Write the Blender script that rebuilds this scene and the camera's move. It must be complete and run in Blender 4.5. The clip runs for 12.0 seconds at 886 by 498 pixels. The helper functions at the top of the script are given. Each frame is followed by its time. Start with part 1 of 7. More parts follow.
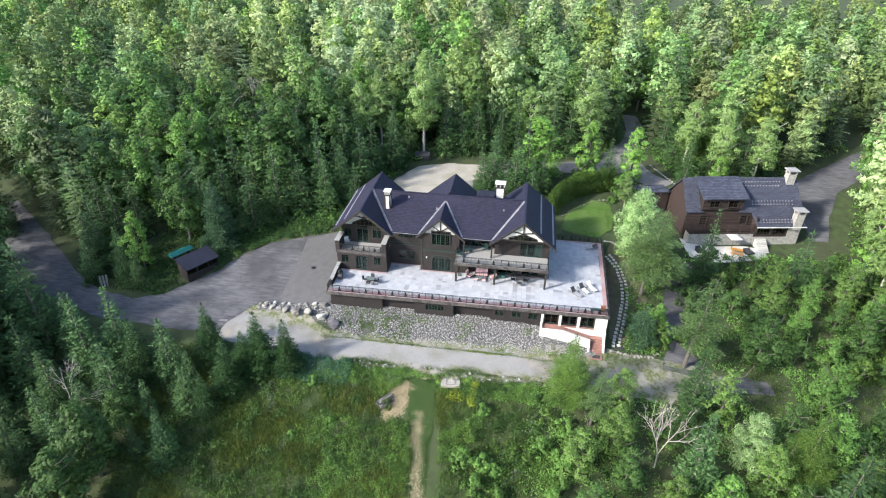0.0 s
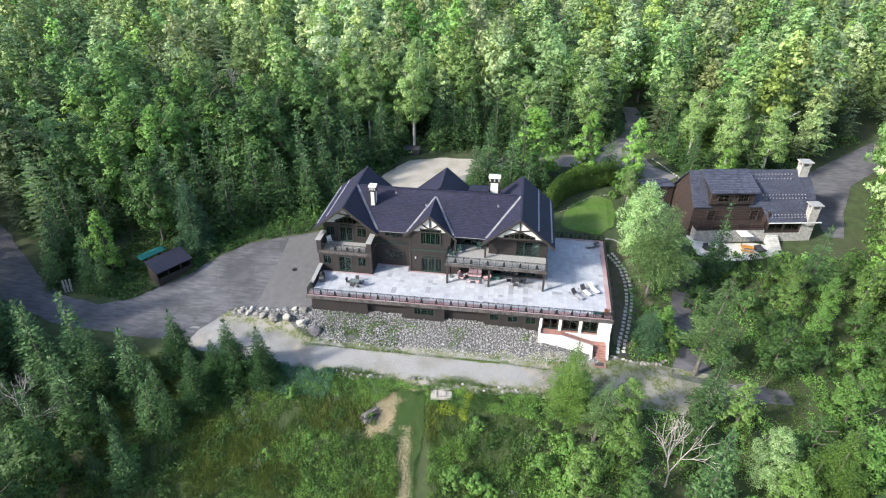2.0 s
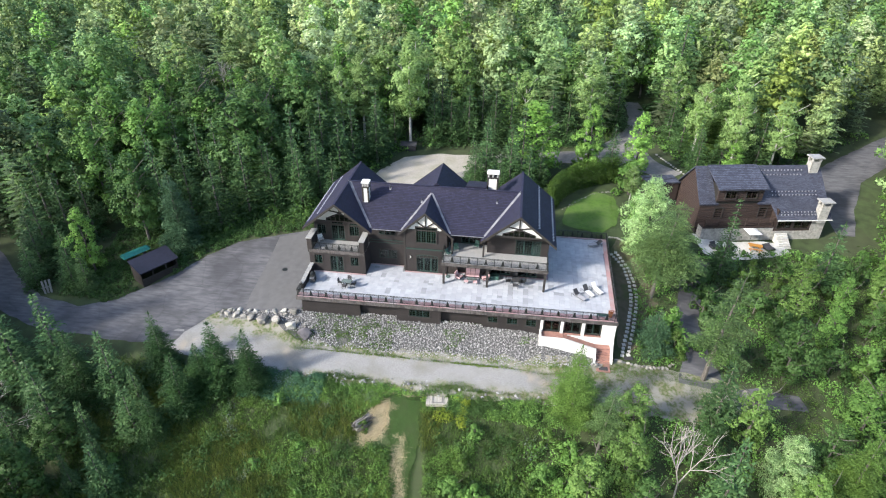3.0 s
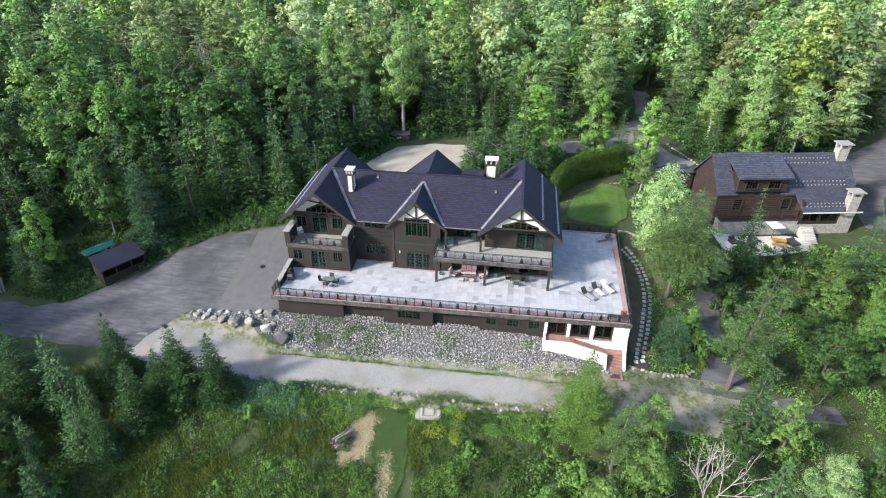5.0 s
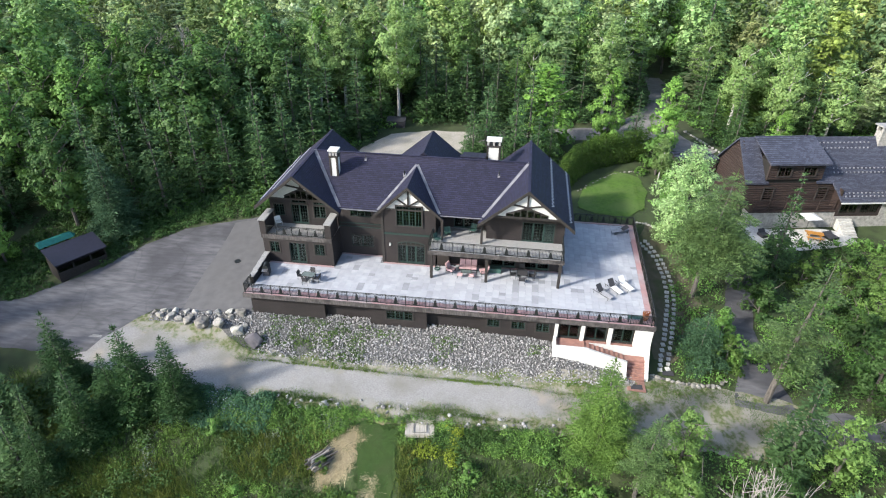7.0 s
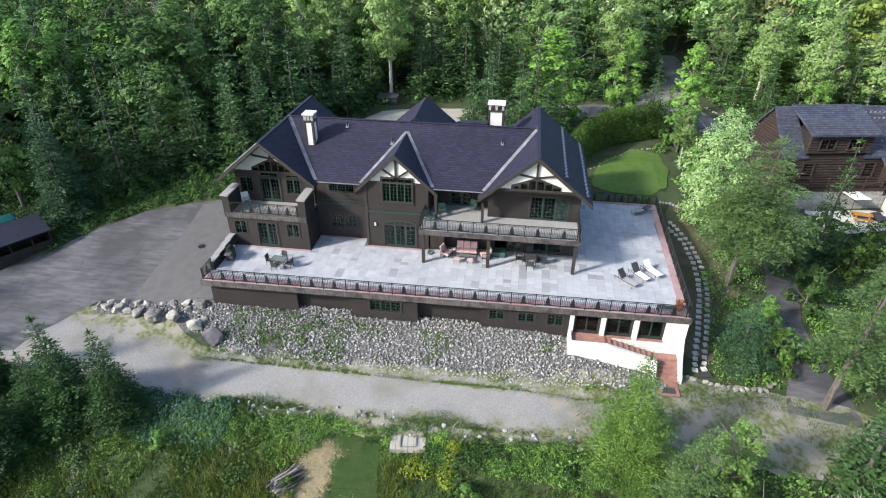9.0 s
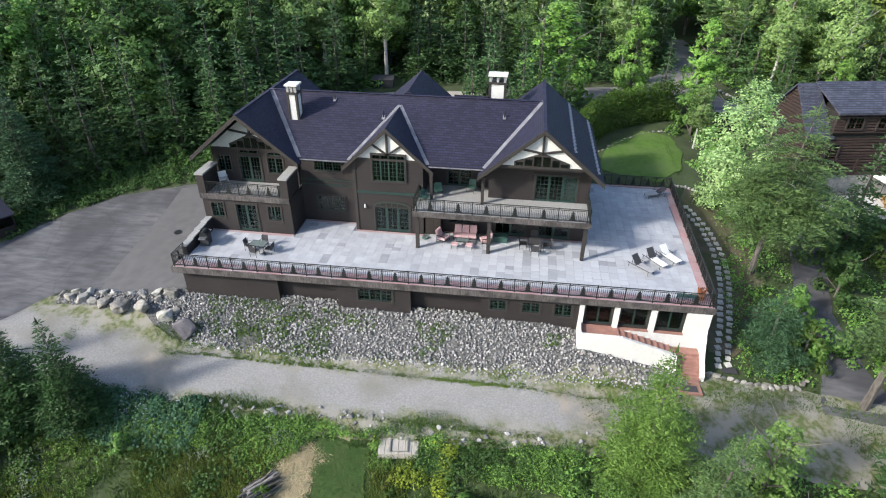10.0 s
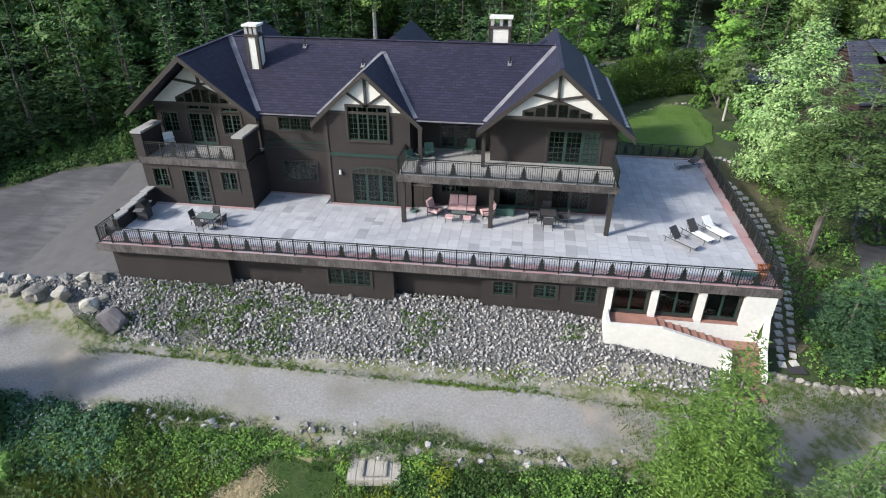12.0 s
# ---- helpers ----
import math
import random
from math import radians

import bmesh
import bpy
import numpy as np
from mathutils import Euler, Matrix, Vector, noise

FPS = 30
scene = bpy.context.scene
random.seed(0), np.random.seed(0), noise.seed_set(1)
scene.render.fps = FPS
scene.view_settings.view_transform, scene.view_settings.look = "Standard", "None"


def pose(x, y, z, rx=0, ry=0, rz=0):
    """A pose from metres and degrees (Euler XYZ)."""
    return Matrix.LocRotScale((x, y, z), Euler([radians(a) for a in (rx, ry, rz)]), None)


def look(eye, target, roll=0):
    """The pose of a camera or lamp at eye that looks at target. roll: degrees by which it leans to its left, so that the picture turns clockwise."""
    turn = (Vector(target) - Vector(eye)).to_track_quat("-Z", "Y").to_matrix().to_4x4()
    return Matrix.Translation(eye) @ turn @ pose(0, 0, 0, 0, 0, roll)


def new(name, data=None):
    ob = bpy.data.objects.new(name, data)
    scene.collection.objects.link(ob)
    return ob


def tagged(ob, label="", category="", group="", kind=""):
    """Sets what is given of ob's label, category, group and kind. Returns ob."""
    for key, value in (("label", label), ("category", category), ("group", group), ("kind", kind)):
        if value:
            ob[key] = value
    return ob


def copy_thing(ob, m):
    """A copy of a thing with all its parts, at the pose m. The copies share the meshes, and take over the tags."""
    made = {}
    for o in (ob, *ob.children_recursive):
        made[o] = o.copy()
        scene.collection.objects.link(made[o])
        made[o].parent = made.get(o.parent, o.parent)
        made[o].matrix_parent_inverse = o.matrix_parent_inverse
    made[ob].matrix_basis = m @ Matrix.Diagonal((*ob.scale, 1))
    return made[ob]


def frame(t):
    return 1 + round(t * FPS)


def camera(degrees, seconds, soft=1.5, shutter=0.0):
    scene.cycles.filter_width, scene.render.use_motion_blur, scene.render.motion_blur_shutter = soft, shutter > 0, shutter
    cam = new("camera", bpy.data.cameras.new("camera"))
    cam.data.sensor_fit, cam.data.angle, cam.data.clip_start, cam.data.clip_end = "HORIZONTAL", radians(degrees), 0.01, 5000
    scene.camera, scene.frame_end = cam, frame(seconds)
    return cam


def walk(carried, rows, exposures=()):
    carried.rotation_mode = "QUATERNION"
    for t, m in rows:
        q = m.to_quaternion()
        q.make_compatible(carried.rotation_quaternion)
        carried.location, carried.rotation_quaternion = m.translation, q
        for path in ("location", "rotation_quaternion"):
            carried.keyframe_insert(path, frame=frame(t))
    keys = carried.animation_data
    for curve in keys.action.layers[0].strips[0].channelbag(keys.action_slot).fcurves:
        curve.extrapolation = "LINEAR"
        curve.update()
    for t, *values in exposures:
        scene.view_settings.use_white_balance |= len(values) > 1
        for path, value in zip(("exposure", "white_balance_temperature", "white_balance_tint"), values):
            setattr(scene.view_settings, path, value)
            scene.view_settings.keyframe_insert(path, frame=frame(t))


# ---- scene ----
cam = camera(74.7, 12.0, 1.1)
PATH = [
    (0, (7.366, -65.819, 46.279), (7.13, -64.136, 45.224), 0.8),
    (0.5, (7.475, -64.583, 45.706), (7.242, -62.901, 44.65), 0.7),
    (1, (7.418, -63.284, 45.031), (7.19, -61.603, 43.972), 0.7),
    (1.5, (7.399, -61.992, 44.111), (7.175, -60.31, 43.053), 0.7),
    (2, (7.488, -60.599, 43.18), (7.264, -58.917, 42.122), 0.6),
    (2.5, (7.447, -59.272, 42.267), (7.226, -57.589, 41.209), 0.7),
    (3, (7.481, -57.856, 41.376), (7.26, -56.173, 40.316), 0.6),
    (5, (7.604, -52.214, 36.845), (7.381, -50.528, 35.792), 0.5),
    (5.5, (7.566, -50.795, 35.697), (7.343, -49.109, 34.646), 0.5),
    (6, (7.646, -49.304, 34.602), (7.417, -47.618, 33.551), 0.5),
    (6.5, (7.56, -47.787, 33.289), (7.329, -46.099, 32.241), 0.5),
    (8.5, (7.278, -41.507, 27.603), (7.043, -39.816, 26.561), 0.3),
    (9, (7.184, -40.064, 25.996), (6.949, -38.371, 24.957), 0.3),
    (9.5, (7.093, -38.49, 24.384), (6.858, -36.798, 23.345), 0.3),
    (10, (7.078, -36.939, 22.773), (6.842, -35.248, 21.732), 0.3),
    (10.5, (7.02, -35.541, 21.062), (6.786, -33.848, 20.023), 0.3),
    (11, (6.982, -34.151, 19.433), (6.747, -32.458, 18.394), 0.3),
    (11.5, (6.824, -32.695, 17.915), (6.593, -31.003, 16.874), 0.3),
    (12, (6.738, -31.222, 16.475), (6.501, -29.507, 15.473), 0.2),
]
walk(cam, [(t, look(eye, target, roll)) for t, eye, target, roll in PATH], [(0.0, 1.58), (6.0, 1.45), (9.0, 1.34), (12.0, 1.10)])

# ---- light ----
SUN_FROM = Vector((-0.83, -0.56, 0.0)).normalized()
SUN_ELEV = radians(32.0)
world = bpy.data.worlds.new("sky")
scene.world = world
world.use_nodes = True
wn = world.node_tree.nodes
sky = wn.new("ShaderNodeTexSky")
sky.sky_type = "NISHITA"
sky.sun_disc = False
sky.sun_elevation = SUN_ELEV
sky.sun_rotation = math.atan2(SUN_FROM.x, SUN_FROM.y)
sky.air_density, sky.dust_density, sky.ozone_density = 1.0, 1.6, 1.0
wn["Background"].inputs["Strength"].default_value = 0.148
world.node_tree.links.new(sky.outputs["Color"], wn["Background"].inputs["Color"])
sun_data = bpy.data.lights.new("sun", "SUN")
sun_data.energy, sun_data.angle, sun_data.color = 3.0, radians(5.0), (1.0, 0.95, 0.87)
sun = new("sun", sun_data)
sun_dir = SUN_FROM * math.cos(SUN_ELEV) + Vector((0, 0, math.sin(SUN_ELEV)))
sun.matrix_world = look(sun_dir * 200, (0, 0, 0))


# ---- materials ----
def material(name, c1, c2, scale=6.0, rough=0.8, bump=0.0, bump_scale=40.0, c3=None, scale3=0.6, amount3=0.5,
             by_object=0.0, by_island=0.0, metal=0.0, spec=0.4, translucent=0.0, stretch=(1, 1, 1)):
    """Two colours mixed by fine noise, a third by coarse stains, and a brightness that varies from piece to piece."""
    m = bpy.data.materials.new(name)
    m.use_nodes = True
    t = m.node_tree
    n, l = t.nodes, t.links
    b = n["Principled BSDF"]
    co = n.new("ShaderNodeTexCoord")
    mp = n.new("ShaderNodeMapping")
    mp.inputs["Scale"].default_value = stretch
    l.new(co.outputs["Object"], mp.inputs["Vector"])
    nz = n.new("ShaderNodeTexNoise")
    nz.inputs["Scale"].default_value, nz.inputs["Detail"].default_value = scale, 5
    l.new(mp.outputs["Vector"], nz.inputs["Vector"])
    ramp = n.new("ShaderNodeMapRange")
    ramp.inputs["From Min"].default_value, ramp.inputs["From Max"].default_value = 0.32, 0.68
    l.new(nz.outputs["Fac"], ramp.inputs["Value"])
    mix = n.new("ShaderNodeMixRGB")
    mix.inputs[1].default_value, mix.inputs[2].default_value = (*c1, 1), (*c2, 1)
    l.new(ramp.outputs["Result"], mix.inputs[0])
    out = mix.outputs[0]
    if c3:
        n3 = n.new("ShaderNodeTexNoise")
        n3.inputs["Scale"].default_value, n3.inputs["Detail"].default_value = scale3, 4
        l.new(co.outputs["Object"], n3.inputs["Vector"])
        r3 = n.new("ShaderNodeMapRange")
        r3.inputs["From Min"].default_value, r3.inputs["From Max"].default_value = 0.45, 0.65
        r3.inputs["To Max"].default_value = amount3
        l.new(n3.outputs["Fac"], r3.inputs["Value"])
        m3 = n.new("ShaderNodeMixRGB")
        m3.inputs[2].default_value = (*c3, 1)
        l.new(r3.outputs["Result"], m3.inputs[0])
        l.new(out, m3.inputs[1])
        out = m3.outputs[0]
    if by_object or by_island:
        hs = n.new("ShaderNodeHueSaturation")
        if by_object:
            ri = n.new("ShaderNodeObjectInfo").outputs["Random"]
        else:
            ri = n.new("ShaderNodeNewGeometry").outputs["Random Per Island"]
        amount = by_object or by_island
        rr = n.new("ShaderNodeMapRange")
        rr.inputs["To Min"].default_value, rr.inputs["To Max"].default_value = 1 - amount, 1 + amount
        l.new(ri, rr.inputs["Value"])
        l.new(rr.outputs["Result"], hs.inputs["Value"])
        if by_object and by_island:
            r2 = n.new("ShaderNodeMapRange")
            r2.inputs["To Min"].default_value, r2.inputs["To Max"].default_value = 1 - by_island, 1 + by_island
            l.new(n.new("ShaderNodeNewGeometry").outputs["Random Per Island"], r2.inputs["Value"])
            mu = n.new("ShaderNodeMath")
            mu.operation = "MULTIPLY"
            l.new(rr.outputs["Result"], mu.inputs[0])
            l.new(r2.outputs["Result"], mu.inputs[1])
            l.new(mu.outputs[0], hs.inputs["Value"])
        l.new(out, hs.inputs["Color"])
        out = hs.outputs[0]
    l.new(out, b.inputs["Base Color"])
    b.inputs["Roughness"].default_value, b.inputs["Metallic"].default_value = rough, metal
    b.inputs["Specular IOR Level"].default_value = spec
    if bump:
        nb = n.new("ShaderNodeTexNoise")
        nb.inputs["Scale"].default_value, nb.inputs["Detail"].default_value = bump_scale, 4
        l.new(mp.outputs["Vector"], nb.inputs["Vector"])
        bp = n.new("ShaderNodeBump")
        bp.inputs["Strength"].default_value, bp.inputs["Distance"].default_value = bump, 0.05
        l.new(nb.outputs["Fac"], bp.inputs["Height"])
        l.new(bp.outputs["Normal"], b.inputs["Normal"])
    if translucent:
        tr = n.new("ShaderNodeBsdfTranslucent")
        l.new(out, tr.inputs["Color"])
        ms = n.new("ShaderNodeMixShader")
        ms.inputs[0].default_value = translucent
        l.new(b.outputs[0], ms.inputs[1])
        l.new(tr.outputs[0], ms.inputs[2])
        l.new(ms.outputs[0], n["Material Output"].inputs["Surface"])
    return m


def shingles(name, along, c1, c2):
    """Asphalt shingles in courses; along: 0 where the eave runs along x, 1 where it runs along y."""
    m = material(name, c1, c2, 9.0, 0.75, c3=tuple(0.72 * a for a in c1), scale3=0.35, amount3=0.6, spec=0.35)
    t = m.node_tree
    n, l = t.nodes, t.links
    b = n["Principled BSDF"]
    co = n.new("ShaderNodeTexCoord")
    sep = n.new("ShaderNodeSeparateXYZ")
    l.new(co.outputs["Object"], sep.inputs[0])
    com = n.new("ShaderNodeCombineXYZ")
    l.new(sep.outputs[along], com.inputs[0])
    l.new(sep.outputs[2], com.inputs[1])
    br = n.new("ShaderNodeTexBrick")
    br.inputs["Scale"].default_value = 1.0
    br.inputs["Brick Width"].default_value, br.inputs["Row Height"].default_value = 0.42, 0.115
    br.inputs["Mortar Size"].default_value, br.inputs["Mortar Smooth"].default_value = 0.016, 0.3
    br.inputs["Color1"].default_value, br.inputs["Color2"].default_value = (1.55, 1.5, 1.45, 1), (0.68, 0.70, 0.76, 1)
    br.inputs["Mortar"].default_value = (0.30, 0.30, 0.33, 1)
    l.new(com.outputs[0], br.inputs["Vector"])
    old = b.inputs["Base Color"].links[0].from_socket
    mu = n.new("ShaderNodeMixRGB")
    mu.blend_type = "MULTIPLY"
    mu.inputs[0].default_value = 1.0
    l.new(old, mu.inputs[1])
    l.new(br.outputs["Color"], mu.inputs[2])
    l.new(mu.outputs[0], b.inputs["Base Color"])
    bp = n.new("ShaderNodeBump")
    bp.inputs["Strength"].default_value, bp.inputs["Distance"].default_value = 0.5, 0.02
    l.new(br.outputs["Fac"], bp.inputs["Height"])
    bp.invert = True
    l.new(bp.outputs["Normal"], b.inputs["Normal"])
    return m


def glass_material():
    m = bpy.data.materials.new("window_glass")
    m.use_nodes = True
    n, l = m.node_tree.nodes, m.node_tree.links
    b = n["Principled BSDF"]
    b.inputs["Base Color"].default_value = (0.45, 0.52, 0.50, 1)
    b.inputs["Roughness"].default_value = 0.03
    b.inputs["Transmission Weight"].default_value = 1.0
    b.inputs["IOR"].default_value = 1.45
    return m


M_ROOF_X = shingles("dark_shingles", 0, (0.0145, 0.0145, 0.036), (0.009, 0.009, 0.024))
M_ROOF_Y = shingles("dark_shingles_side", 1, (0.0145, 0.0145, 0.036), (0.009, 0.009, 0.024))
M_ROOF_CABIN = shingles("grey_shingles", 0, (0.050, 0.056, 0.080), (0.038, 0.043, 0.062))
M_WALL = material("brown_boards", (0.021, 0.016, 0.016), (0.014, 0.012, 0.012), 3.0, 0.75, 0.25, 25, (0.026, 0.022, 0.022), 0.5, 0.5, stretch=(0.4, 0.4, 6))
M_TRIM = material("dark_brown_trim", (0.029, 0.025, 0.023), (0.019, 0.017, 0.016), 5.0, 0.7)
M_GREEN = material("green_paint", (0.014, 0.037, 0.032), (0.010, 0.027, 0.023), 8.0, 0.5)
M_STUCCO = material("white_stucco", (0.533, 0.533, 0.511), (0.475, 0.475, 0.461), 4.0, 0.9, 0.15, 60, (0.446, 0.446, 0.425), 0.8, 0.35)
M_CAPSTONE = material("grey_cap_stone", (0.288, 0.288, 0.280), (0.192, 0.192, 0.192), 9.0, 0.9, 0.2, 30)
M_FASCIA = material("weathered_deck_wood", (0.106, 0.097, 0.094), (0.044, 0.039, 0.039), 2.2, 0.85, 0.2, 30, (0.022, 0.020, 0.020), 1.2, 0.8, stretch=(6, 6, 0.8))
M_FLASH = material("aged_lead_flashing", (0.160, 0.160, 0.176), (0.080, 0.080, 0.092), 3.0, 0.6, c3=(0.256, 0.256, 0.264), scale3=1.5, amount3=0.6)
M_IRON = material("black_iron", (0.014, 0.018, 0.018), (0.010, 0.011, 0.011), 20.0, 0.5)
M_GREEN_IRON = material("green_black_iron", (0.016, 0.028, 0.026), (0.011, 0.018, 0.016), 20.0, 0.5)
M_PAVER = material("bluestone_paver", (0.352, 0.364, 0.392), (0.296, 0.308, 0.332), 1.6, 0.75, 0.08, 25, (0.216, 0.228, 0.252), 0.23, 0.45, by_object=0.10)
M_PAVER_REST = material("bluestone_paver_joined", (0.352, 0.364, 0.392), (0.296, 0.308, 0.332), 1.6, 0.75, 0.08, 25, (0.216, 0.228, 0.252), 0.23, 0.45, by_island=0.10)
M_PAVER_DARK = material("dark_bluestone_paver", (0.256, 0.268, 0.288), (0.208, 0.220, 0.240), 1.6, 0.75, 0.08, 25, by_object=0.15)
M_JOINT = material("paver_joint", (0.200, 0.200, 0.208), (0.144, 0.144, 0.152), 6.0, 0.95)
M_RED = material("red_border_stone", (0.33, 0.205, 0.205), (0.27, 0.17, 0.175), 1.5, 0.8, c3=(0.31, 0.28, 0.285), scale3=0.5, amount3=0.75)
M_REDSTEP = material("terracotta_step", (0.288, 0.152, 0.120), (0.216, 0.112, 0.092), 3.0, 0.8, c3=(0.160, 0.096, 0.080), scale3=1.0, amount3=0.5)
# Near-black colour that stands in for the darkness of unlit rooms.
M_UNLIT_ROOM = material("painted_unlit_interior", (0.018, 0.016, 0.014), (0.010, 0.009, 0.008), 1.0, 0.9)
M_CURTAIN = material("pale_curtain", (0.360, 0.400, 0.384), (0.240, 0.280, 0.264), 14.0, 0.9, stretch=(6, 6, 0.5))
M_GLASS = glass_material()
M_ASPHALT = material("worn_asphalt", (0.118, 0.117, 0.124), (0.062, 0.062, 0.067), 1.3, 0.9, 0.2, 30, (0.040, 0.040, 0.045), 0.2, 0.8, stretch=(0.45, 1.9, 1))


def add_cracks(m, scale, amount):
    """Dark wandering crack lines over the base colour."""
    n, l = m.node_tree.nodes, m.node_tree.links
    b = n["Principled BSDF"]
    co = n.new("ShaderNodeTexCoord")
    nz = n.new("ShaderNodeTexNoise")
    nz.inputs["Scale"].default_value = 0.5
    l.new(co.outputs["Object"], nz.inputs["Vector"])
    mx = n.new("ShaderNodeMixRGB")
    mx.blend_type = "ADD"
    mx.inputs[0].default_value = 4.5
    l.new(co.outputs["Object"], mx.inputs[1])
    l.new(nz.outputs["Color"], mx.inputs[2])
    vo = n.new("ShaderNodeTexVoronoi")
    vo.feature = "DISTANCE_TO_EDGE"
    vo.inputs["Scale"].default_value = scale
    l.new(mx.outputs[0], vo.inputs["Vector"])
    mr = n.new("ShaderNodeMapRange")
    mr.inputs["From Max"].default_value = 0.018
    mr.inputs["To Min"].default_value = 1 - amount
    l.new(vo.outputs["Distance"], mr.inputs["Value"])
    mu = n.new("ShaderNodeMixRGB")
    mu.blend_type = "MULTIPLY"
    mu.inputs[0].default_value = 1.0
    l.new(b.inputs["Base Color"].links[0].from_socket, mu.inputs[1])
    l.new(mr.outputs["Result"], mu.inputs[2])
    l.new(mu.outputs[0], b.inputs["Base Color"])



def add_verge(m):
    """Grass and loose gravel that take over from the wheel tracks towards both sides of the drive."""
    n, l = m.node_tree.nodes, m.node_tree.links
    b = n["Principled BSDF"]

    def node(kind, op, *args):
        q = n.new(kind)
        q.operation = op
        for i, a in enumerate(args):
            if isinstance(a, (int, float)):
                q.inputs[i].default_value = a
            else:
                l.new(a, q.inputs[i])
        return q.outputs[0]

    def math_(op, *args):
        return node("ShaderNodeMath", op, *args)

    def noise_(scale, detail=5):
        q = n.new("ShaderNodeTexNoise")
        q.inputs["Scale"].default_value, q.inputs["Detail"].default_value = scale, detail
        l.new(co.outputs["Object"], q.inputs["Vector"])
        return q.outputs["Fac"]

    def mix_(fac, c1, c2):
        q = n.new("ShaderNodeMixRGB")
        l.new(fac, q.inputs[0])
        for i, c in ((1, c1), (2, c2)):
            if isinstance(c, tuple):
                q.inputs[i].default_value = (*c, 1)
            else:
                l.new(c, q.inputs[i])
        return q.outputs[0]

    def ramp_(value, lo, hi):
        q = n.new("ShaderNodeMapRange")
        q.interpolation_type = "SMOOTHSTEP"
        q.inputs["From Min"].default_value, q.inputs["From Max"].default_value = lo, hi
        l.new(value, q.inputs["Value"])
        return q.outputs["Result"]

    co = n.new("ShaderNodeTexCoord")
    sep = n.new("ShaderNodeSeparateXYZ")
    l.new(co.outputs["Object"], sep.inputs[0])
    x, y = sep.outputs[0], sep.outputs[1]
    d = math_("ABSOLUTE", math_("ADD", math_("MULTIPLY_ADD", x, -0.02, 10.35), y))
    d = math_("ADD", d, math_("MULTIPLY_ADD", noise_(0.7), 3.0, -1.5))
    d = math_("ADD", d, math_("MULTIPLY_ADD", noise_(7.0, 3), 1.4, -0.7))
    d = math_("SUBTRACT", d, math_("MULTIPLY", math_("MAXIMUM", math_("SUBTRACT", -14.0, x), 0.0), 0.16))
    d = math_("ADD", d, math_("MULTIPLY", math_("MAXIMUM", math_("SUBTRACT", x, 9.0), 0.0), 0.22))
    green = mix_(ramp_(noise_(3.2), 0.35, 0.65), (0.075, 0.100, 0.030), (0.165, 0.155, 0.105))
    green = mix_(ramp_(noise_(0.8), 0.42, 0.62), green, (0.215, 0.205, 0.175))
    worn = mix_(ramp_(noise_(0.35), 0.55, 0.75), b.inputs["Base Color"].links[0].from_socket, (0.29, 0.25, 0.20))
    l.new(mix_(ramp_(d, 1.0, 2.5), worn, green), b.inputs["Base Color"])


add_cracks(M_ASPHALT, 0.16, 0.16)
M_GRAVEL = material("grey_gravel", (0.248, 0.244, 0.238), (0.180, 0.178, 0.172), 8.0, 0.95, 0.5, 22, (0.148, 0.142, 0.120), 0.28, 0.75)
M_PALEGRAVEL = material("pale_gravel", (0.352, 0.328, 0.288), (0.240, 0.224, 0.192), 7.0, 0.95, 0.35, 14, (0.160, 0.160, 0.104), 0.3, 0.5)
add_verge(M_GRAVEL)
M_LAWN = material("mown_lawn", (0.062, 0.125, 0.014), (0.042, 0.090, 0.010), 2.0, 0.9, 0.3, 20, (0.091, 0.133, 0.038), 0.35, 0.6)
M_MOWN = material("mown_strip_grass", (0.027, 0.057, 0.009), (0.018, 0.040, 0.006), 3.0, 0.9, 0.5, 14, (0.035, 0.050, 0.015), 0.6, 0.6)
M_GROUND = material("forest_floor", (0.044, 0.066, 0.021), (0.024, 0.037, 0.013), 0.7, 0.95, 0.4, 6, (0.048, 0.050, 0.026), 0.12, 0.4)
M_DIRT = material("dry_straw", (0.300, 0.250, 0.170), (0.180, 0.150, 0.100), 6.0, 0.95, 0.5, 14, (0.090, 0.120, 0.040), 1.1, 0.85)
M_ROCK = material("grey_rubble", (0.30, 0.295, 0.29), (0.165, 0.163, 0.165), 5.0, 0.9, 0.2, 12, by_object=0.5)
M_BED = material("dark_gravel_bed", (0.128, 0.128, 0.124), (0.040, 0.040, 0.040), 7.0, 0.95, 0.8, 7)
M_APRON = material("worn_concrete", (0.100, 0.099, 0.100), (0.077, 0.076, 0.078), 1.2, 0.9, 0.1, 30, (0.088, 0.086, 0.085), 0.25, 0.6)
M_EARTH = material("trodden_earth", (0.108, 0.090, 0.064), (0.068, 0.066, 0.036), 1.4, 0.95, 0.4, 12, (0.048, 0.068, 0.020), 0.6, 0.7)
M_ROCK_REST = material("grey_rubble_joined", (0.30, 0.295, 0.29), (0.165, 0.163, 0.165), 5.0, 0.9, 0.2, 12, by_island=0.5)
M_BOULDER = material("fieldstone", (0.306, 0.288, 0.257), (0.171, 0.162, 0.153), 4.0, 0.9, 0.6, 9, (0.117, 0.126, 0.086), 1.2, 0.5, by_object=0.3)
M_STEPSTONE = material("pale_step_stone", (0.464, 0.456, 0.424), (0.336, 0.328, 0.304), 4.0, 0.9, 0.2, 20, by_object=0.15)
M_LOG = material("red_brown_logs", (0.038, 0.024, 0.019), (0.021, 0.014, 0.013), 3.0, 0.7, 0.2, 20, stretch=(0.5, 0.5, 5))
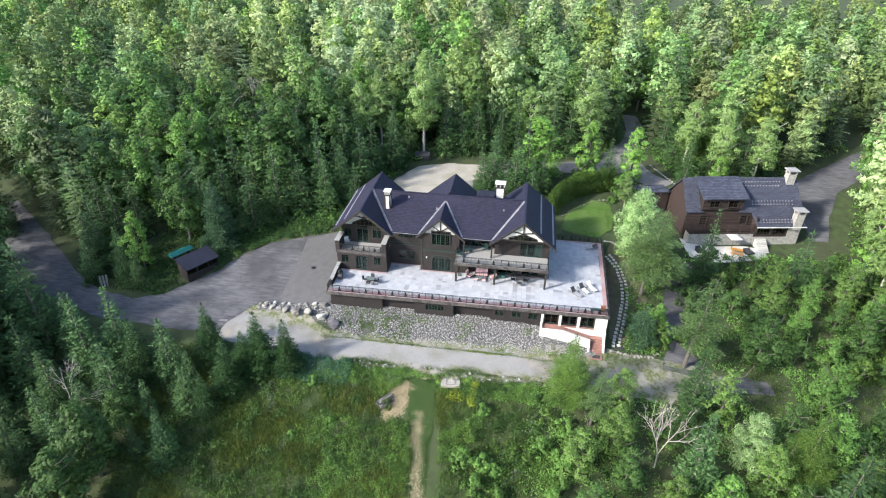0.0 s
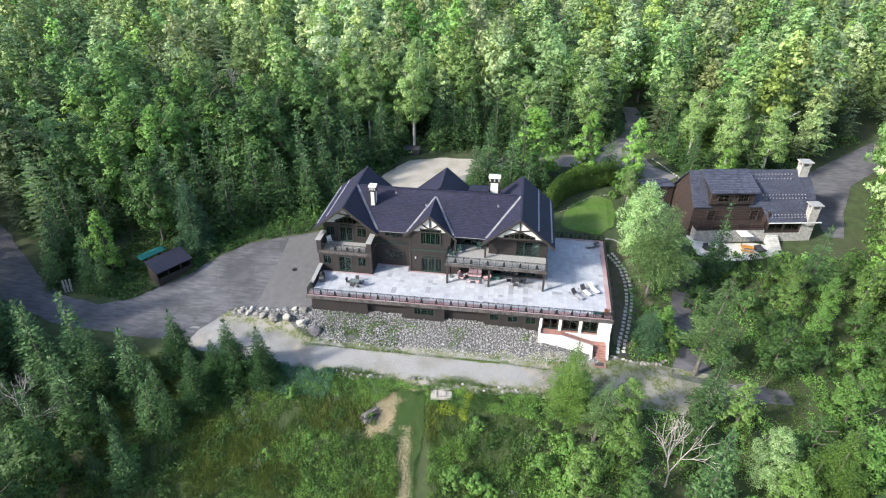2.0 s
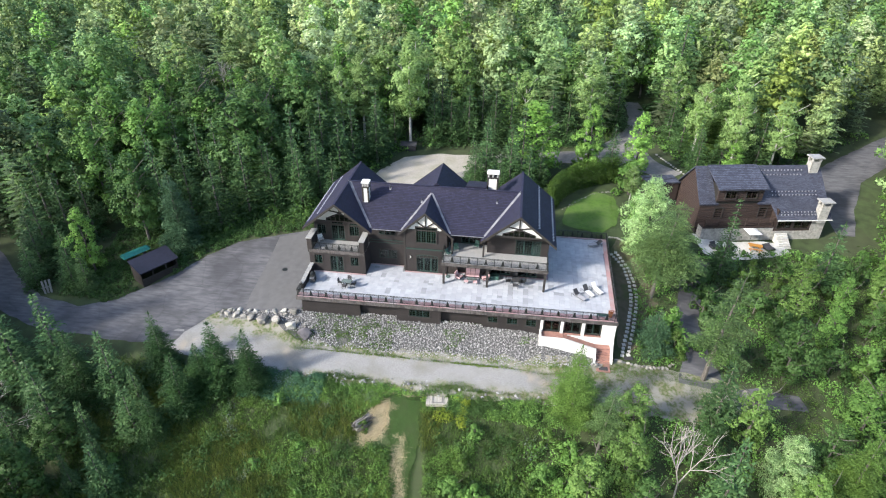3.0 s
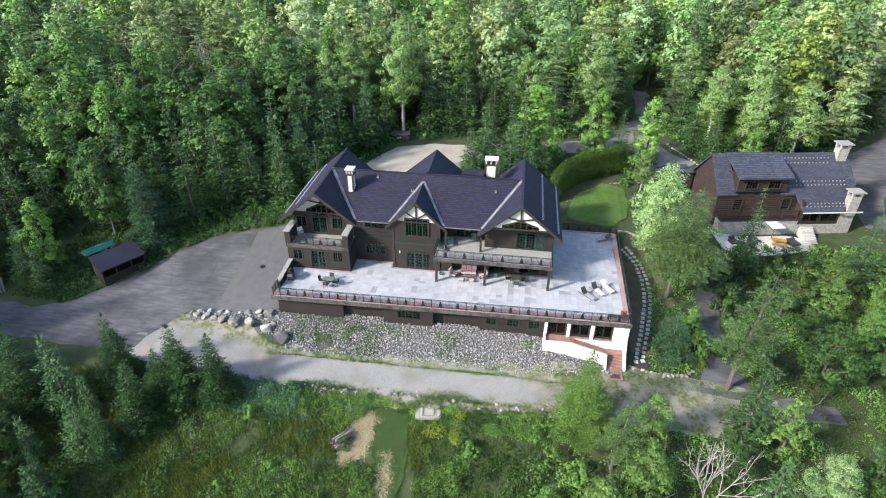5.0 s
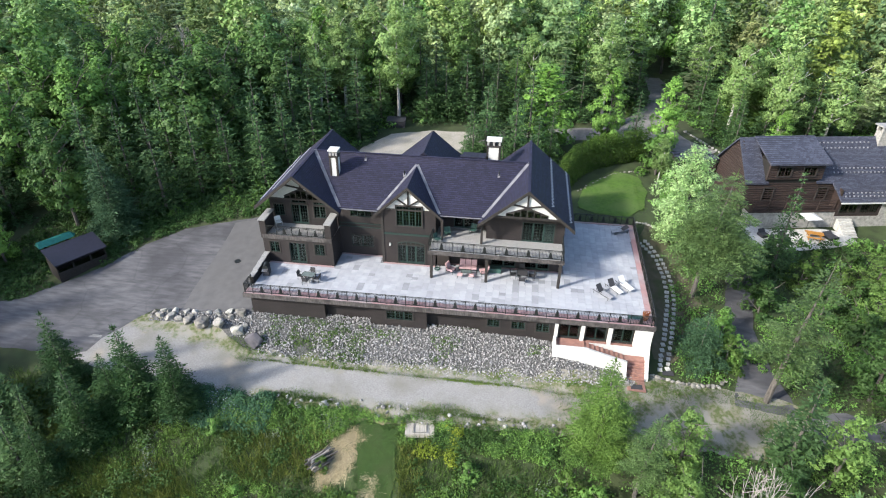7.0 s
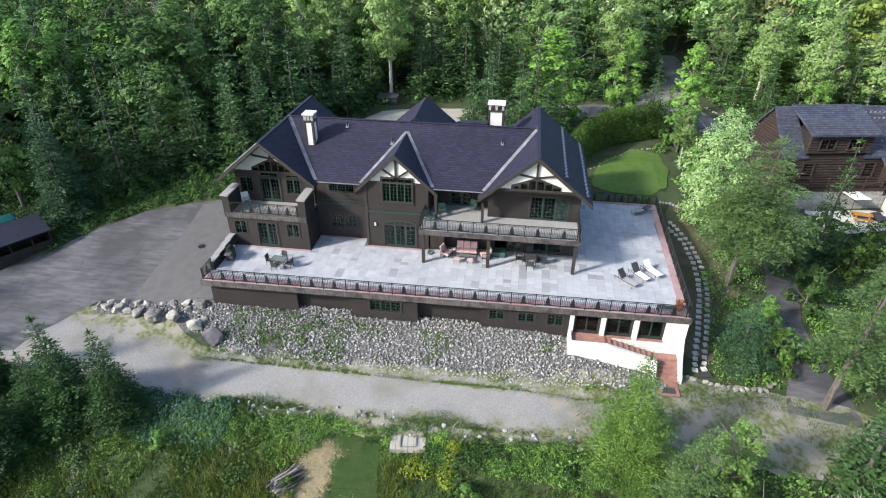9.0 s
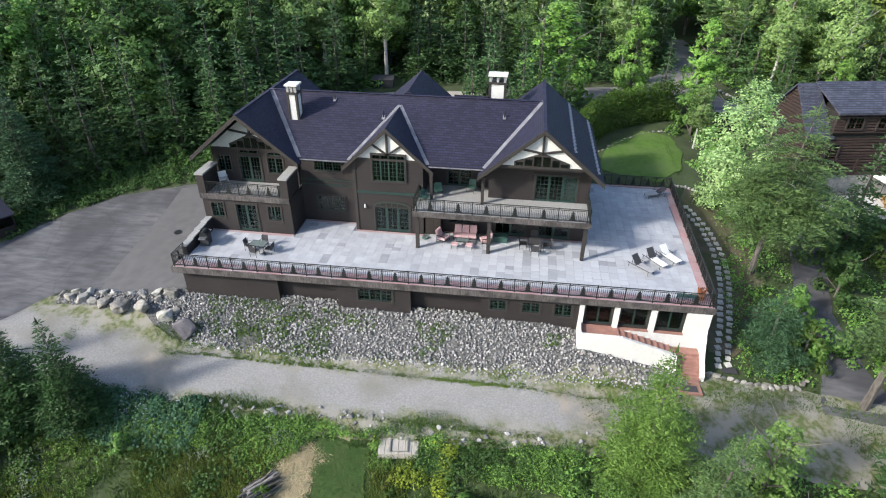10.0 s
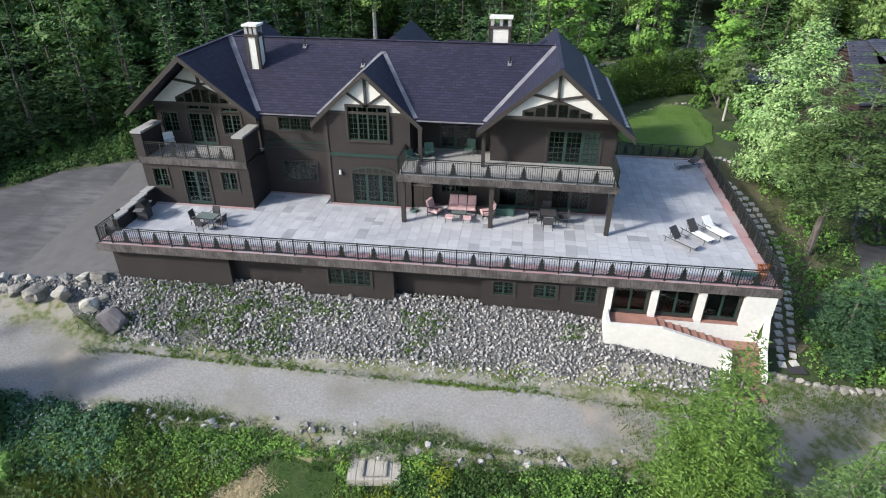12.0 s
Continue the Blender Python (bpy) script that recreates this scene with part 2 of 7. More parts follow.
M_STONEWALL = material("pale_field_stone", (0.336, 0.328, 0.304), (0.192, 0.188, 0.176), 3.2, 0.9, 0.5, 5)
M_BARK = material("grey_bark", (0.120, 0.110, 0.098), (0.056, 0.051, 0.046), 4.0, 0.95, 0.4, 14, stretch=(3, 3, 0.5))
M_BIRCH = material("white_bark", (0.440, 0.424, 0.392), (0.240, 0.232, 0.216), 3.0, 0.9, stretch=(1, 1, 4))
M_DEADWOOD = material("bleached_dead_wood", (0.327, 0.303, 0.280), (0.194, 0.179, 0.163), 5.0, 0.9)


def foliage(name, c1, c2, by_object=0.24, by_island=0.24, translucent=0.35, patch=0.35):
    return material(name, c1, c2, patch, 0.6, by_object=by_object, by_island=by_island, translucent=translucent, spec=0.22)


def vary_by_tree(m):
    """Hue and lightness that differ from tree to tree of a joined wood, by the tree's own random number."""
    n, l = m.node_tree.nodes, m.node_tree.links
    b = n["Principled BSDF"]
    old = b.inputs["Base Color"].links[0].from_socket
    at = n.new("ShaderNodeAttribute")
    at.attribute_name = "tree"
    hs = n.new("ShaderNodeHueSaturation")
    for name, lo, hi, k in (("Hue", 0.465, 0.525, 1.0), ("Value", 0.58, 1.28, 7.31), ("Saturation", 0.75, 1.1, 3.77)):
        mu = n.new("ShaderNodeMath")
        mu.operation = "MULTIPLY"
        mu.inputs[1].default_value = k
        l.new(at.outputs["Fac"], mu.inputs[0])
        fr = n.new("ShaderNodeMath")
        fr.operation = "FRACT"
        l.new(mu.outputs[0], fr.inputs[0])
        mr = n.new("ShaderNodeMapRange")
        mr.inputs["To Min"].default_value, mr.inputs["To Max"].default_value = lo, hi
        l.new(fr.outputs[0], mr.inputs["Value"])
        l.new(mr.outputs["Result"], hs.inputs[name])
    l.new(old, hs.inputs["Color"])
    l.new(hs.outputs[0], b.inputs["Base Color"])
    for node in n:
        if node.type == "BSDF_TRANSLUCENT":
            l.new(hs.outputs[0], node.inputs["Color"])
    return m


M_LEAF = foliage("maple_leaves", (0.137, 0.264, 0.061), (0.079, 0.167, 0.037))
M_LEAF_PALE = foliage("birch_leaves", (0.216, 0.322, 0.113), (0.129, 0.216, 0.065))
M_LEAF_BRIGHT = foliage("bright_leaves", (0.191, 0.346, 0.073), (0.115, 0.229, 0.047))
M_LEAF_SILVER = foliage("silvery_leaves", (0.306, 0.423, 0.194), (0.135, 0.248, 0.077), by_island=0.4, patch=0.9)
M_NEEDLE = foliage("spruce_needles", (0.061, 0.119, 0.040), (0.034, 0.075, 0.026), translucent=0.14)
M_NEEDLE_BLUE = foliage("blue_spruce_needles", (0.062, 0.128, 0.061), (0.036, 0.080, 0.039), translucent=0.14)
M_NEEDLE_LIGHT = foliage("young_fir_needles", (0.036, 0.086, 0.024), (0.018, 0.048, 0.014), translucent=0.16)
M_HEMLOCK = foliage("hemlock_needles", (0.094, 0.154, 0.052), (0.052, 0.096, 0.030), translucent=0.12)
M_YOUNG = foliage("young_pine_needles", (0.110, 0.194, 0.038), (0.057, 0.110, 0.022), translucent=0.12)
M_LEAF_OLIVE = foliage("olive_leaves", (0.139, 0.235, 0.059), (0.079, 0.145, 0.035))
# Darker leaf copy: forest shade put into the colour; also plain dark weeds.
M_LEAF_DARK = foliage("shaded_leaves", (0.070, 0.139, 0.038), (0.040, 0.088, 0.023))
# Far foliage: colours paler than the near kinds, standing in for a sunlit hillside.
M_FAR_LEAF = vary_by_tree(foliage("far_sunlit_maple_leaves", (0.305, 0.464, 0.142), (0.174, 0.296, 0.081), 0.0, 0.26, 0.3, 0.09))
M_FAR_PALE = vary_by_tree(foliage("far_sunlit_birch_leaves", (0.348, 0.463, 0.200), (0.205, 0.317, 0.114), 0.0, 0.26, 0.3, 0.09))
M_FAR_NEEDLE = vary_by_tree(foliage("far_sunlit_spruce_needles", (0.111, 0.189, 0.068), (0.055, 0.107, 0.039), 0.0, 0.3, 0.15, 0.09))
M_FAR_OLIVE = vary_by_tree(foliage("far_sunlit_olive_leaves", (0.198, 0.284, 0.081), (0.111, 0.176, 0.046), 0.0, 0.26, 0.3, 0.09))
# Far counterpart of the darkened leaves, with shade in its colour.
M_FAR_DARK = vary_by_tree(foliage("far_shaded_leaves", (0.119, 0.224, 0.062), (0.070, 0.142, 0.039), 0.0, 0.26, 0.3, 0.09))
M_HEDGE = foliage("hedge_leaves", (0.088, 0.160, 0.025), (0.052, 0.104, 0.016))
M_WEED = foliage("meadow_weeds", (0.089, 0.155, 0.032), (0.048, 0.094, 0.020))
M_WEED_DRY = foliage("dry_meadow_grass", (0.126, 0.148, 0.036), (0.076, 0.108, 0.024))
M_STRIPGRASS = foliage("mown_blades", (0.062, 0.150, 0.030), (0.038, 0.100, 0.020))
M_VERGE_GRASS = material("rough_verge_grass", (0.075, 0.125, 0.022), (0.105, 0.135, 0.040), 3.0, 0.95, 0.6, 14, (0.15, 0.145, 0.10), 0.9, 0.4)
M_YELLOWGREEN = foliage("yellow_green_leaves", (0.210, 0.260, 0.030), (0.120, 0.175, 0.022))
M_VERGE_BLADES = foliage("verge_blades", (0.130, 0.190, 0.040), (0.085, 0.135, 0.030))
M_DRIVE = material("packed_grey_gravel", (0.208, 0.200, 0.188), (0.148, 0.142, 0.136), 2.2, 0.95, 0.25, 20, (0.096, 0.094, 0.090), 0.25, 0.6)


# ---- geometry helpers ----
class Build:
    """Collects vertices and faces of one mesh."""

    def __init__(self):
        self.v, self.f = [], []

    def poly(self, points, faces):
        k = len(self.v)
        self.v += [tuple(p) for p in points]
        self.f += [tuple(i + k for i in f) for f in faces]
        return self

    def box(self, x0, y0, z0, x1, y1, z1):
        p = [(x, y, z) for z in (z0, z1) for y in (y0, y1) for x in (x0, x1)]
        return self.poly(p, [(0, 2, 3, 1), (4, 5, 7, 6), (0, 1, 5, 4), (2, 6, 7, 3), (0, 4, 6, 2), (1, 3, 7, 5)])

    def prism(self, points, way):
        """A flat outline, extruded by a vector."""
        n = len(points)
        a = [Vector(p) for p in points]
        b = [p + Vector(way) for p in a]
        normal = Vector((0, 0, 0))
        for i in range(n):
            normal += a[i].cross(a[(i + 1) % n])
        if normal.dot(Vector(way)) > 0:
            a, b = a[::-1], b[::-1]
        return self.poly(a + b, [tuple(range(n)), tuple(range(2 * n - 1, n - 1, -1))] + [(i, i + n, (i + 1) % n + n, (i + 1) % n) for i in range(n)])

    def beam(self, p, q, w, h, up=(0, 0, 1)):
        p, q = Vector(p), Vector(q)
        d = (q - p).normalized()
        s = d.cross(Vector(up))
        s = s.normalized() if s.length > 1e-4 else Vector((1, 0, 0))
        u = s.cross(d)
        c = [p + s * a * w / 2 + u * b * h / 2 for a, b in ((-1, -1), (1, -1), (1, 1), (-1, 1))]
        return self.prism(c, q - p)

    def tube(self, p, q, r0, r1, n=6):
        p, q = Vector(p), Vector(q)
        d = (q - p).normalized()
        s = d.orthogonal().normalized()
        u = d.cross(s)
        ring = [s * math.cos(2 * math.pi * i / n) + u * math.sin(2 * math.pi * i / n) for i in range(n)]
        pts = [p + r * r0 for r in ring] + [q + r * r1 for r in ring]
        return self.poly(pts, [(i, (i + 1) % n, (i + 1) % n + n, i + n) for i in range(n)] + [tuple(range(n - 1, -1, -1)), tuple(range(n, 2 * n))])

    def mesh(self, name, material_, smooth=False):
        me = bpy.data.meshes.new(name)
        me.from_pydata(self.v, [], self.f)
        me.materials.append(material_)
        if smooth:
            me.polygons.foreach_set("use_smooth", [True] * len(me.polygons))
        me.update()
        return me


def part(name, build, material_, parent=None, label="", smooth=False):
    ob = new(name, build.mesh(name, material_, smooth) if isinstance(build, Build) else build)
    ob.parent = parent
    return tagged(ob, label) if label else ob


def thing(name, label, category, group="", kind="", at=None):
    ob = new(name)
    ob.empty_display_size = 0.2
    if at is not None:
        ob.matrix_basis = at
    return tagged(ob, label, category, group, kind)


def structure(name, build, material_, label, category, smooth=False):
    return tagged(part(name, build, material_, None, "", smooth), label, category, "", "structure")


def fast_mesh(name, verts, faces, material_, smooth=False):
    """A mesh from arrays: verts (n, 3), faces (m, k)."""
    me = bpy.data.meshes.new(name)
    m, k = faces.shape
    me.vertices.add(len(verts))
    me.vertices.foreach_set("co", np.ascontiguousarray(verts, dtype=np.float32).ravel())
    me.loops.add(m * k)
    me.loops.foreach_set("vertex_index", np.ascontiguousarray(faces, dtype=np.int32).ravel())
    me.polygons.add(m)
    me.polygons.foreach_set("loop_start", np.arange(0, m * k, k, dtype=np.int32))
    me.polygons.foreach_set("loop_total", np.full(m, k, dtype=np.int32))
    me.polygons.foreach_set("use_smooth", np.full(m, smooth))
    me.materials.append(material_)
    me.update(calc_edges=True)
    me.validate()
    return me


# ---- terrain ----
STATIONS = (-26.0, -17.5, 9.5, 12.5, 18.6, 22.5, 37.0)
LEFT = ((-60, -18), (-30, -11), (-20, -8), (-13, -4.7), (-9, -4.0), (-4, -3.75), (0, -3.3), (8, -2.4), (15, -0.8), (25, 0.0), (60, 1.5), (200, 9), (600, 30))
MIDDLE = ((-60, -20), (-30, -12), (-20, -8.4), (-16, -6.7), (-12.6, -5.0), (-8.4, -4.7), (-4.6, -2.6), (10, -2.2), (16, -0.25), (60, 1.5), (200, 9), (600, 30))
RIGHT = ((-60, -20), (-30, -12.5), (-16, -7.2), (-12.5, -5.5), (-8, -5.15), (-4.5, -4.8), (0, -3.9), (13.5, -0.5), (17, -0.15), (60, 1.5), (200, 9), (600, 30))
PORCH = ((-60, -20), (-30, -12), (-20, -8.4), (-16, -6.9), (-12.6, -5.2), (-8.2, -4.95), (-6.2, -3.25), (-4.5, -2.95), (10, -2.3), (16, -0.25), (60, 1.5), (200, 9), (600, 30))
FOOT = ((-60, -20), (-30, -12), (-20, -8.4), (-16, -6.9), (-12.6, -5.2), (-8.2, -4.9), (-6.7, -4.68), (-6.1, -4.46), (-4.5, -4.3), (10, -2.4), (16, -0.25), (60, 1.5), (200, 9), (600, 30))
FAR = ((-60, -21), (-30, -14), (-13, -7.4), (-6, -5.8), (8, -4.0), (14, -2.9), (24, -2.3), (36, 0.3), (60, 1.5), (200, 9), (600, 30))


def height(x, y):
    x, y = np.asarray(x, float), np.asarray(y, float)
    p = [np.interp(y, [a for a, b in t], [b for a, b in t]) for t in (LEFT, MIDDLE, MIDDLE, PORCH, FOOT, RIGHT, FAR)]
    z = p[0]
    for i in range(6):
        w = np.clip((x - STATIONS[i]) / (STATIONS[i + 1] - STATIONS[i]), 0, 1)
        z = z * (1 - w) + p[i + 1] * w
    return z


def ground_z(x, y):
    return float(height(x, y))


def axis(near0, near1, step, far):
    a = np.arange(near0, near1 + 1e-6, step)
    grow = np.cumsum(step * 1.25 ** np.arange(1, 60))
    grow = grow[grow < far]
    return np.concatenate([near0 - grow[::-1], a, near1 + grow])


def terrain():
    gx, gy = axis(-75, 75, 1.0, 1900), axis(-35, 75, 1.0, 1900)
    xx, yy = np.meshgrid(gx, gy)
    zz = height(xx, yy)
    v = np.stack([xx, yy, zz], -1).reshape(-1, 3)
    nx, ny = len(gx), len(gy)
    i = (np.arange(ny - 1)[:, None] * nx + np.arange(nx - 1)[None]).ravel()
    f = np.stack([i, i + 1, i + nx + 1, i + nx], -1)
    ob = new("ground", fast_mesh("ground", v, f, M_GROUND, True))
    tagged(ob, "dark green forest floor and meadow ground on a slope", "ground", "", "structure")


def sheet(name, outline, material_, label, category, lift=0.06, step=1.0, ragged=0.25):
    """A surface laid on the terrain inside an outline with slightly ragged edges."""
    from mathutils.geometry import delaunay_2d_cdt
    edge = []
    for i in range(len(outline)):
        a, b = Vector(outline[i]), Vector(outline[(i + 1) % len(outline)])
        k = max(1, round((b - a).length / 0.7))
        for j in range(k):
            p = a.lerp(b, j / k)
            w = noise.noise_vector(Vector((p.x * 0.45, p.y * 0.45, 3))) + noise.noise_vector(Vector((p.x * 1.6, p.y * 1.6, 7))) * 0.4
            edge.append(p + Vector((w.x, w.y)) * ragged)
    xs, ys = [p.x for p in edge], [p.y for p in edge]
    inner = [Vector((x, y)) for x in np.arange(min(xs), max(xs), step) for y in np.arange(min(ys), max(ys), step)]
    n = len(edge)
    r = delaunay_2d_cdt(edge + inner, [(i, (i + 1) % n) for i in range(n)], [list(range(n))], 1, 1e-4)
    b = Build()
    b.v = [(p.x, p.y, ground_z(p.x, p.y) + lift) for p in r[0]]
    b.f = [tuple(f) for f in r[2]]
    return structure(name, b, material_, label, category, True)


terrain()
LOT = [(-80, 14), (-68, 6.0), (-58, -1.5), (-51.5, -5.2), (-45.5, -6.4), (-41.5, -4.6), (-38.4, -1.2), (-36.6, 0.9), (-34, 5.5), (-30.8, 8.8), (-25, 11), (-21, 12.4), (-17.3, 12.6), (-16.9, 5), (-16.9, -5.0), (-21, -4.6), (-27.2, -4.4), (-29, -7.2), (-30.4, -10.6), (-35, -11.2), (-48, -10.6), (-60, -6.8), (-70, 0.5), (-82, 8)]
sheet("road_lot", LOT, M_ASPHALT, "worn dark asphalt parking lot with patches and cracks", "parking lot", 0.07)
sheet("road_apron", [(-25.3, 10.4), (-24.7, -2.2), (-24.3, -4.1), (-17.2, -4.7), (-17.2, 12.2), (-21, 12.0)], M_APRON, "paler worn concrete apron beside the lodge", "pavement", 0.085, 1.0, 0.1)
sheet("road_front", [(-31.4, -9.6), (-29.8, -6.6), (-28.2, -5.0), (-26.6, -5.2), (-20, -6.2), (-15.8, -7.9), (-11, -8.0), (-1.4, -7.9), (10, -7.5), (14, -6.8), (22, -5.7), (28, -5.9), (34, -6.6), (37, -8), (36, -11.3), (30, -12.6), (20, -12.9), (10, -13.2), (-2, -13.7), (-16, -13.3), (-25.5, -12.4), (-31.4, -11.6)], M_GRAVEL, "pale grey gravel drive with patchy grassy verges", "gravel road", 0.06, 1.0, 0.5)
sheet("road_back", [(-16, 20), (-15.5, 30), (-12, 36.4), (-6, 38.5), (0.5, 38.8), (1.6, 34), (-4, 30), (-7, 26.6), (-7.5, 20)], M_PALEGRAVEL, "pale gravel yard behind the lodge", "gravel road", 0.06)
sheet("road_drive", [(-7.5, 20), (-7.0, 26.4), (-4, 30), (1.6, 34), (0.6, 38.6), (10, 41.5), (19.5, 43.4), (22.6, 46), (26, 50.4), (28.8, 56), (29.8, 61.4), (30.0, 70), (33.0, 70), (33.8, 63.5), (32.4, 57), (31.0, 51), (30.6, 45.5), (32.4, 40.5), (35.8, 37.2), (32.8, 34), (27, 38), (16, 38), (5, 36), (0, 30), (-2, 20)], M_DRIVE, "grey driveway curving behind the lodge into the forest", "driveway", 0.07)
sheet("road_cabin", [(55.5, 30), (58, 41), (70, 52), (84, 64), (88, 60), (75, 48), (64.5, 38), (60.5, 30), (58.5, 24), (56, 24)], M_ASPHALT, "dark asphalt drive beside the log cabin", "driveway", 0.06)
sheet("lawn", [(15.2, 17.2), (20.5, 15.4), (22.8, 18), (23.8, 23), (23.2, 27), (20.4, 28.0), (17.2, 24.6), (15.4, 21)], M_LAWN, "small bright green mown lawn behind the terrace", "lawn", 0.07, 1.0, 0.45)


# ---- the lodge ----
def pierced(b, x0, x1, z0, z1, y, thick, holes):
    """A wall along x whose outer face is at y, with openings (x0, x1, z0, z1) cut through; one closed shell."""
    xs = sorted({x0, x1, *(h[0] for h in holes), *(h[1] for h in holes)})
    zs = sorted({z0, z1, *(h[2] for h in holes), *(h[3] for h in holes)})
    nx, nz = len(xs), len(zs)
    k = len(b.v)
    b.v += [(x, yy, z) for yy in (y, y + thick) for z in zs for x in xs]

    def vid(i, j, s):
        return k + s * nx * nz + j * nx + i

    def solid(i, j):
        if not (0 <= i < nx - 1 and 0 <= j < nz - 1):
            return False
        cx, cz = (xs[i] + xs[i + 1]) / 2, (zs[j] + zs[j + 1]) / 2
        return not any(h[0] < cx < h[1] and h[2] < cz < h[3] for h in holes)

    for i in range(nx - 1):
        for j in range(nz - 1):
            if not solid(i, j):
                continue
            b.f.append((vid(i, j, 0), vid(i + 1, j, 0), vid(i + 1, j + 1, 0), vid(i, j + 1, 0)))
            b.f.append((vid(i, j, 1), vid(i, j + 1, 1), vid(i + 1, j + 1, 1), vid(i + 1, j, 1)))
            for di, dj, p, q in ((-1, 0, (i, j + 1), (i, j)), (1, 0, (i + 1, j), (i + 1, j + 1)), (0, -1, (i, j), (i + 1, j)), (0, 1, (i + 1, j + 1), (i, j + 1))):
                if not solid(i + di, j + dj):
                    b.f.append((vid(*q, 0), vid(*p, 0), vid(*p, 1), vid(*q, 1)))
    return b


def window(parent, x0, x1, z0, z1, y, cols, rows, name="window", doors=1, mat=None, curtain=None, label=""):
    """A glazed opening in a wall along x: casing, grille and pane; doors: number of sashes side by side."""
    mat = mat or M_GREEN
    b = Build()
    c = 0.13
    b.box(x0 - c, y - 0.05, z1, x1 + c, y + 0.12, z1 + c)
    b.box(x0 - c, y - 0.05, z0 - (0.03 if name == "door" else c), x1 + c, y + 0.12, z0)
    b.box(x0 - c, y - 0.05, z0, x0, y + 0.12, z1)
    b.box(x1, y - 0.05, z0, x1 + c, y + 0.12, z1)
    w = part(name, b, M_TRIM, parent, label)
    g = Build()
    s = (x1 - x0) / doors
    for d in range(doors):
        a0, a1 = x0 + d * s, x0 + (d + 1) * s
        f = 0.09 if name == "door" else 0.055
        g.box(a0, y + 0.03, z0, a0 + f, y + 0.10, z1)
        g.box(a1 - f, y + 0.03, z0, a1, y + 0.10, z1)
        g.box(a0 + f, y + 0.03, z1 - f, a1 - f, y + 0.10, z1)
        g.box(a0 + f, y + 0.03, z0, a1 - f, y + 0.10, z0 + (2.2 * f if name == "door" else f))
        for i in range(1, cols):
            x = a0 + f + (s - 2 * f) * i / cols
            g.box(x - 0.014, y + 0.045, z0 + f, x + 0.014, y + 0.085, z1 - f)
        for j in range(1, rows):
            z = z0 + f + (z1 - z0 - 2 * f) * j / rows
            g.box(a0 + f, y + 0.048, z - 0.014, a1 - f, y + 0.082, z + 0.014)
    part("sash", g, mat, w, "dark green sash with glazing bars")
    p = Build()
    p.box(x0, y + 0.062, z0, x1, y + 0.07, z1)
    part("pane", p, M_GLASS, w)
    if curtain:
        q = Build()
        for i in range(9):
            xa = curtain[0] + (curtain[1] - curtain[0]) * i / 9
            xb = curtain[0] + (curtain[1] - curtain[0]) * (i + 1) / 9
            q.box(xa, y + 0.2 + 0.03 * (i % 2), z0 + 0.05, xb, y + 0.22 + 0.03 * (i % 2), z1)
        part("curtain", q, M_CURTAIN, w, "pale curtain behind the glass")
    return w


def boxes(name, parent, material_, *sizes):
    for q in sizes:
        part(name, Build().box(*q), material_, parent)


lodge = thing("lodge", "large dark brown wooden lodge with dark shingled gables and white half-timbering", "house")
EAVE_Y, RIDGE_Y, EAVE_Z, RIDGE_Z = 2.0, 7.9, 5.85, 9.2
PITCH = (RIDGE_Z - EAVE_Z) / (RIDGE_Y - EAVE_Y)
T = 0.25
# gables: ridge x, ridge z, half width, slope, front y
BAY, MID, WING, REAR = (-13.45, 9.2, 4.27, 0.82, 1.2), (-2.54, 8.58, 3.45, 0.92, 1.75), (8.69, 9.23, 4.5, 0.83, 1.3), (-2.1, 9.45, 4.6, 0.83, 14.8)


def slab(name, pts, material_, down=0.22, label=""):
    b = Build()
    b.prism(pts, (0, 0, -down))
    return part(name, b, material_, lodge, label)


def gable_z(g, x):
    return g[1] - g[3] * abs(x - g[0])


def main_z(y):
    return EAVE_Z + PITCH * (y - EAVE_Y)


def valley_x(g, z, side):
    return g[0] + side * (g[1] - z) / g[3]


mid_top = EAVE_Y + (MID[1] - EAVE_Z) / PITCH + 0.25
bx, mx0, mx1, wx = valley_x(BAY, EAVE_Z, 1), valley_x(MID, EAVE_Z, -1), valley_x(MID, EAVE_Z, 1), valley_x(WING, EAVE_Z, -1)
slab("roof", [(bx, EAVE_Y, EAVE_Z), (mx0, EAVE_Y, EAVE_Z), (MID[0], mid_top, MID[1]), (mx1, EAVE_Y, EAVE_Z), (wx, EAVE_Y, EAVE_Z), (WING[0] - 0.05, RIDGE_Y, RIDGE_Z), (BAY[0] + 0.05, RIDGE_Y, RIDGE_Z)], M_ROOF_X)
slab("roof", [(BAY[0] + 0.05, RIDGE_Y, RIDGE_Z), (WING[0] - 0.05, RIDGE_Y, RIDGE_Z), (WING[0] - 0.05, 14, 5.75), (BAY[0] + 0.05, 14, 5.75)], M_ROOF_X)


def side_slope(g, side, y_front, y_back, valley_top=None, name="roof"):
    """One slope of a gable roof; where it runs into the main roof its edge follows the valley."""
    x0, z0 = g[0], g[1]
    xe = g[0] + side * g[2]
    ze = gable_z(g, xe)
    if valley_top is None:
        pts = [(x0, y_front, z0), (x0, y_back, z0), (xe, y_back, ze), (xe, y_front, ze)]
    else:
        xv = valley_x(g, EAVE_Z, side)
        pts = [(x0, y_front, z0), (x0, valley_top, z0), (xv, EAVE_Y, EAVE_Z), (xe, EAVE_Y - 0.02, ze), (xe, y_front, ze)]
    slab(name, pts, M_ROOF_Y)


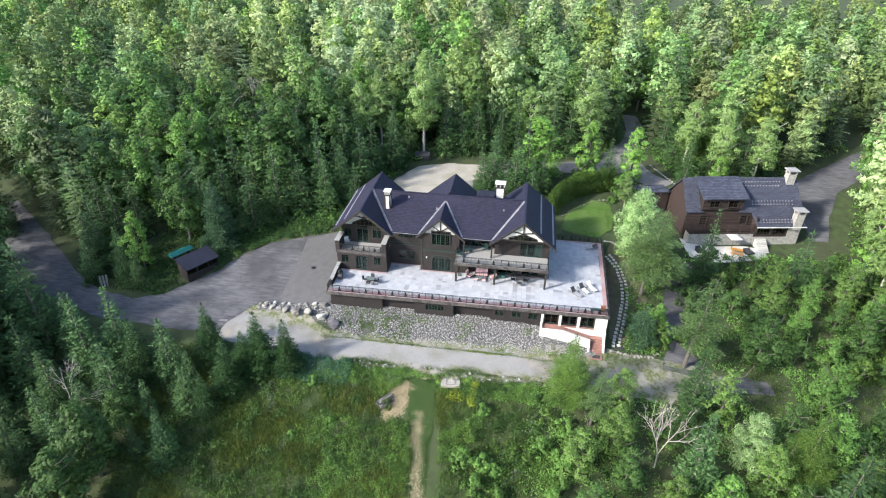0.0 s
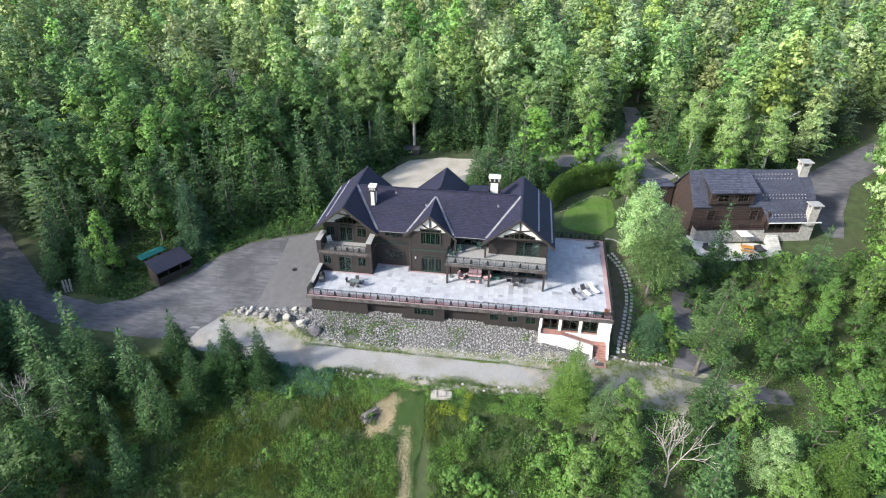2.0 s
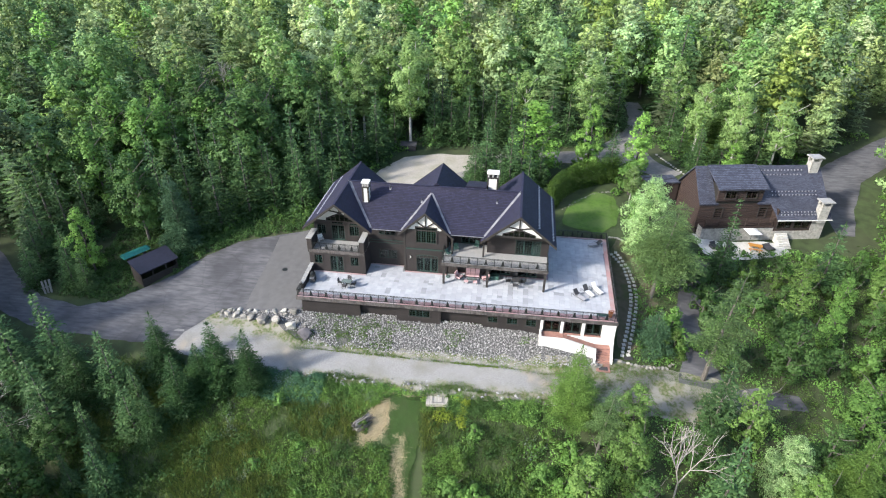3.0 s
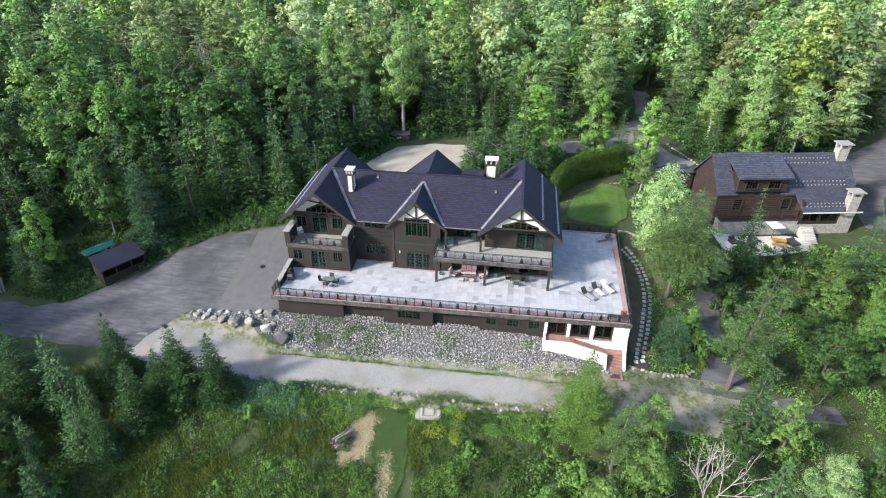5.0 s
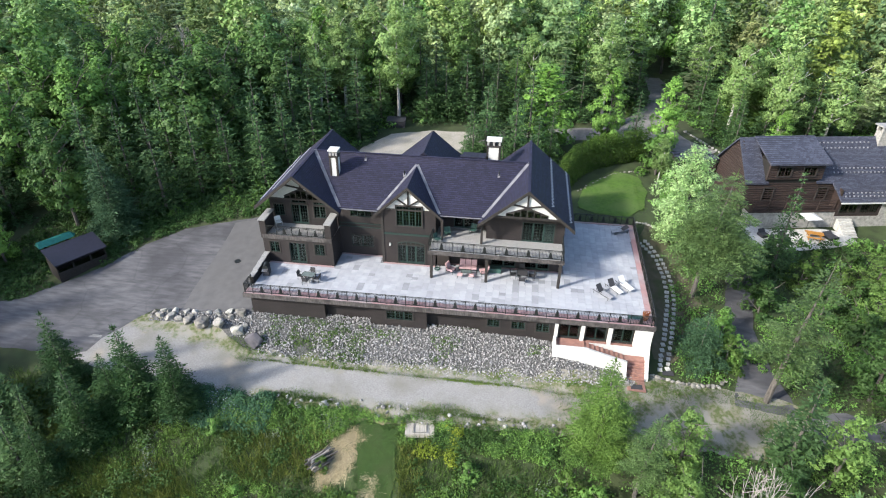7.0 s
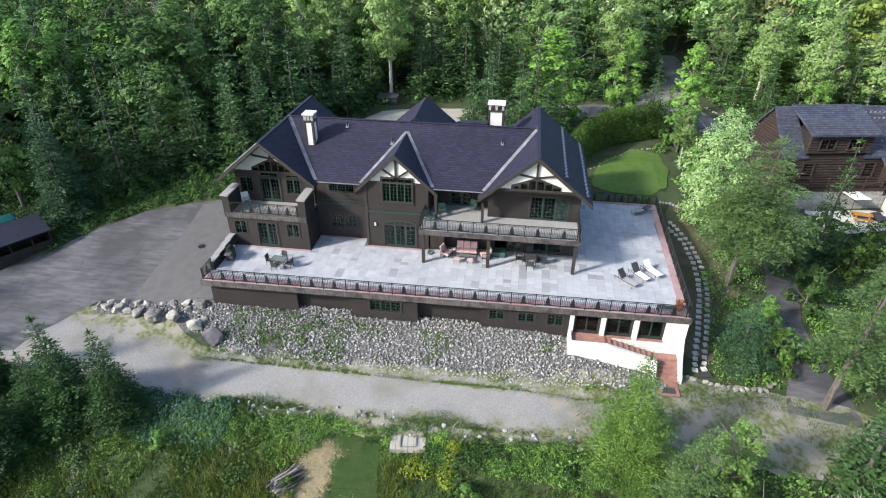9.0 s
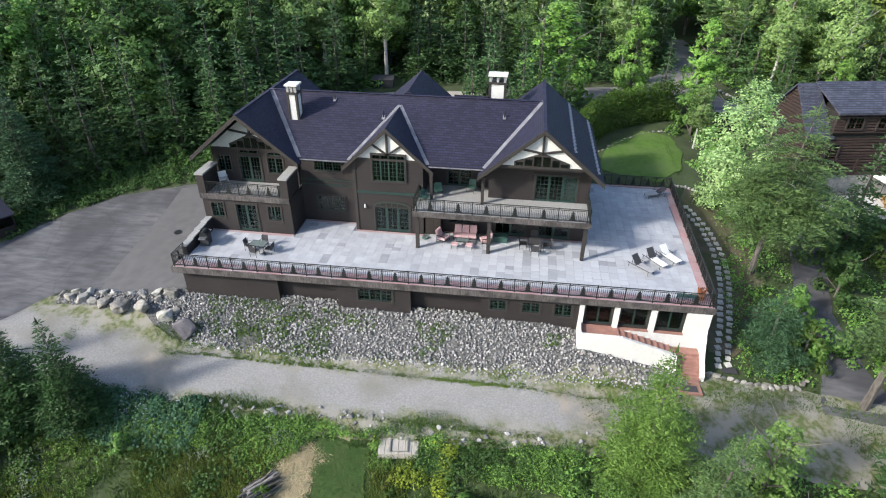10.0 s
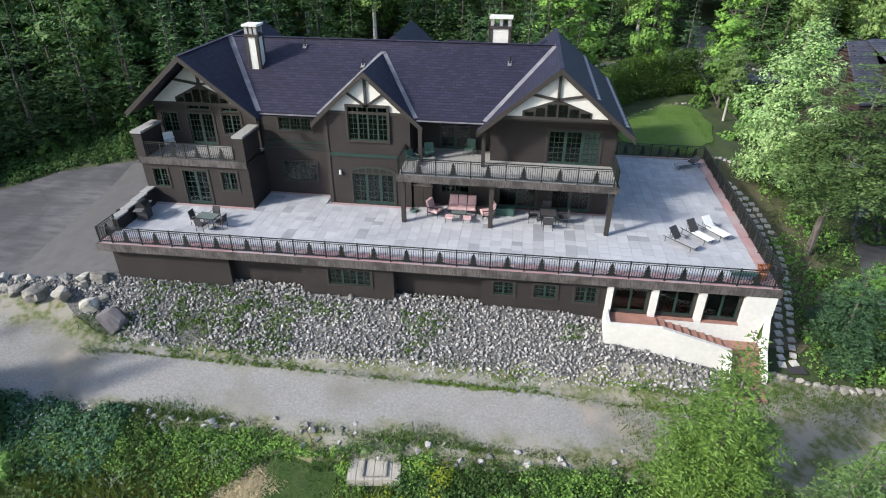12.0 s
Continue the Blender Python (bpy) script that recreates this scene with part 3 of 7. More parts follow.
side_slope(BAY, -1, BAY[4], 14.0)
side_slope(BAY, 1, BAY[4], 14.0, RIDGE_Y)
slab("roof", [(BAY[0], RIDGE_Y, BAY[1]), (BAY[0], 14, BAY[1]), (BAY[0] + BAY[2], 14, gable_z(BAY, BAY[0] + BAY[2])), (BAY[0] + BAY[2], 13.5, gable_z(BAY, BAY[0] + BAY[2]))], M_ROOF_Y)
side_slope(MID, -1, MID[4], 0, mid_top)
side_slope(MID, 1, MID[4], 0, mid_top)
side_slope(WING, -1, WING[4], 14.0, RIDGE_Y)
side_slope(WING, 1, WING[4], 14.0)
slab("roof", [(WING[0], RIDGE_Y, WING[1]), (WING[0], 14, WING[1]), (WING[0] - WING[2], 14, gable_z(WING, WING[0] - WING[2])), (WING[0] - WING[2], 13.5, gable_z(WING, WING[0] - WING[2]))], M_ROOF_Y)
side_slope(REAR, -1, RIDGE_Y + 0.5, REAR[4])
side_slope(REAR, 1, RIDGE_Y + 0.5, REAR[4])
# low rear dormer beside the rear gable
slab("roof", [(1.6, 8.4, 9.28), (4.2, 8.4, 9.22), (4.2, 13, 7.9), (1.6, 13, 7.9)], M_ROOF_X)


def rakes(g, y_front, front=True):
    """Barge boards along a gable's edge."""
    for side in (-1, 1):
        xe = g[0] + side * g[2]
        b = Build()
        b.prism([(g[0], y_front - 0.05, g[1] + 0.03), (xe, y_front - 0.05, gable_z(g, xe) + 0.03), (xe, y_front - 0.05, gable_z(g, xe) - 0.32), (g[0], y_front - 0.05, g[1] - 0.32)], (0, 0.09, 0))
        part("barge_board", b, M_TRIM, lodge)


for g in (BAY, MID, WING):
    rakes(g, g[4])
for g, y in ((BAY, 13.95), (WING, 13.95), (REAR, 14.75)):
    rakes(g, y)


def strip(p, q, w, name="valley_flashing", lift=0.05, m=None):
    b = Build()
    b.beam(Vector(p) + Vector((0, 0, lift)), Vector(q) + Vector((0, 0, lift)), w, 0.04)
    part(name, b, m or M_FLASH, lodge)


strip((BAY[0] + 0.05, RIDGE_Y, RIDGE_Z), (bx, EAVE_Y, EAVE_Z), 0.36)
strip((MID[0], mid_top, MID[1]), (mx0, EAVE_Y, EAVE_Z), 0.36)
strip((MID[0], mid_top, MID[1]), (mx1, EAVE_Y, EAVE_Z), 0.36)
strip((WING[0] - 0.05, RIDGE_Y, RIDGE_Z), (wx, EAVE_Y, EAVE_Z), 0.36)
for a, c in ((bx, mx0), (mx1, wx)):
    strip((a, EAVE_Y - 0.06, EAVE_Z - 0.08), (c, EAVE_Y - 0.06, EAVE_Z - 0.08), 0.14, "gutter", 0.0)
strip((BAY[0], BAY[4], BAY[1]), (BAY[0], 14, BAY[1]), 0.26, "ridge_cap", 0.02, M_ROOF_Y)
strip((WING[0], WING[4], WING[1]), (WING[0], 14, WING[1]), 0.26, "ridge_cap", 0.02, M_ROOF_Y)
strip((BAY[0], RIDGE_Y, RIDGE_Z), (WING[0], RIDGE_Y, RIDGE_Z), 0.26, "ridge_cap", 0.02, M_ROOF_X)
# zigzag snow guards on the outer slopes
M_GUARD = material("pale_metal", (0.400, 0.400, 0.424), (0.304, 0.304, 0.328), 5, 0.4, metal=0.6)


def snow_guard(g, side, dx, y0, y1):
    x = g[0] + side * dx
    z = gable_z(g, x) + 0.06
    n = 16
    ln = (y1 - y0) / n
    b = Build()
    b.beam((-side * 0.1, 0, 0.083), (side * 0.1, ln / 2, -0.083), 0.1, 0.05)
    b.beam((side * 0.1, ln / 2, -0.083), (-side * 0.1, ln, 0.083), 0.1, 0.05)
    me = b.mesh("snow_guard", M_GUARD)
    for i in range(n):
        part("snow_guard", me, None, lodge, "zigzag pale metal snow guard").location = (x, y0 + ln * i, z)


snow_guard(WING, 1, 2.3, 2.2, 13.8)
snow_guard(WING, 1, 4.1, 2.1, 13.8)
snow_guard(BAY, -1, 2.6, 2.2, 13.2)
snow_guard(BAY, -1, 3.9, 2.0, 13.2)

# walls
FLOOR2 = 3.1
wall = Build()
LOW = -3.6
# left bay: lower storey in front, upper storey set back behind its balcony
pierced(wall, -17.0, -9.9, LOW, 2.75, 0.5, T, [(-16.35, -15.4, 1.15, 2.35), (-11.75, -10.75, 1.15, 2.35), (-14.34, -12.7, 0.05, 2.35)])
part("wall", wall, M_WALL, lodge)
wall = Build()
pierced(wall, -16.9, -9.95, FLOOR2, 5.98, 3.0, T, [(-16.5, -15.45, 3.98, 5.25), (-14.7, -13.0, 3.15, 5.3), (-12.35, -11.15, 3.98, 5.25), (-14.6, -13.1, 5.5, 5.8), (-12.3, -11.2, 5.45, 5.7)])
part("wall", wall, M_WALL, lodge)
for x in (-17.0, -10.15):
    boxes("wall", lodge, M_WALL, (x, 0.75, LOW, x + T, 13.4, 2.75), (x, 3.25, 2.75, x + T, 13.4, 5.75))
# recess between bay and middle gable
wall = Build()
pierced(wall, -9.9, -5.25, LOW, 5.7, 3.16, T, [(-8.7, -6.45, 0.95, 2.25), (-8.65, -6.5, 4.4, 5.2)])
part("wall", wall, M_WALL, lodge)
# middle gable
wall = Build()
pierced(wall, -5.25, 0.1, LOW, 6.15, 2.06, T, [(-3.7, -1.0, 0.05, 2.15), (-3.7, -1.25, 4.38, 6.15)])
part("wall", wall, M_WALL, lodge)
boxes("wall", lodge, M_WALL, (-5.25, 2.31, LOW, -5.0, 3.16, 5.7), (-0.15, 2.31, LOW, 0.1, 4.5, 5.7))
# recess over the balcony, right wing and storey under the balcony
wall = Build()
pierced(wall, 0.1, 4.95, FLOOR2, 5.75, 4.5, T, [(1.6, 3.55, 3.15, 5.1)])
part("wall", wall, M_WALL, lodge)
wall = Build()
pierced(wall, 4.95, 12.4, FLOOR2, 6.15, 2.8, T, [(8.4, 11.45, 3.15, 5.3)])
part("wall", wall, M_WALL, lodge)
wall = Build()
pierced(wall, 0.1, 12.4, LOW, FLOOR2, 2.8, T, [(1.9, 3.7, 0.9, 2.2), (5.6, 8.0, 0.05, 2.2), (8.9, 11.3, 0.05, 2.2)])
part("wall", wall, M_WALL, lodge)
boxes("wall", lodge, M_WALL, (12.15, 3.05, LOW, 12.4, 13.4, 5.7), (4.95, 3.05, FLOOR2, 5.2, 4.5, 5.7), (-17.0, 13.4, LOW, 12.4, 13.65, 5.8), (-6.2, 13.65, LOW, 2.0, 14.4, 5.6))
for g, y in ((BAY, 13.4), (WING, 13.4), (REAR, 14.15)):
    part("gable_wall", Build().prism([(g[0] - 3.5, y, 5.8), (g[0] + 3.5, y, 5.8), (g[0], y, g[1] - 0.3)], (0, 0.25, 0)), M_WALL, lodge)
boxes("inner_floor", lodge, M_UNLIT_ROOM, (-16.75, 0.75, -0.15, 12.15, 13.4, -0.07), (-16.75, 3.45, 2.8, 12.15, 13.4, 3.0), (-16.75, 3.45, 5.55, 12.15, 13.4, 5.6))


def half_timber(g, y, base, half, window_half, window_rise, post=True):
    """White stucco gable field with dark timbers above a low band of windows."""
    top = g[1] - 0.32
    b = Build()
    xh = min(half, (g[1] - 0.3 - base) / g[3])
    b.prism([(g[0] - xh, y, base), (g[0] + xh, y, base), (g[0], y, base + xh * g[3])], (0, 0.2, 0))
    part("gable_field", b, M_STUCCO, lodge, "white stucco gable field")
    b = Build()
    f = y - 0.05
    h = base + xh * g[3]
    if window_half:
        rise = window_rise
        pts = [(g[0] - window_half, f, base - 0.08), (g[0] + window_half, f, base - 0.08), (g[0] + window_half, f, base + 0.32), (g[0], f, base + rise), (g[0] - window_half, f, base + 0.32)]
        b.prism(pts, (0, 0.06, 0))
        apex = base + rise
    else:
        apex = base + window_rise
    b.beam((g[0], f - 0.02, apex - 0.05), (g[0], f - 0.02, h), 0.16, 0.10, (0, 1, 0))
    for s in (-1, 1):
        b.beam((g[0], f - 0.02, apex - 0.02), (g[0] + s * xh * 0.48, f - 0.02, base + xh * g[3] * 0.52), 0.14, 0.10, (0, 1, 0))
    b.box(g[0] - xh, f - 0.02, base - 0.16, g[0] + xh, f + 0.04, base)
    part("timber_frame", b, M_TRIM, lodge, "dark timber framing")
    if window_half:
        for i in range(6):
            w = window_half * 2 / 6
            xc = g[0] + (i - 2.5) * window_half * 2 / 6.2
            hh = base + 0.34 + (window_rise - 0.34) * (1 - min(1, (abs(xc - g[0]) + w * 0.42) / window_half)) - 0.08
            p = Build()
            p.prism([(xc - w * 0.40, f - 0.015, base + 0.04), (xc + w * 0.40, f - 0.015, base + 0.04), (xc + w * 0.40, f - 0.015, hh), (xc - w * 0.40, f - 0.015, hh)], (0, 0.01, 0))
            part("pane", p, M_GLASS, lodge)


half_timber(MID, 2.06, 6.15, 2.3, 0, 0.35)
half_timber(WING, 1.6, 6.45, 2.95, 1.95, 1.04)
half_timber(BAY, 2.94, 5.98, 3.4, 1.8, 1.2)
# boarded soffits behind the projecting gable fields
part("soffit", Build().box(5.3, 1.62, 6.17, 12.1, 2.8, 6.29), M_TRIM, lodge)
# thin near-black sheet in place of a dark room behind the upper panes
part("window_backing", Build().box(-3.65, 2.052, 6.15, -1.25, 2.057, 6.47), M_UNLIT_ROOM, lodge)
# posts carrying the eaves over the balcony, and trim bands
for x, y, z0, z1 in ((0.75, 1.9, FLOOR2, 5.3), (4.6, 1.7, FLOOR2, 5.35)):
    b = Build()
    b.box(x - 0.11, y - 0.11, z0, x + 0.11, y + 0.11, z1)
    part("eave_post", b, M_TRIM, lodge)
for x0, x1, y, z, h in ((-5.04, 0.1, 2.06, 3.27, 0.2), (-9.9, -5.25, 3.16, 3.18, 0.08), (-9.9, -5.25, 3.16, 3.57, 0.08)):
    b = Build()
    b.box(x0, y - 0.06, z, x1, y - 0.003, z + h)
    part("trim_band", b, M_GREEN, lodge, "dark green trim band")
b = Build()
b.box(-5.25 - 0.04, 2.0, -0.0, -5.05, 2.055, 6.0)
part("corner_board", b, M_TRIM, lodge)

# windows and doors
window(lodge, -16.35, -15.4, 1.15, 2.35, 0.5, 2, 3, doors=2)
window(lodge, -11.75, -10.75, 1.15, 2.35, 0.5, 2, 3, doors=2)
window(lodge, -14.34, -12.7, 0.05, 2.35, 0.5, 2, 6, "door", 2)
window(lodge, -16.5, -15.45, 3.98, 5.25, 3.0, 2, 4, doors=2)
window(lodge, -14.7, -13.0, 3.15, 5.3, 3.0, 3, 5, "door", 2)
window(lodge, -12.35, -11.15, 3.98, 5.25, 3.0, 2, 4, doors=2)
window(lodge, -14.6, -13.1, 5.5, 5.8, 3.0, 2, 1, "transom_window", doors=2)
window(lodge, -12.3, -11.2, 5.45, 5.7, 3.0, 2, 1, "transom_window", doors=2)
window(lodge, -8.7, -6.45, 0.95, 2.25, 3.16, 3, 3, doors=2)
window(lodge, -8.65, -6.5, 4.4, 5.2, 3.16, 3, 3, doors=3)
window(lodge, -3.7, -1.0, 0.05, 2.15, 2.06, 2, 5, "door", 3)
window(lodge, -3.7, -1.25, 4.38, 6.45, 1.99, 2, 6, doors=4, mat=M_GREEN)
window(lodge, 1.6, 3.55, 3.15, 5.1, 4.5, 2, 5, "door", 2)
window(lodge, 8.4, 11.45, 3.15, 5.3, 2.8, 3, 6, "door", 3, curtain=(10.35, 11.4))
window(lodge, 1.9, 3.7, 0.9, 2.2, 2.8, 3, 3, doors=2)
window(lodge, 5.6, 8.0, 0.05, 2.2, 2.8, 2, 1, "door", 2)
window(lodge, 8.9, 11.3, 0.05, 2.2, 2.8, 2, 1, "door", 2)
# arched, glazed head over the middle door
k = 14


def arch_points(rx, rz, y):
    return [(-2.35 + rx * math.cos(math.pi * i / k), y, 2.27 + rz * math.sin(math.pi * i / k)) for i in range(k + 1)]


part("door_arch", Build().prism(arch_points(1.52, 0.46, 2.0), (0, 0.055, 0)), M_TRIM, lodge)
# near-black sheet imitating the unlit room behind the arch
part("arch_backing", Build().prism(arch_points(1.36, 0.34, 1.985), (0, 0.012, 0)), M_UNLIT_ROOM, lodge)
for x in (-3.3, -2.8, -2.35, -1.9, -1.4):
    h = 0.33 * math.sqrt(max(0.05, 1 - ((x + 2.35) / 1.36) ** 2))
    part("glazing_bar", Build().box(x - 0.025, 1.965, 2.27, x + 0.025, 1.984, 2.27 + h), M_GREEN, lodge)
b = Build()
for p, q in zip(arch_points(1.34, 0.32, 1.97), arch_points(1.34, 0.32, 1.97)[1:]):
    b.beam(p, q, 0.02, 0.07, (0, 0, 1))
part("arch_frame", b, M_GREEN, lodge, "dark green arched sash frame")


def chimney(name, x, y, z0, z1, w, d, label):
    """White stucco stack with dark corner boards, an open hood on short legs and a pale slab."""
    c = thing(name, label, "chimney")
    b = Build()
    b.box(x - w / 2, y - d / 2, z0, x + w / 2, y + d / 2, z1 - 0.75)
    part("shaft", b, M_STUCCO, c)
    for sx in (-1, 1):
        for sy in (-1, 1):
            b = Build()
            t = 0.16
            b.box(x + sx * w / 2 - (t if sx > 0 else 0.03), y + sy * d / 2 - (t if sy > 0 else 0.03), z0, x + sx * w / 2 + (0.03 if sx > 0 else t), y + sy * d / 2 + (0.03 if sy > 0 else t), z1 - 0.75)
            part("corner_board", b, M_TRIM, c)
    b = Build()
    b.box(x - w / 2 - 0.08, y - d / 2 - 0.08, z1 - 0.75, x + w / 2 + 0.08, y + d / 2 + 0.08, z1 - 0.58)
    part("collar", b, M_TRIM, c)
    for sx in (-1, 0, 1):
        for sy in (-1, 1):
            b = Build()
            b.box(x + sx * (w / 2 - 0.1) - 0.1, y + sy * (d / 2 - 0.1) - 0.1, z1 - 0.58, x + sx * (w / 2 - 0.1) + 0.1, y + sy * (d / 2 - 0.1) + 0.1, z1 - 0.14)
            part("hood_leg", b, M_CAPSTONE, c)
    b = Build()
    b.box(x - w / 2 - 0.1, y - d / 2 - 0.1, z1 - 0.12, x + w / 2 + 0.1, y + d / 2 + 0.1, z1)
    part("cap", b, M_STUCCO, c, "pale slab cap")


chimney("chimney", -10.6, 5.65, 7.3, 10.4, 0.80, 0.9, "white stucco chimney with dark corners on the roof")
chimney("chimney", 4.9, 10.6, 7.0, 10.5, 1.36, 1.0, "wide white stucco chimney behind the ridge")
# vent pipes
for x, y in ((-7.85, 7.2), (5.73, 6.33), (-3.6, 5.8)):
    z = main_z(y)
    part("vent_pipe", Build().tube((x, y, z - 0.1), (x, y, z + 0.5), 0.055, 0.05, 8), M_IRON, lodge)
    part("vent_flashing", Build().beam((x, y - 0.2, z - 0.09), (x, y + 0.14, z + 0.105), 0.24, 0.03), M_FLASH, lodge)

# ---- terrace ----
FL, FR, BR, BL = (-16.9, -5.15), (20.4, -4.65), (20.95, 13.75), (12.4, 13.6)
terrace = thing("terrace", "raised stone terrace on a weathered dark timber deck edge", "terrace", kind="structure")
b = Build()
b.prism([(*FL, -0.06), (*FR, -0.06), (*BR, -0.06), (12.4, 13.75, -0.06), (12.4, 2.8, -0.06), (0.1, 2.8, -0.06), (0.1, 2.06, -0.06), (-5.25, 2.06, -0.06), (-5.25, 3.16, -0.06), (-9.9, 3.16, -0.06), (-9.9, 0.5, -0.06), (-16.9, 0.5, -0.06)], (0, 0, -0.3))
part("deck_slab", b, M_JOINT, terrace)


def edge_boards(p, q):
    p, q = Vector((*p, -0.24)), Vector((*q, -0.24))
    d = q - p
    n = max(1, round(d.length / 3.6))
    for i in range(n):
        e = Build()
        e.beam(p + d * (i / n), p + d * ((i + 1) / n) - d.normalized() * 0.015, 0.10, 0.46)
        part("edge_board", e, M_FASCIA, terrace)


off = 0.06
edge_boards((FL[0] - 0.1, FL[1] - off), (FR[0] + 0.1, FR[1] - off))
edge_boards((FR[0] + off, FR[1]), (BR[0] + off, BR[1]))
edge_boards((FL[0] - off, FL[1]), (FL[0] - off, 0.4))


def front_y(x):
    return FL[1] + (FR[1] - FL[1]) * (x - FL[0]) / (FR[0] - FL[0])


# walls under the terrace
base = thing("basement", "dark brown basement walls with small windows below the terrace", "wall", kind="structure")
for x0, x1, y, holes in ((-16.6, -9.4, -4.65, []), (-9.4, -5.0, -4.05, []), (-5.0, 0.3, -4.7, [(-3.46, -1.02, -1.8, -0.84)]), (0.3, 5.2, -4.0, []), (5.2, 11.9, -4.55, [(5.85, 6.95, -1.7, -0.9), (8.05, 9.25, -1.7, -0.9), (10.25, 11.4, -1.78, -0.82)])):
    b = Build()
    pierced(b, x0, x1, -4.6, -0.3, y, 0.3, holes)
    part("wall", b, M_WALL, base)
    for h in holes:
        window(base, h[0], h[1], h[2], h[3], y, 2, 3, doors=3 if h[1] - h[0] > 2 else 2)
boxes("wall", base, M_WALL, (-16.6, -4.35, -4.6, -16.3, 0.6, -0.3), (-9.55, -4.4, -4.6, -9.4, -3.75, -0.3), (-5.0, -4.4, -4.6, -4.7, -3.75, -0.3), (0.0, -4.4, -4.6, 0.3, -3.7, -0.3), (5.2, -4.25, -4.6, 5.5, -3.7, -0.3))
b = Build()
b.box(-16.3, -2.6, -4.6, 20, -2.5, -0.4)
part("inner_wall", b, M_UNLIT_ROOM, base)

# white porch with its stair at the terrace's corner
porch = thing("porch", "white stucco porch with dark glazing and terracotta stairs", "porch", kind="structure")
for x0, x1 in ((11.9, 12.2), (14.2, 14.52), (16.58, 16.92), (18.85, 20.35)):
    part("pillar", Build().box(x0, -4.75, -5.4, x1, -4.35, -0.4), M_STUCCO, porch)
boxes("front_wall", porch, M_STUCCO, (12.2, -4.75, -5.4, 14.2, -4.45, -2.35), (14.52, -4.75, -5.4, 16.58, -4.45, -2.35), (16.92, -4.75, -5.4, 18.85, -4.45, -2.35))
for x0, x1 in ((12.2, 14.2), (14.52, 16.58), (16.92, 18.85)):
    part("sill", Build().box(x0, -4.77, -2.35, x1, -4.5, -2.31), M_REDSTEP, porch, "thin red window sill")
b = Build()
b.box(20.05, -4.35, -5.6, 20.35, 2, -0.4)
part("side_wall", b, M_WALL, porch)
for x0, x1 in ((12.34, 14.06), (14.66, 16.44), (17.06, 18.71)):
    window(porch, x0, x1, -2.18, -0.55, -4.42, 1, 1, doors=2, mat=M_GREEN)
part("landing", Build().box(18.45, -7.75, -5.6, 20.0, -6.8, ground_z(19.2, -7.4) + 0.13), M_REDSTEP, porch)
# parapet wall in front, stepping down with the stair
b = Build()
b.prism([(11.85, -6.15, -4.4), (18.35, -6.15, -5.4), (18.35, -6.15, -3.02), (14.7, -6.15, -1.95), (11.85, -6.15, -1.95)], (0, 0.22, 0))
part("parapet", b, M_STUCCO, porch)
part("parapet", Build().box(11.85, -5.93, -4.4, 12.07, -4.75, -1.95), M_STUCCO, porch)
part("parapet", Build().prism([(18.13, -6.15, -5.4), (18.13, -6.75, -5.4), (18.13, -6.75, -4.15), (18.13, -6.15, -3.1)], (0.22, 0, 0)), M_STUCCO, porch)
b = Build()
b.prism([(20.0, -4.75, -5.4), (20.0, -6.5, -5.5), (20.0, -6.5, -4.3), (20.0, -5.6, -3.3), (20.0, -4.75, -1.6)], (0.3, 0, 0))
part("parapet", b, M_STUCCO, porch)
part("landing", Build().box(12.07, -5.93, -4.2, 14.6, -4.75, -2.25), M_REDSTEP, porch)
for i in range(8):
    x = 14.6 + i * 0.44
    part("step", Build().box(x, -5.93, -5.0, x + 0.44, -4.75, -2.25 - 0.125 * (i + 1)), M_REDSTEP, porch)
part("landing", Build().box(18.12, -5.4, -5.4, 20.0, -4.75, -3.37), M_REDSTEP, porch)
part("landing", Build().box(18.12, -5.93, -5.4, 18.35, -5.4, -3.37), M_REDSTEP, porch)
for i in range(7):
    part("step", Build().box(18.35, -5.4 - 0.2 * (i + 1), -5.5, 20.0, -5.4 - 0.2 * i, -3.37 - 0.182 * (i + 1)), M_REDSTEP, porch)

# ---- railings ----
baluster_me = Build().box(-0.011, -0.011, 0.0, 0.011, 0.011, 0.80).mesh("baluster", M_IRON)
post_me = Build().box(-0.035, -0.035, -0.25, 0.035, 0.035, 1.05).mesh("post", M_IRON)
o = Build()
o.prism([(-0.05, 0, 0.1), (0.05, 0, 0.1), (0.05, 0, 0.2), (-0.05, 0, 0.2)], (0, 0.02, 0))
for z0, z1, w in ((0.16, 0.42, 0.26), (0.33, 0.58, 0.21), (0.49, 0.73, 0.165), (0.64, 0.91, 0.12)):
    o.prism([(-w, 0, z0), (w, 0, z0), (0, 0, z1)], (0, 0.02, 0))
ornament_me = o.mesh("tree_ornament", M_IRON)


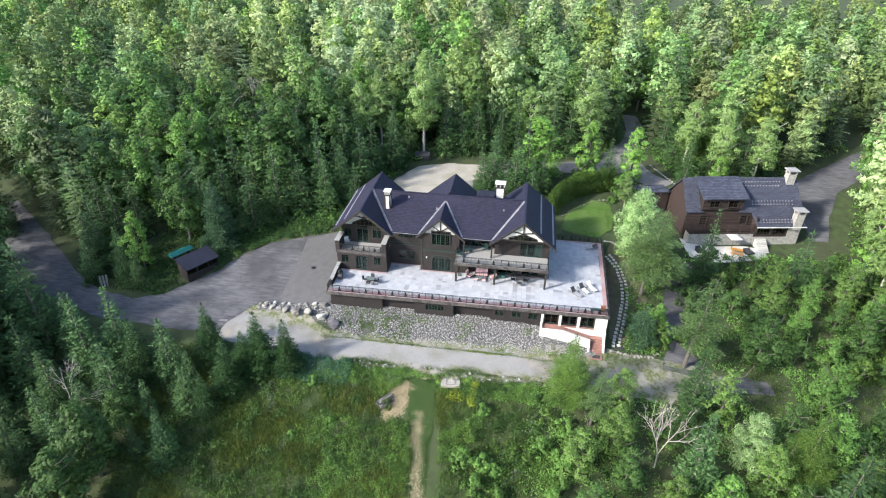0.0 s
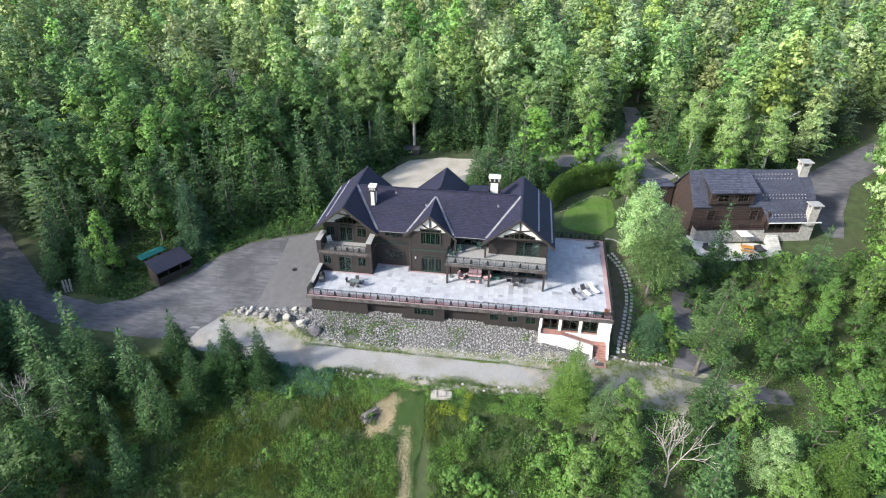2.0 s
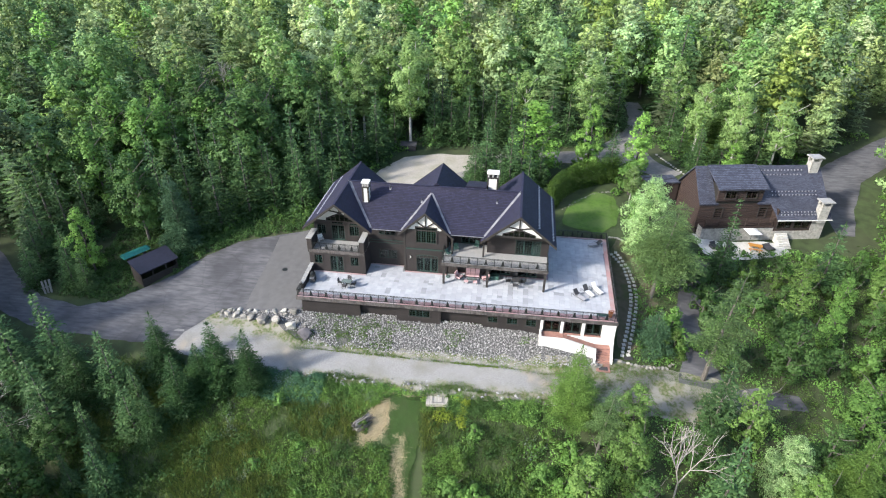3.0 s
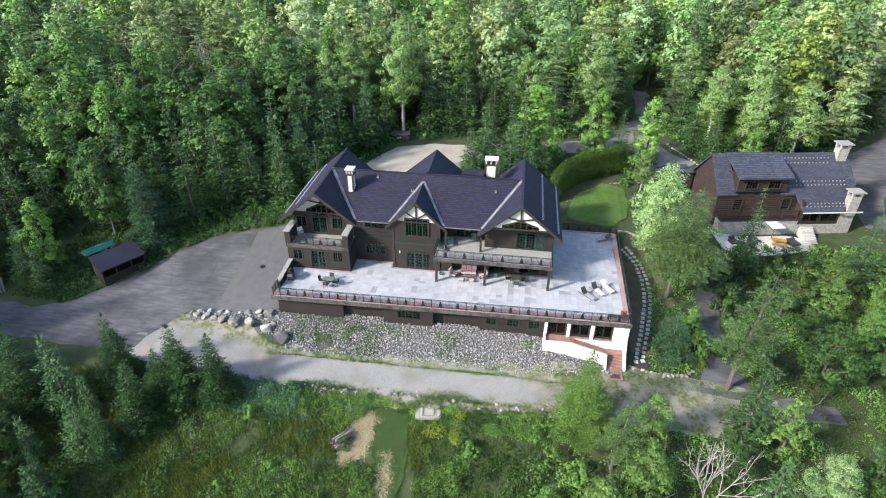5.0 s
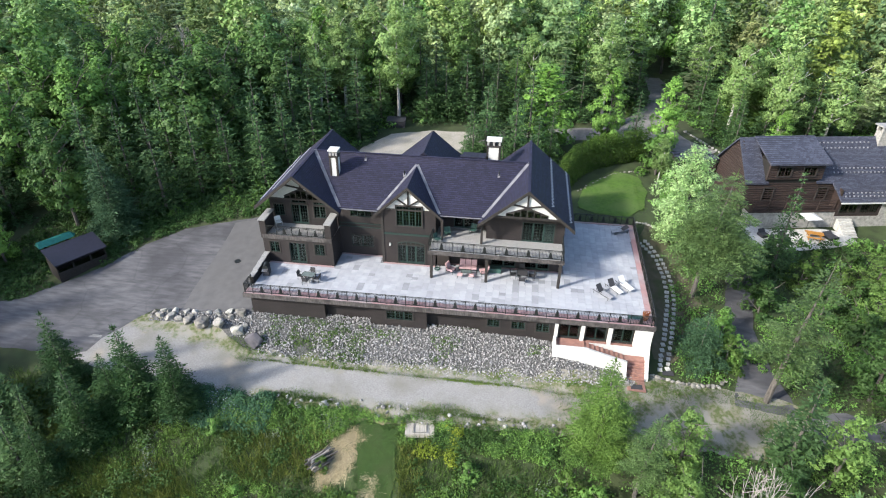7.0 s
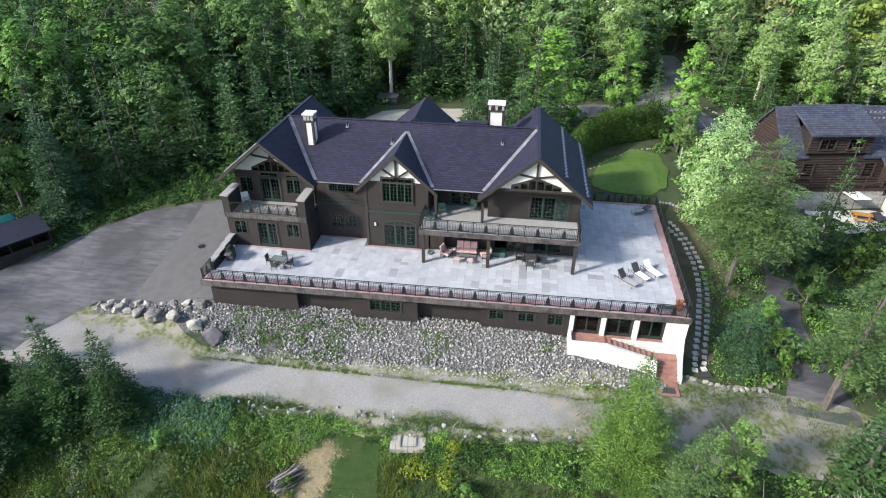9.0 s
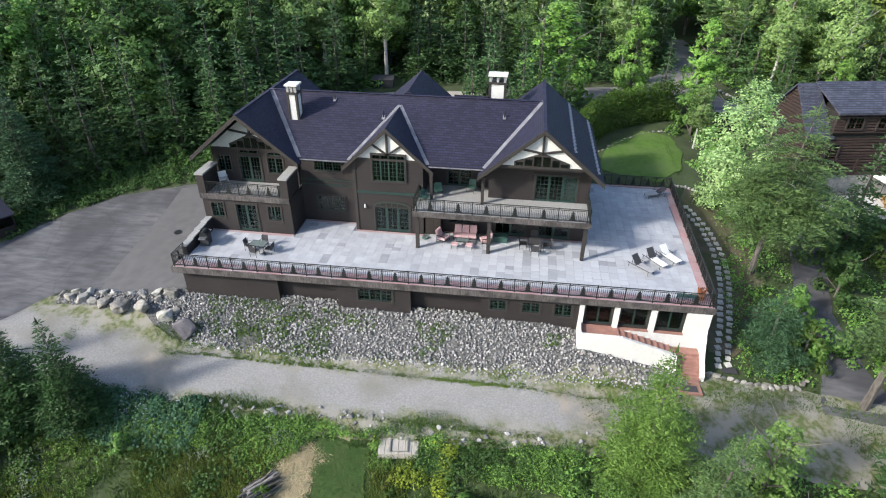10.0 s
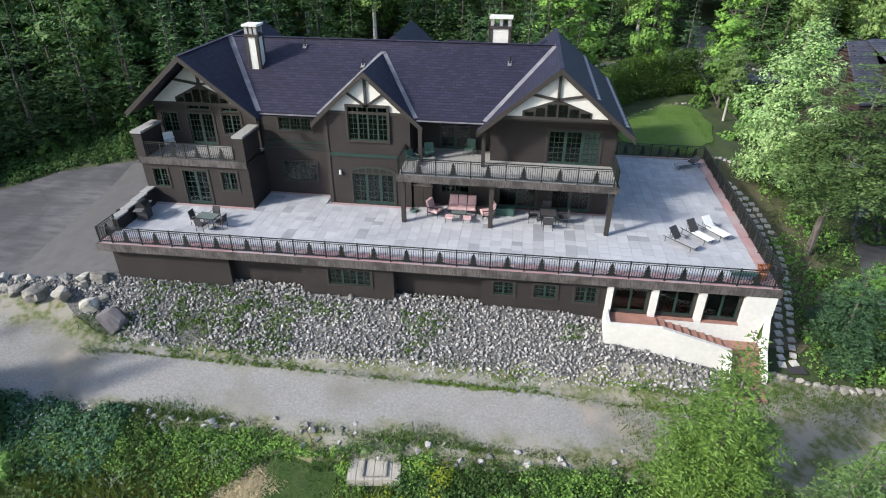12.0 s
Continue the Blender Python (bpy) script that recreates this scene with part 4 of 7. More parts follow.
def railing(p, q, z, bays, label, trees=True, lead=0.0, tail=0.0, screen=False):
    """Posts, rails and bars; lead and tail: lengths of the narrow bays without an ornament at its ends."""
    p, q = Vector((*p, z)), Vector((*q, z))
    d = q - p
    r = thing("railing", label, "railing", at=Matrix.Translation(p) @ Matrix.Rotation(math.atan2(d.y, d.x), 4, "Z"))
    ln = d.length
    for zz, name, h in ((0.98, "top_rail", 0.05), (0.10, "bottom_rail", 0.04)):
        part(name, Build().box(0, -0.025, zz, ln, 0.025, zz + h), M_IRON, r)
    part("middle_rail", Build().box(0, -0.015, 0.88, ln, 0.015, 0.91), M_IRON, r)
    w = (ln - lead - tail) / bays
    cuts = ([0.0] if lead else []) + [lead + w * i for i in range(bays + 1)] + ([ln] if tail else [])
    for x in cuts:
        part("post", post_me, None, r).location = (x, 0, 0)
    for a, c in zip(cuts, cuts[1:]):
        tree = trees and c - a > 0.9 * w
        if tree:
            part("tree_ornament", ornament_me, None, r, "cut metal conifer silhouette").location = ((a + c) / 2, -0.01, 0)
        k = max(2, round((c - a) / 0.125))
        for j in range(1, k):
            if not (tree and abs(j / k - 0.5) * (c - a) < 0.1):
                part("baluster", baluster_me, None, r).location = (a + (c - a) * j / k, 0, 0.1)
    if screen:
        net = Build()
        for i in range(int(ln / 0.06)):
            net.box(0.03 + i * 0.06, -0.034, 0.05, 0.055 + i * 0.06, -0.028, 0.97)
        for i in range(14):
            net.box(0, -0.040, 0.06 + i * 0.07, ln, -0.034, 0.085 + i * 0.07)
        tagged(part("net", net, M_GREEN_IRON, r, "dark green net screen"), kind="stuff")
    return r


RAIL = "black iron railing with conifer silhouettes along the terrace edge"
railing((FL[0] + 0.1, FL[1] + 0.08), (FR[0] - 0.1, FR[1] + 0.08), 0.0, 20, RAIL, True, 0.78, 0.25)
railing((FR[0] - 0.1, FR[1] + 0.08), (BR[0] - 0.1, BR[1] - 0.1), 0.0, 10, "dark iron railing with green net along the terrace side", True, screen=True)
railing((14.3, 13.65), (BR[0] - 0.1, BR[1] - 0.1), 0.0, 5, "black iron railing with conifer silhouettes behind the terrace")
railing((FL[0] + 0.1, FL[1] + 0.08), (FL[0] + 0.1, FL[1] + 1.6), 0.0, 1, "short black iron railing at the terrace corner")
# low wall with stone caps at the parking side
lw = thing("low_wall", "low dark wall with stepped grey stone caps", "wall", kind="structure")
for i in range(4):
    y0, y1 = -3.55 + i * 1.05, -3.55 + (i + 1) * 1.05
    zt = 0.72 + 0.09 * i
    part("wall_block", Build().box(-16.95, y0, -0.4, -16.6, y1, zt), M_WALL, lw)
    part("cap", Build().box(-17.02, y0 - 0.03, zt, -16.53, y1 - 0.02, zt + 0.09), M_CAPSTONE, lw, "grey stone cap")

# ---- balconies ----
bal = thing("balcony", "weathered timber balcony on dark posts over the terrace", "balcony")
BZ = 3.2
part("floor_slab", Build().box(-0.25, -0.28, BZ - 0.12, 12.35, 2.8, BZ), M_CAPSTONE, bal, "pale weathered floor boards")
part("floor_slab", Build().box(0.1, 2.8, BZ - 0.12, 4.95, 4.5, BZ), M_CAPSTONE, bal)
for i in range(4):
    x0 = -0.3 + i * 3.175
    part("edge_board", Build().box(x0, -0.36, BZ - 0.40, x0 + 3.15, -0.28, BZ + 0.02), M_FASCIA, bal, "weathered grey edge board")
part("edge_board", Build().box(12.35, -0.36, BZ - 0.40, 12.43, 2.8, BZ + 0.02), M_FASCIA, bal)
part("edge_board", Build().box(-0.33, -0.28, BZ - 0.40, -0.25, 2.0, BZ + 0.02), M_FASCIA, bal)
part("joists", Build().box(-0.2, -0.2, BZ - 0.34, 12.3, 0.0, BZ - 0.13), M_TRIM, bal)
for x in (0.0, 5.3, 12.15):
    part("post", Build().box(x - 0.13, -0.13, 0, x + 0.13, 0.13, BZ - 0.34), M_TRIM, bal)
railing((-0.2, -0.22), (12.3, -0.22), BZ, 6, "black iron balcony railing with conifer silhouettes", True, 0.2, 0.18)
railing((12.3, -0.22), (12.3, 2.7), BZ, 2, "short black iron balcony railing", False)
railing((-0.2, -0.22), (-0.2, 2.0), BZ, 1, "short black iron balcony railing", False)

balL = thing("balcony", "small balcony between stone-capped parapets over the doors", "balcony")
part("floor_slab", Build().box(-17.0, 0.45, FLOOR2 - 0.1, -9.9, 3.2, FLOOR2), M_CAPSTONE, balL)
part("edge_board", Build().box(-17.0, 0.36, 2.7, -9.9, 0.5, FLOOR2 + 0.03), M_FASCIA, balL)
for x in (-17.1, -10.5):
    part("parapet", Build().box(x, 0.42, 2.72, x + 0.6, 2.6, 4.65), M_WALL, balL)
    part("cap", Build().box(x - 0.06, 0.34, 4.65, x + 0.66, 2.75, 4.78), M_CAPSTONE, balL, "grey stone cap")
railing((-16.45, 0.5), (-10.55, 0.5), FLOOR2, 3, "black iron railing with conifer silhouettes on the small balcony", True, 0.98, 0.14)


# ---- log cabin ----
CABIN = Matrix.Translation((34.0, 24.6, 0)) @ Matrix.Rotation(radians(10.3), 4, "Z")
cabin = thing("cabin", "log cabin with grey shingled roof, shed dormer and stone chimneys", "house", at=CABIN)


def cabin_slab(pts, down=0.2, m=None, name="roof"):
    part(name, Build().prism(pts, (0, 0, -down)), m or M_ROOF_CABIN, cabin)


cabin_slab([(-0.4, 0, 7.2), (1.7, 0, 7.2), (2.4, -3.9, 2.95), (-0.4, -3.9, 2.95)])
cabin_slab([(8.4, 0, 7.2), (18.2, 0, 7.2), (18.9, -5.5, 1.05), (11.0, -5.5, 1.05), (10.2, -3.9, 2.95), (8.2, -3.9, 2.95)])
cabin_slab([(1.5, 0.15, 7.3), (8.8, 0.15, 7.3), (8.8, -4.6, 5.65), (1.5, -4.6, 5.65)], 0.22)
cabin_slab([(-0.4, 0, 7.2), (18.2, 0, 7.2), (18.2, 4.6, 2.6), (-0.4, 4.6, 2.6)])
cabin_slab([(-5.5, 3.2, 3.0), (-0.4, 3.2, 3.1), (-0.4, 6.4, 2.9), (-5.5, 6.4, 2.8)])
part("annex_wall", Build().box(-5.2, 3.5, -2.5, -0.4, 6.2, 2.8), M_LOG, cabin)


def log_wall(x0, y0, x1, y1, z0, z1, r=0.16):
    """A wall of stacked round logs."""
    n = max(1, round((z1 - z0) / (2 * r * 0.92)))
    for i in range(n):
        z = z0 + (i + 0.5) * (z1 - z0) / n
        part("log", Build().tube((x0, y0, z), (x1, y1, z), r, r, 7), M_LOG, cabin)


log_wall(-0.2, -3.6, 10.9, -3.6, -0.9, 2.9)
log_wall(1.9, -3.9, 8.5, -3.9, 3.4, 5.4)
log_wall(0.0, -3.6, 0.0, 4.2, -1.2, 2.9)
for i in range(12):
    z = 3.1 + i * 0.33
    w = 3.7 * (1 - (z - 2.9) / 4.3)
    if w > 0.2:
        part("log", Build().tube((0, -w, z), (0, w, z), 0.16, 0.16, 7), M_LOG, cabin)
# solid near-black blocks imitate the cabin's unlit rooms
part("inner_wall", Build().box(0.2, -3.4, -2.5, 18.0, 4.2, 2.6), M_UNLIT_ROOM, cabin)
part("dormer_box", Build().box(2.0, -3.75, 2.9, 8.4, -0.5, 5.4), M_UNLIT_ROOM, cabin)
for x in (3.0, 6.0):
    window(cabin, x, x + 1.5, 3.9, 5.0, -4.12, 2, 2, doors=2, mat=M_LOG)
for x in (2.2, 8.8):
    window(cabin, x, x + 1.1, 0.6, 2.2, -3.8, 2, 3, mat=M_LOG)
# railed gallery along the front
for z in (0.15, 0.45, 0.75, 1.05):
    part("rail", Build().tube((0.6, -5.0, z), (10.6, -5.0, z), 0.055, 0.055, 6), M_LOG, cabin)
for i in range(6):
    x = 0.6 + i * 2.0
    part("post", Build().tube((x, -5.0, -0.4), (x, -5.0, 1.2), 0.08, 0.08, 6), M_LOG, cabin)
part("gallery_floor", Build().box(0.3, -5.2, -0.35, 10.9, -3.7, -0.15), M_LOG, cabin)
part("stone_base", Build().box(0.3, -5.1, -2.8, 10.9, -3.7, -0.36), M_STONEWALL, cabin, "pale stone base wall")
part("stone_base", Build().box(11.0, -5.15, -2.8, 18.4, -3.5, -1.0), M_STONEWALL, cabin)
b = Build()
pierced(b, 11.0, 16.4, -1.0, 1.0, -5.05, 0.2, [(11.4, 13.5, -0.6, 0.8), (13.9, 16.1, -0.6, 0.8)])
part("porch_wall", b, M_LOG, cabin)
part("porch_wall", Build().box(16.4, -5.1, -1.0, 18.4, -3.5, 1.0), M_STONEWALL, cabin)
part("porch_wall", Build().box(10.9, -5.0, -1.0, 11.1, -3.6, 2.4), M_LOG, cabin)
window(cabin, 11.4, 13.5, -0.6, 0.8, -5.05, 2, 1, doors=2, mat=M_LOG)
window(cabin, 13.9, 16.1, -0.6, 0.8, -5.05, 2, 1, doors=2, mat=M_LOG)
part("gutter", Build().box(10.9, -5.62, 0.9, 19.0, -5.5, 1.02), M_STUCCO, cabin, "pale gutter")
for i in range(7):
    part("step", Build().box(11.2, -5.35 - 0.32 * (i + 1), -2.9, 12.9, -5.35 - 0.32 * i, -0.95 - 0.22 * (i + 1)), M_STEPSTONE, cabin)
for x, y, z0, z1 in ((17.0, -0.3, 5.5, 8.7), (17.4, -5.0, 0.5, 3.9)):
    c = thing("cabin_chimney", "pale stone chimney with a slab cap on the cabin", "chimney", at=CABIN)
    part("shaft", Build().prism([(x - 0.65, y - 0.55, z0), (x + 0.65, y - 0.55, z0), (x + 0.65, y + 0.55, z0), (x - 0.65, y + 0.55, z0)], (0, 0, z1 - z0 - 0.7)), M_STONEWALL, c)
    for sx in (-1, 1):
        for sy in (-1, 1):
            part("cap_leg", Build().box(x + sx * 0.55 - 0.14, y + sy * 0.45 - 0.14, z1 - 0.7, x + sx * 0.55 + 0.14, y + sy * 0.45 + 0.14, z1 - 0.16), M_STONEWALL, c)
    part("cap", Build().box(x - 0.9, y - 0.8, z1 - 0.16, x + 0.9, y + 0.8, z1), M_CAPSTONE, c)
dots = Build()
for row_z, u0, u1 in ((6.6, 9.3, 16), (6.1, 9.6, 16), (4.2, 10.5, 17.6), (3.8, 10.5, 17.6), (1.9, 11.5, 18), (1.6, 11.5, 18)):
    for i in range(int((u1 - u0) / 0.5)):
        u = u0 + i * 0.5
        v = -(7.2 - row_z) / 1.113
        dots.box(u - 0.07, v - 0.06, row_z - 0.02, u + 0.07, v + 0.06, row_z + 0.12)
tagged(part("snow_cleats", dots, M_GUARD, cabin, "rows of small pale metal snow cleats"), kind="stuff")

sheet("patio", [(34.2, 20.8), (35.0, 15.8), (39, 15.2), (44, 16.4), (47.5, 18), (46.8, 20.2), (44.5, 20.6), (38, 19.6)], M_STEPSTONE, "pale stone patio in front of the cabin", "patio", 0.18, 0.8, 0.1)


def ground_pose(x, y, turn=0.0, lift=0.0):
    return pose(x, y, ground_z(x, y) + lift, 0, 0, turn)


M_ORANGE = material("orange_varnished_wood", (0.400, 0.192, 0.040), (0.304, 0.136, 0.028), 6, 0.5, stretch=(1, 8, 8))
M_WHITE_CLOTH = material("white_fabric", (0.624, 0.624, 0.608), (0.528, 0.528, 0.528), 12, 0.9)
M_DARK_MESH = material("dark_sling_fabric", (0.044, 0.044, 0.048), (0.028, 0.028, 0.032), 30, 0.8)
M_PINK = material("pink_checked_cushion", (0.496, 0.336, 0.344), (0.400, 0.256, 0.264), 9, 0.9)
M_STEEL = material("brushed_steel", (0.360, 0.360, 0.368), (0.240, 0.240, 0.248), 15, 0.35, metal=0.8)
M_GREENFURN = material("green_garden_furniture", (0.040, 0.096, 0.080), (0.028, 0.068, 0.056), 15, 0.55)
M_TEAL = material("teal_tarpaulin", (0.016, 0.160, 0.128), (0.012, 0.112, 0.092), 4, 0.6)
M_STRAW = foliage("straw", (0.500, 0.430, 0.280), (0.360, 0.300, 0.190), translucent=0.1)
M_SHEDROOF = material("dark_blue_metal", (0.018, 0.018, 0.032), (0.012, 0.013, 0.022), 3, 0.5)
M_BROWNPAINT = material("dark_shed_boards", (0.024, 0.019, 0.016), (0.014, 0.011, 0.010), 6, 0.8)
M_PALEWOOD = material("pale_weathered_planks", (0.368, 0.344, 0.304), (0.264, 0.248, 0.216), 3, 0.9, stretch=(6, 0.6, 6))


def picnic_table(m):
    t = thing("picnic_table", "orange varnished wooden picnic table with benches on the patio", "table", at=m)
    for i in range(4):
        part("board", Build().box(-0.9, -0.4 + i * 0.2, 0.7, 0.9, -0.22 + i * 0.2, 0.75), M_ORANGE, t)
    for s in (-1, 1):
        part("bench", Build().box(-0.9, s * 0.75 - 0.14, 0.42, 0.9, s * 0.75 + 0.14, 0.47), M_ORANGE, t)
        part("leg_frame", Build().box(s * 0.6 - 0.05, -0.85, 0.38, s * 0.6 + 0.05, 0.85, 0.42).beam((s * 0.6, -0.7, 0), (s * 0.6, -0.3, 0.7), 0.09, 0.05).beam((s * 0.6, 0.7, 0), (s * 0.6, 0.3, 0.7), 0.09, 0.05), M_ORANGE, t)


picnic_table(ground_pose(42.6, 18.3, -12, 0.18))
um = thing("parasol", "closed white garden parasol canopy over a small table", "parasol", at=ground_pose(42.3, 19.9, 12, 0.18))
part("pole", Build().tube((0, 0, 0), (0, 0, 2.3), 0.03, 0.03, 8), M_IRON, um)
b = Build()
b.poly([(-0.95, -0.95, 1.95), (0.95, -0.95, 1.95), (0.95, 0.95, 1.95), (-0.95, 0.95, 1.95), (0, 0, 2.3), (0, 0, 2.24)], [(0, 1, 4), (1, 2, 4), (2, 3, 4), (3, 0, 4), (1, 0, 5), (2, 1, 5), (3, 2, 5), (0, 3, 5)])
part("canopy", b, M_WHITE_CLOTH, um)
for x, y, w, h, lab in ((39.0, 17.6, 0.8, 0.9, "dark covered barbecue on the patio"), (44.6, 18.7, 1.3, 0.55, "dark covered seat on the patio"), (36.8, 17.9, 0.9, 0.8, "dark garden armchair on the patio"), (37.6, 16.9, 0.7, 0.75, "dark garden chair on the patio")):
    t = thing("covered_seat", lab, "garden furniture", at=ground_pose(x, y, 25, 0.18))
    part("body", Build().box(-w / 2, -w / 2, 0.05, w / 2, w / 2, h * 0.55), M_DARK_MESH, t)
    part("back", Build().prism([(-w / 2, w * 0.28, h * 0.55), (w / 2, w * 0.28, h * 0.55), (w / 2, w / 2, h), (-w / 2, w / 2, h)], (0, 0.08, 0)), M_DARK_MESH, t)

# ---- terrace furniture ----


def lounger(x, y, turn, cloth, pad, raised=48, label="", name="sun_lounger"):
    t = thing(name, label, "lounger", "loungers on the terrace", at=pose(x, y, 0.003, 0, 0, turn))
    for s in (-1, 1):
        part("side_rail", Build().tube((-1.0, s * 0.33, 0.32), (0.95, s * 0.33, 0.32), 0.02, 0.02, 6), M_IRON, t)
    for px in (-0.85, 0.8):
        for s in (-1, 1):
            part("leg", Build().tube((px, s * 0.33, 0), (px, s * 0.33, 0.32), 0.018, 0.018, 6), M_IRON, t)
    a = radians(raised)
    part("seat", Build().box(-0.25, -0.31, 0.325, 0.98, 0.31, 0.35), cloth, t)
    bk = Build().beam((-0.25, 0, 0.345), (-0.25 - 0.78 * math.cos(a), 0, 0.345 + 0.78 * math.sin(a)), 0.62, 0.03)
    part("backrest", bk, cloth if not pad else pad, t)
    if pad is M_WHITE_CLOTH:
        part("towel", Build().box(-0.22, -0.33, 0.352, 0.99, 0.33, 0.385), M_WHITE_CLOTH, t, "white pad")
    for s in (-1, 1):
        part("arm_rest", Build().tube((-0.45, s * 0.34, 0.52), (0.05, s * 0.34, 0.52), 0.02, 0.02, 6), M_IRON, t)
    part("back_strut", Build().tube((-0.6, -0.3, 0.32), (-0.25 - 0.6 * math.cos(a), -0.28, 0.33 + 0.6 * math.sin(a)), 0.012, 0.012, 5).tube((-0.6, 0.3, 0.32), (-0.25 - 0.6 * math.cos(a), 0.28, 0.33 + 0.6 * math.sin(a)), 0.012, 0.012, 5), M_IRON, t)
    return t


M_GREYCLOTH = material("grey_striped_sling", (0.320, 0.320, 0.328), (0.224, 0.224, 0.232), 14, 0.8)
lounger(18.45, 1.0, -56, M_WHITE_CLOTH, M_WHITE_CLOTH, 45, "white padded sun lounger with raised back on the terrace")
l2 = lounger(17.4, 0.35, -55, M_WHITE_CLOTH, None, 50, "sun lounger with white seat pad and dark back on the terrace")
for o in l2.children:
    if o.name.startswith("backrest"):
        o.data.materials[0] = M_DARK_MESH
l1 = lounger(16.3, -0.65, -46, M_GREYCLOTH, M_DARK_MESH, 48, "grey sling sun lounger with dark back on the terrace")
lounger(19.2, 11.7, 205, M_GREYCLOTH, M_DARK_MESH, 30, "grey sling lounger at the back of the terrace")


def chair(m, cloth, frame_m, label, group, w=0.56, cushion=None):
    t = thing("garden_chair", label, "chair", group, at=m)
    for x in (-w / 2, w / 2):
        for y in (-0.25, 0.25):
            part("leg", Build().tube((x, y, 0), (x, y, 0.42 if y < 0 else 0.9), 0.016, 0.016, 5), frame_m, t)
        part("arm_rest", Build().tube((x, -0.27, 0.63), (x, 0.25, 0.66), 0.018, 0.018, 5), frame_m, t)
    part("seat", Build().box(-w / 2, -0.27, 0.40, w / 2, 0.26, 0.43), cloth, t)
    part("backrest", Build().prism([(-w / 2, 0.25, 0.45), (w / 2, 0.25, 0.45), (w / 2, 0.33, 0.92), (-w / 2, 0.33, 0.92)], (0, 0.025, 0)), cloth, t)
    if cushion:
        part("cushion", Build().box(-w / 2 + 0.02, -0.25, 0.43, w / 2 - 0.02, 0.24, 0.52), cushion, t)
    return t


def table(m, w, d, h, top_m, leg_m, label):
    t = thing("garden_table", label, "table", at=m)
    part("tabletop", Build().box(-w / 2, -d / 2, h - 0.03, w / 2, d / 2, h), top_m, t)
    part("rim", Build().box(-w / 2 - 0.03, -d / 2 - 0.03, h - 0.05, w / 2 + 0.03, -d / 2, h + 0.005).box(-w / 2 - 0.03, d / 2, h - 0.05, w / 2 + 0.03, d / 2 + 0.03, h + 0.005).box(-w / 2 - 0.03, -d / 2, h - 0.05, -w / 2, d / 2, h + 0.005).box(w / 2, -d / 2, h - 0.05, w / 2 + 0.03, d / 2, h + 0.005), leg_m, t)
    for x in (-1, 1):
        for y in (-1, 1):
            part("leg", Build().tube((x * (w / 2 - 0.06), y * (d / 2 - 0.06), 0), (x * (w / 2 - 0.06), y * (d / 2 - 0.06), h - 0.04), 0.02, 0.02, 6), leg_m, t)
    return t


M_TABLEGLASS = material("frosted_table_glass", (0.128, 0.160, 0.156), (0.096, 0.120, 0.120), 4, 0.15)
table(pose(-11.55, -2.3, 0.003, 0, 0, -6), 1.2, 0.75, 0.70, M_TABLEGLASS, M_IRON, "glass-topped dark metal garden table on the terrace")
for x, y, a in ((-12.35, -2.2, 84), (-10.72, -2.4, -96), (-11.45, -1.72, -6), (-11.65, -2.92, 174)):
    chair(pose(x, y, 0.003, 0, 0, a), M_DARK_MESH, M_IRON, "dark metal garden chair at the glass table", "chairs at the glass table", 0.48)


def barbecue():
    t = thing("barbecue", "dark gas barbecue with a steel hood by the low wall", "barbecue", at=pose(-15.95, -1.9, 0.003, 0, 0, 100))
    part("cabinet", Build().box(-0.38, -0.3, 0.08, 0.38, 0.3, 0.85), M_DARK_MESH, t)
    part("side_shelf", Build().box(-0.8, -0.26, 0.82, -0.39, 0.26, 0.87), M_STEEL, t)
    part("side_shelf", Build().box(0.39, -0.26, 0.82, 0.8, 0.26, 0.87), M_STEEL, t)
    k = 8
    part("hood", Build().prism([(-0.38, -0.3 * math.cos(math.pi * i / k), 0.86 + 0.36 * math.sin(math.pi * i / k)) for i in range(k + 1)], (0.76, 0, 0)), M_IRON, t)
    part("handle", Build().tube((-0.3, -0.33, 1.02), (0.3, -0.33, 1.02), 0.015, 0.015, 6), M_IRON, t)
    for x in (-0.3, 0.3):
        part("wheel", Build().tube((x - 0.02, -0.22, 0.09), (x + 0.02, -0.22, 0.09), 0.085, 0.085, 10), M_IRON, t)


barbecue()


def sofa(m, w, label, seats, back_m):
    t = thing("garden_sofa", label, "sofa" if seats > 1 else "armchair", "cushioned seats under the balcony", at=m)
    part("frame", Build().box(-w / 2, -0.38, 0.22, w / 2, 0.36, 0.28).beam((-w / 2, -0.36, 0.6), (-w / 2, 0.34, 0.62), 0.06, 0.04).beam((w / 2, -0.36, 0.6), (w / 2, 0.34, 0.62), 0.06, 0.04), M_IRON, t)
    for x in (-w / 2, w / 2):
        for y in (-0.36, 0.34):
            part("leg", Build().tube((x, y, 0), (x, y, 0.6), 0.022, 0.022, 6), M_IRON, t)
    s = w / seats
    for i in range(seats):
        x = -w / 2 + i * s
        part("seat_cushion", Build().box(x + 0.02, -0.36, 0.28, x + s - 0.02, 0.3, 0.44), back_m, t)
        part("back_cushion", Build().prism([(x + 0.02, 0.2, 0.44), (x + s - 0.02, 0.2, 0.44), (x + s - 0.04, 0.36, 0.98), (x + 0.04, 0.36, 0.98)], (0, 0.14, 0)), back_m, t)


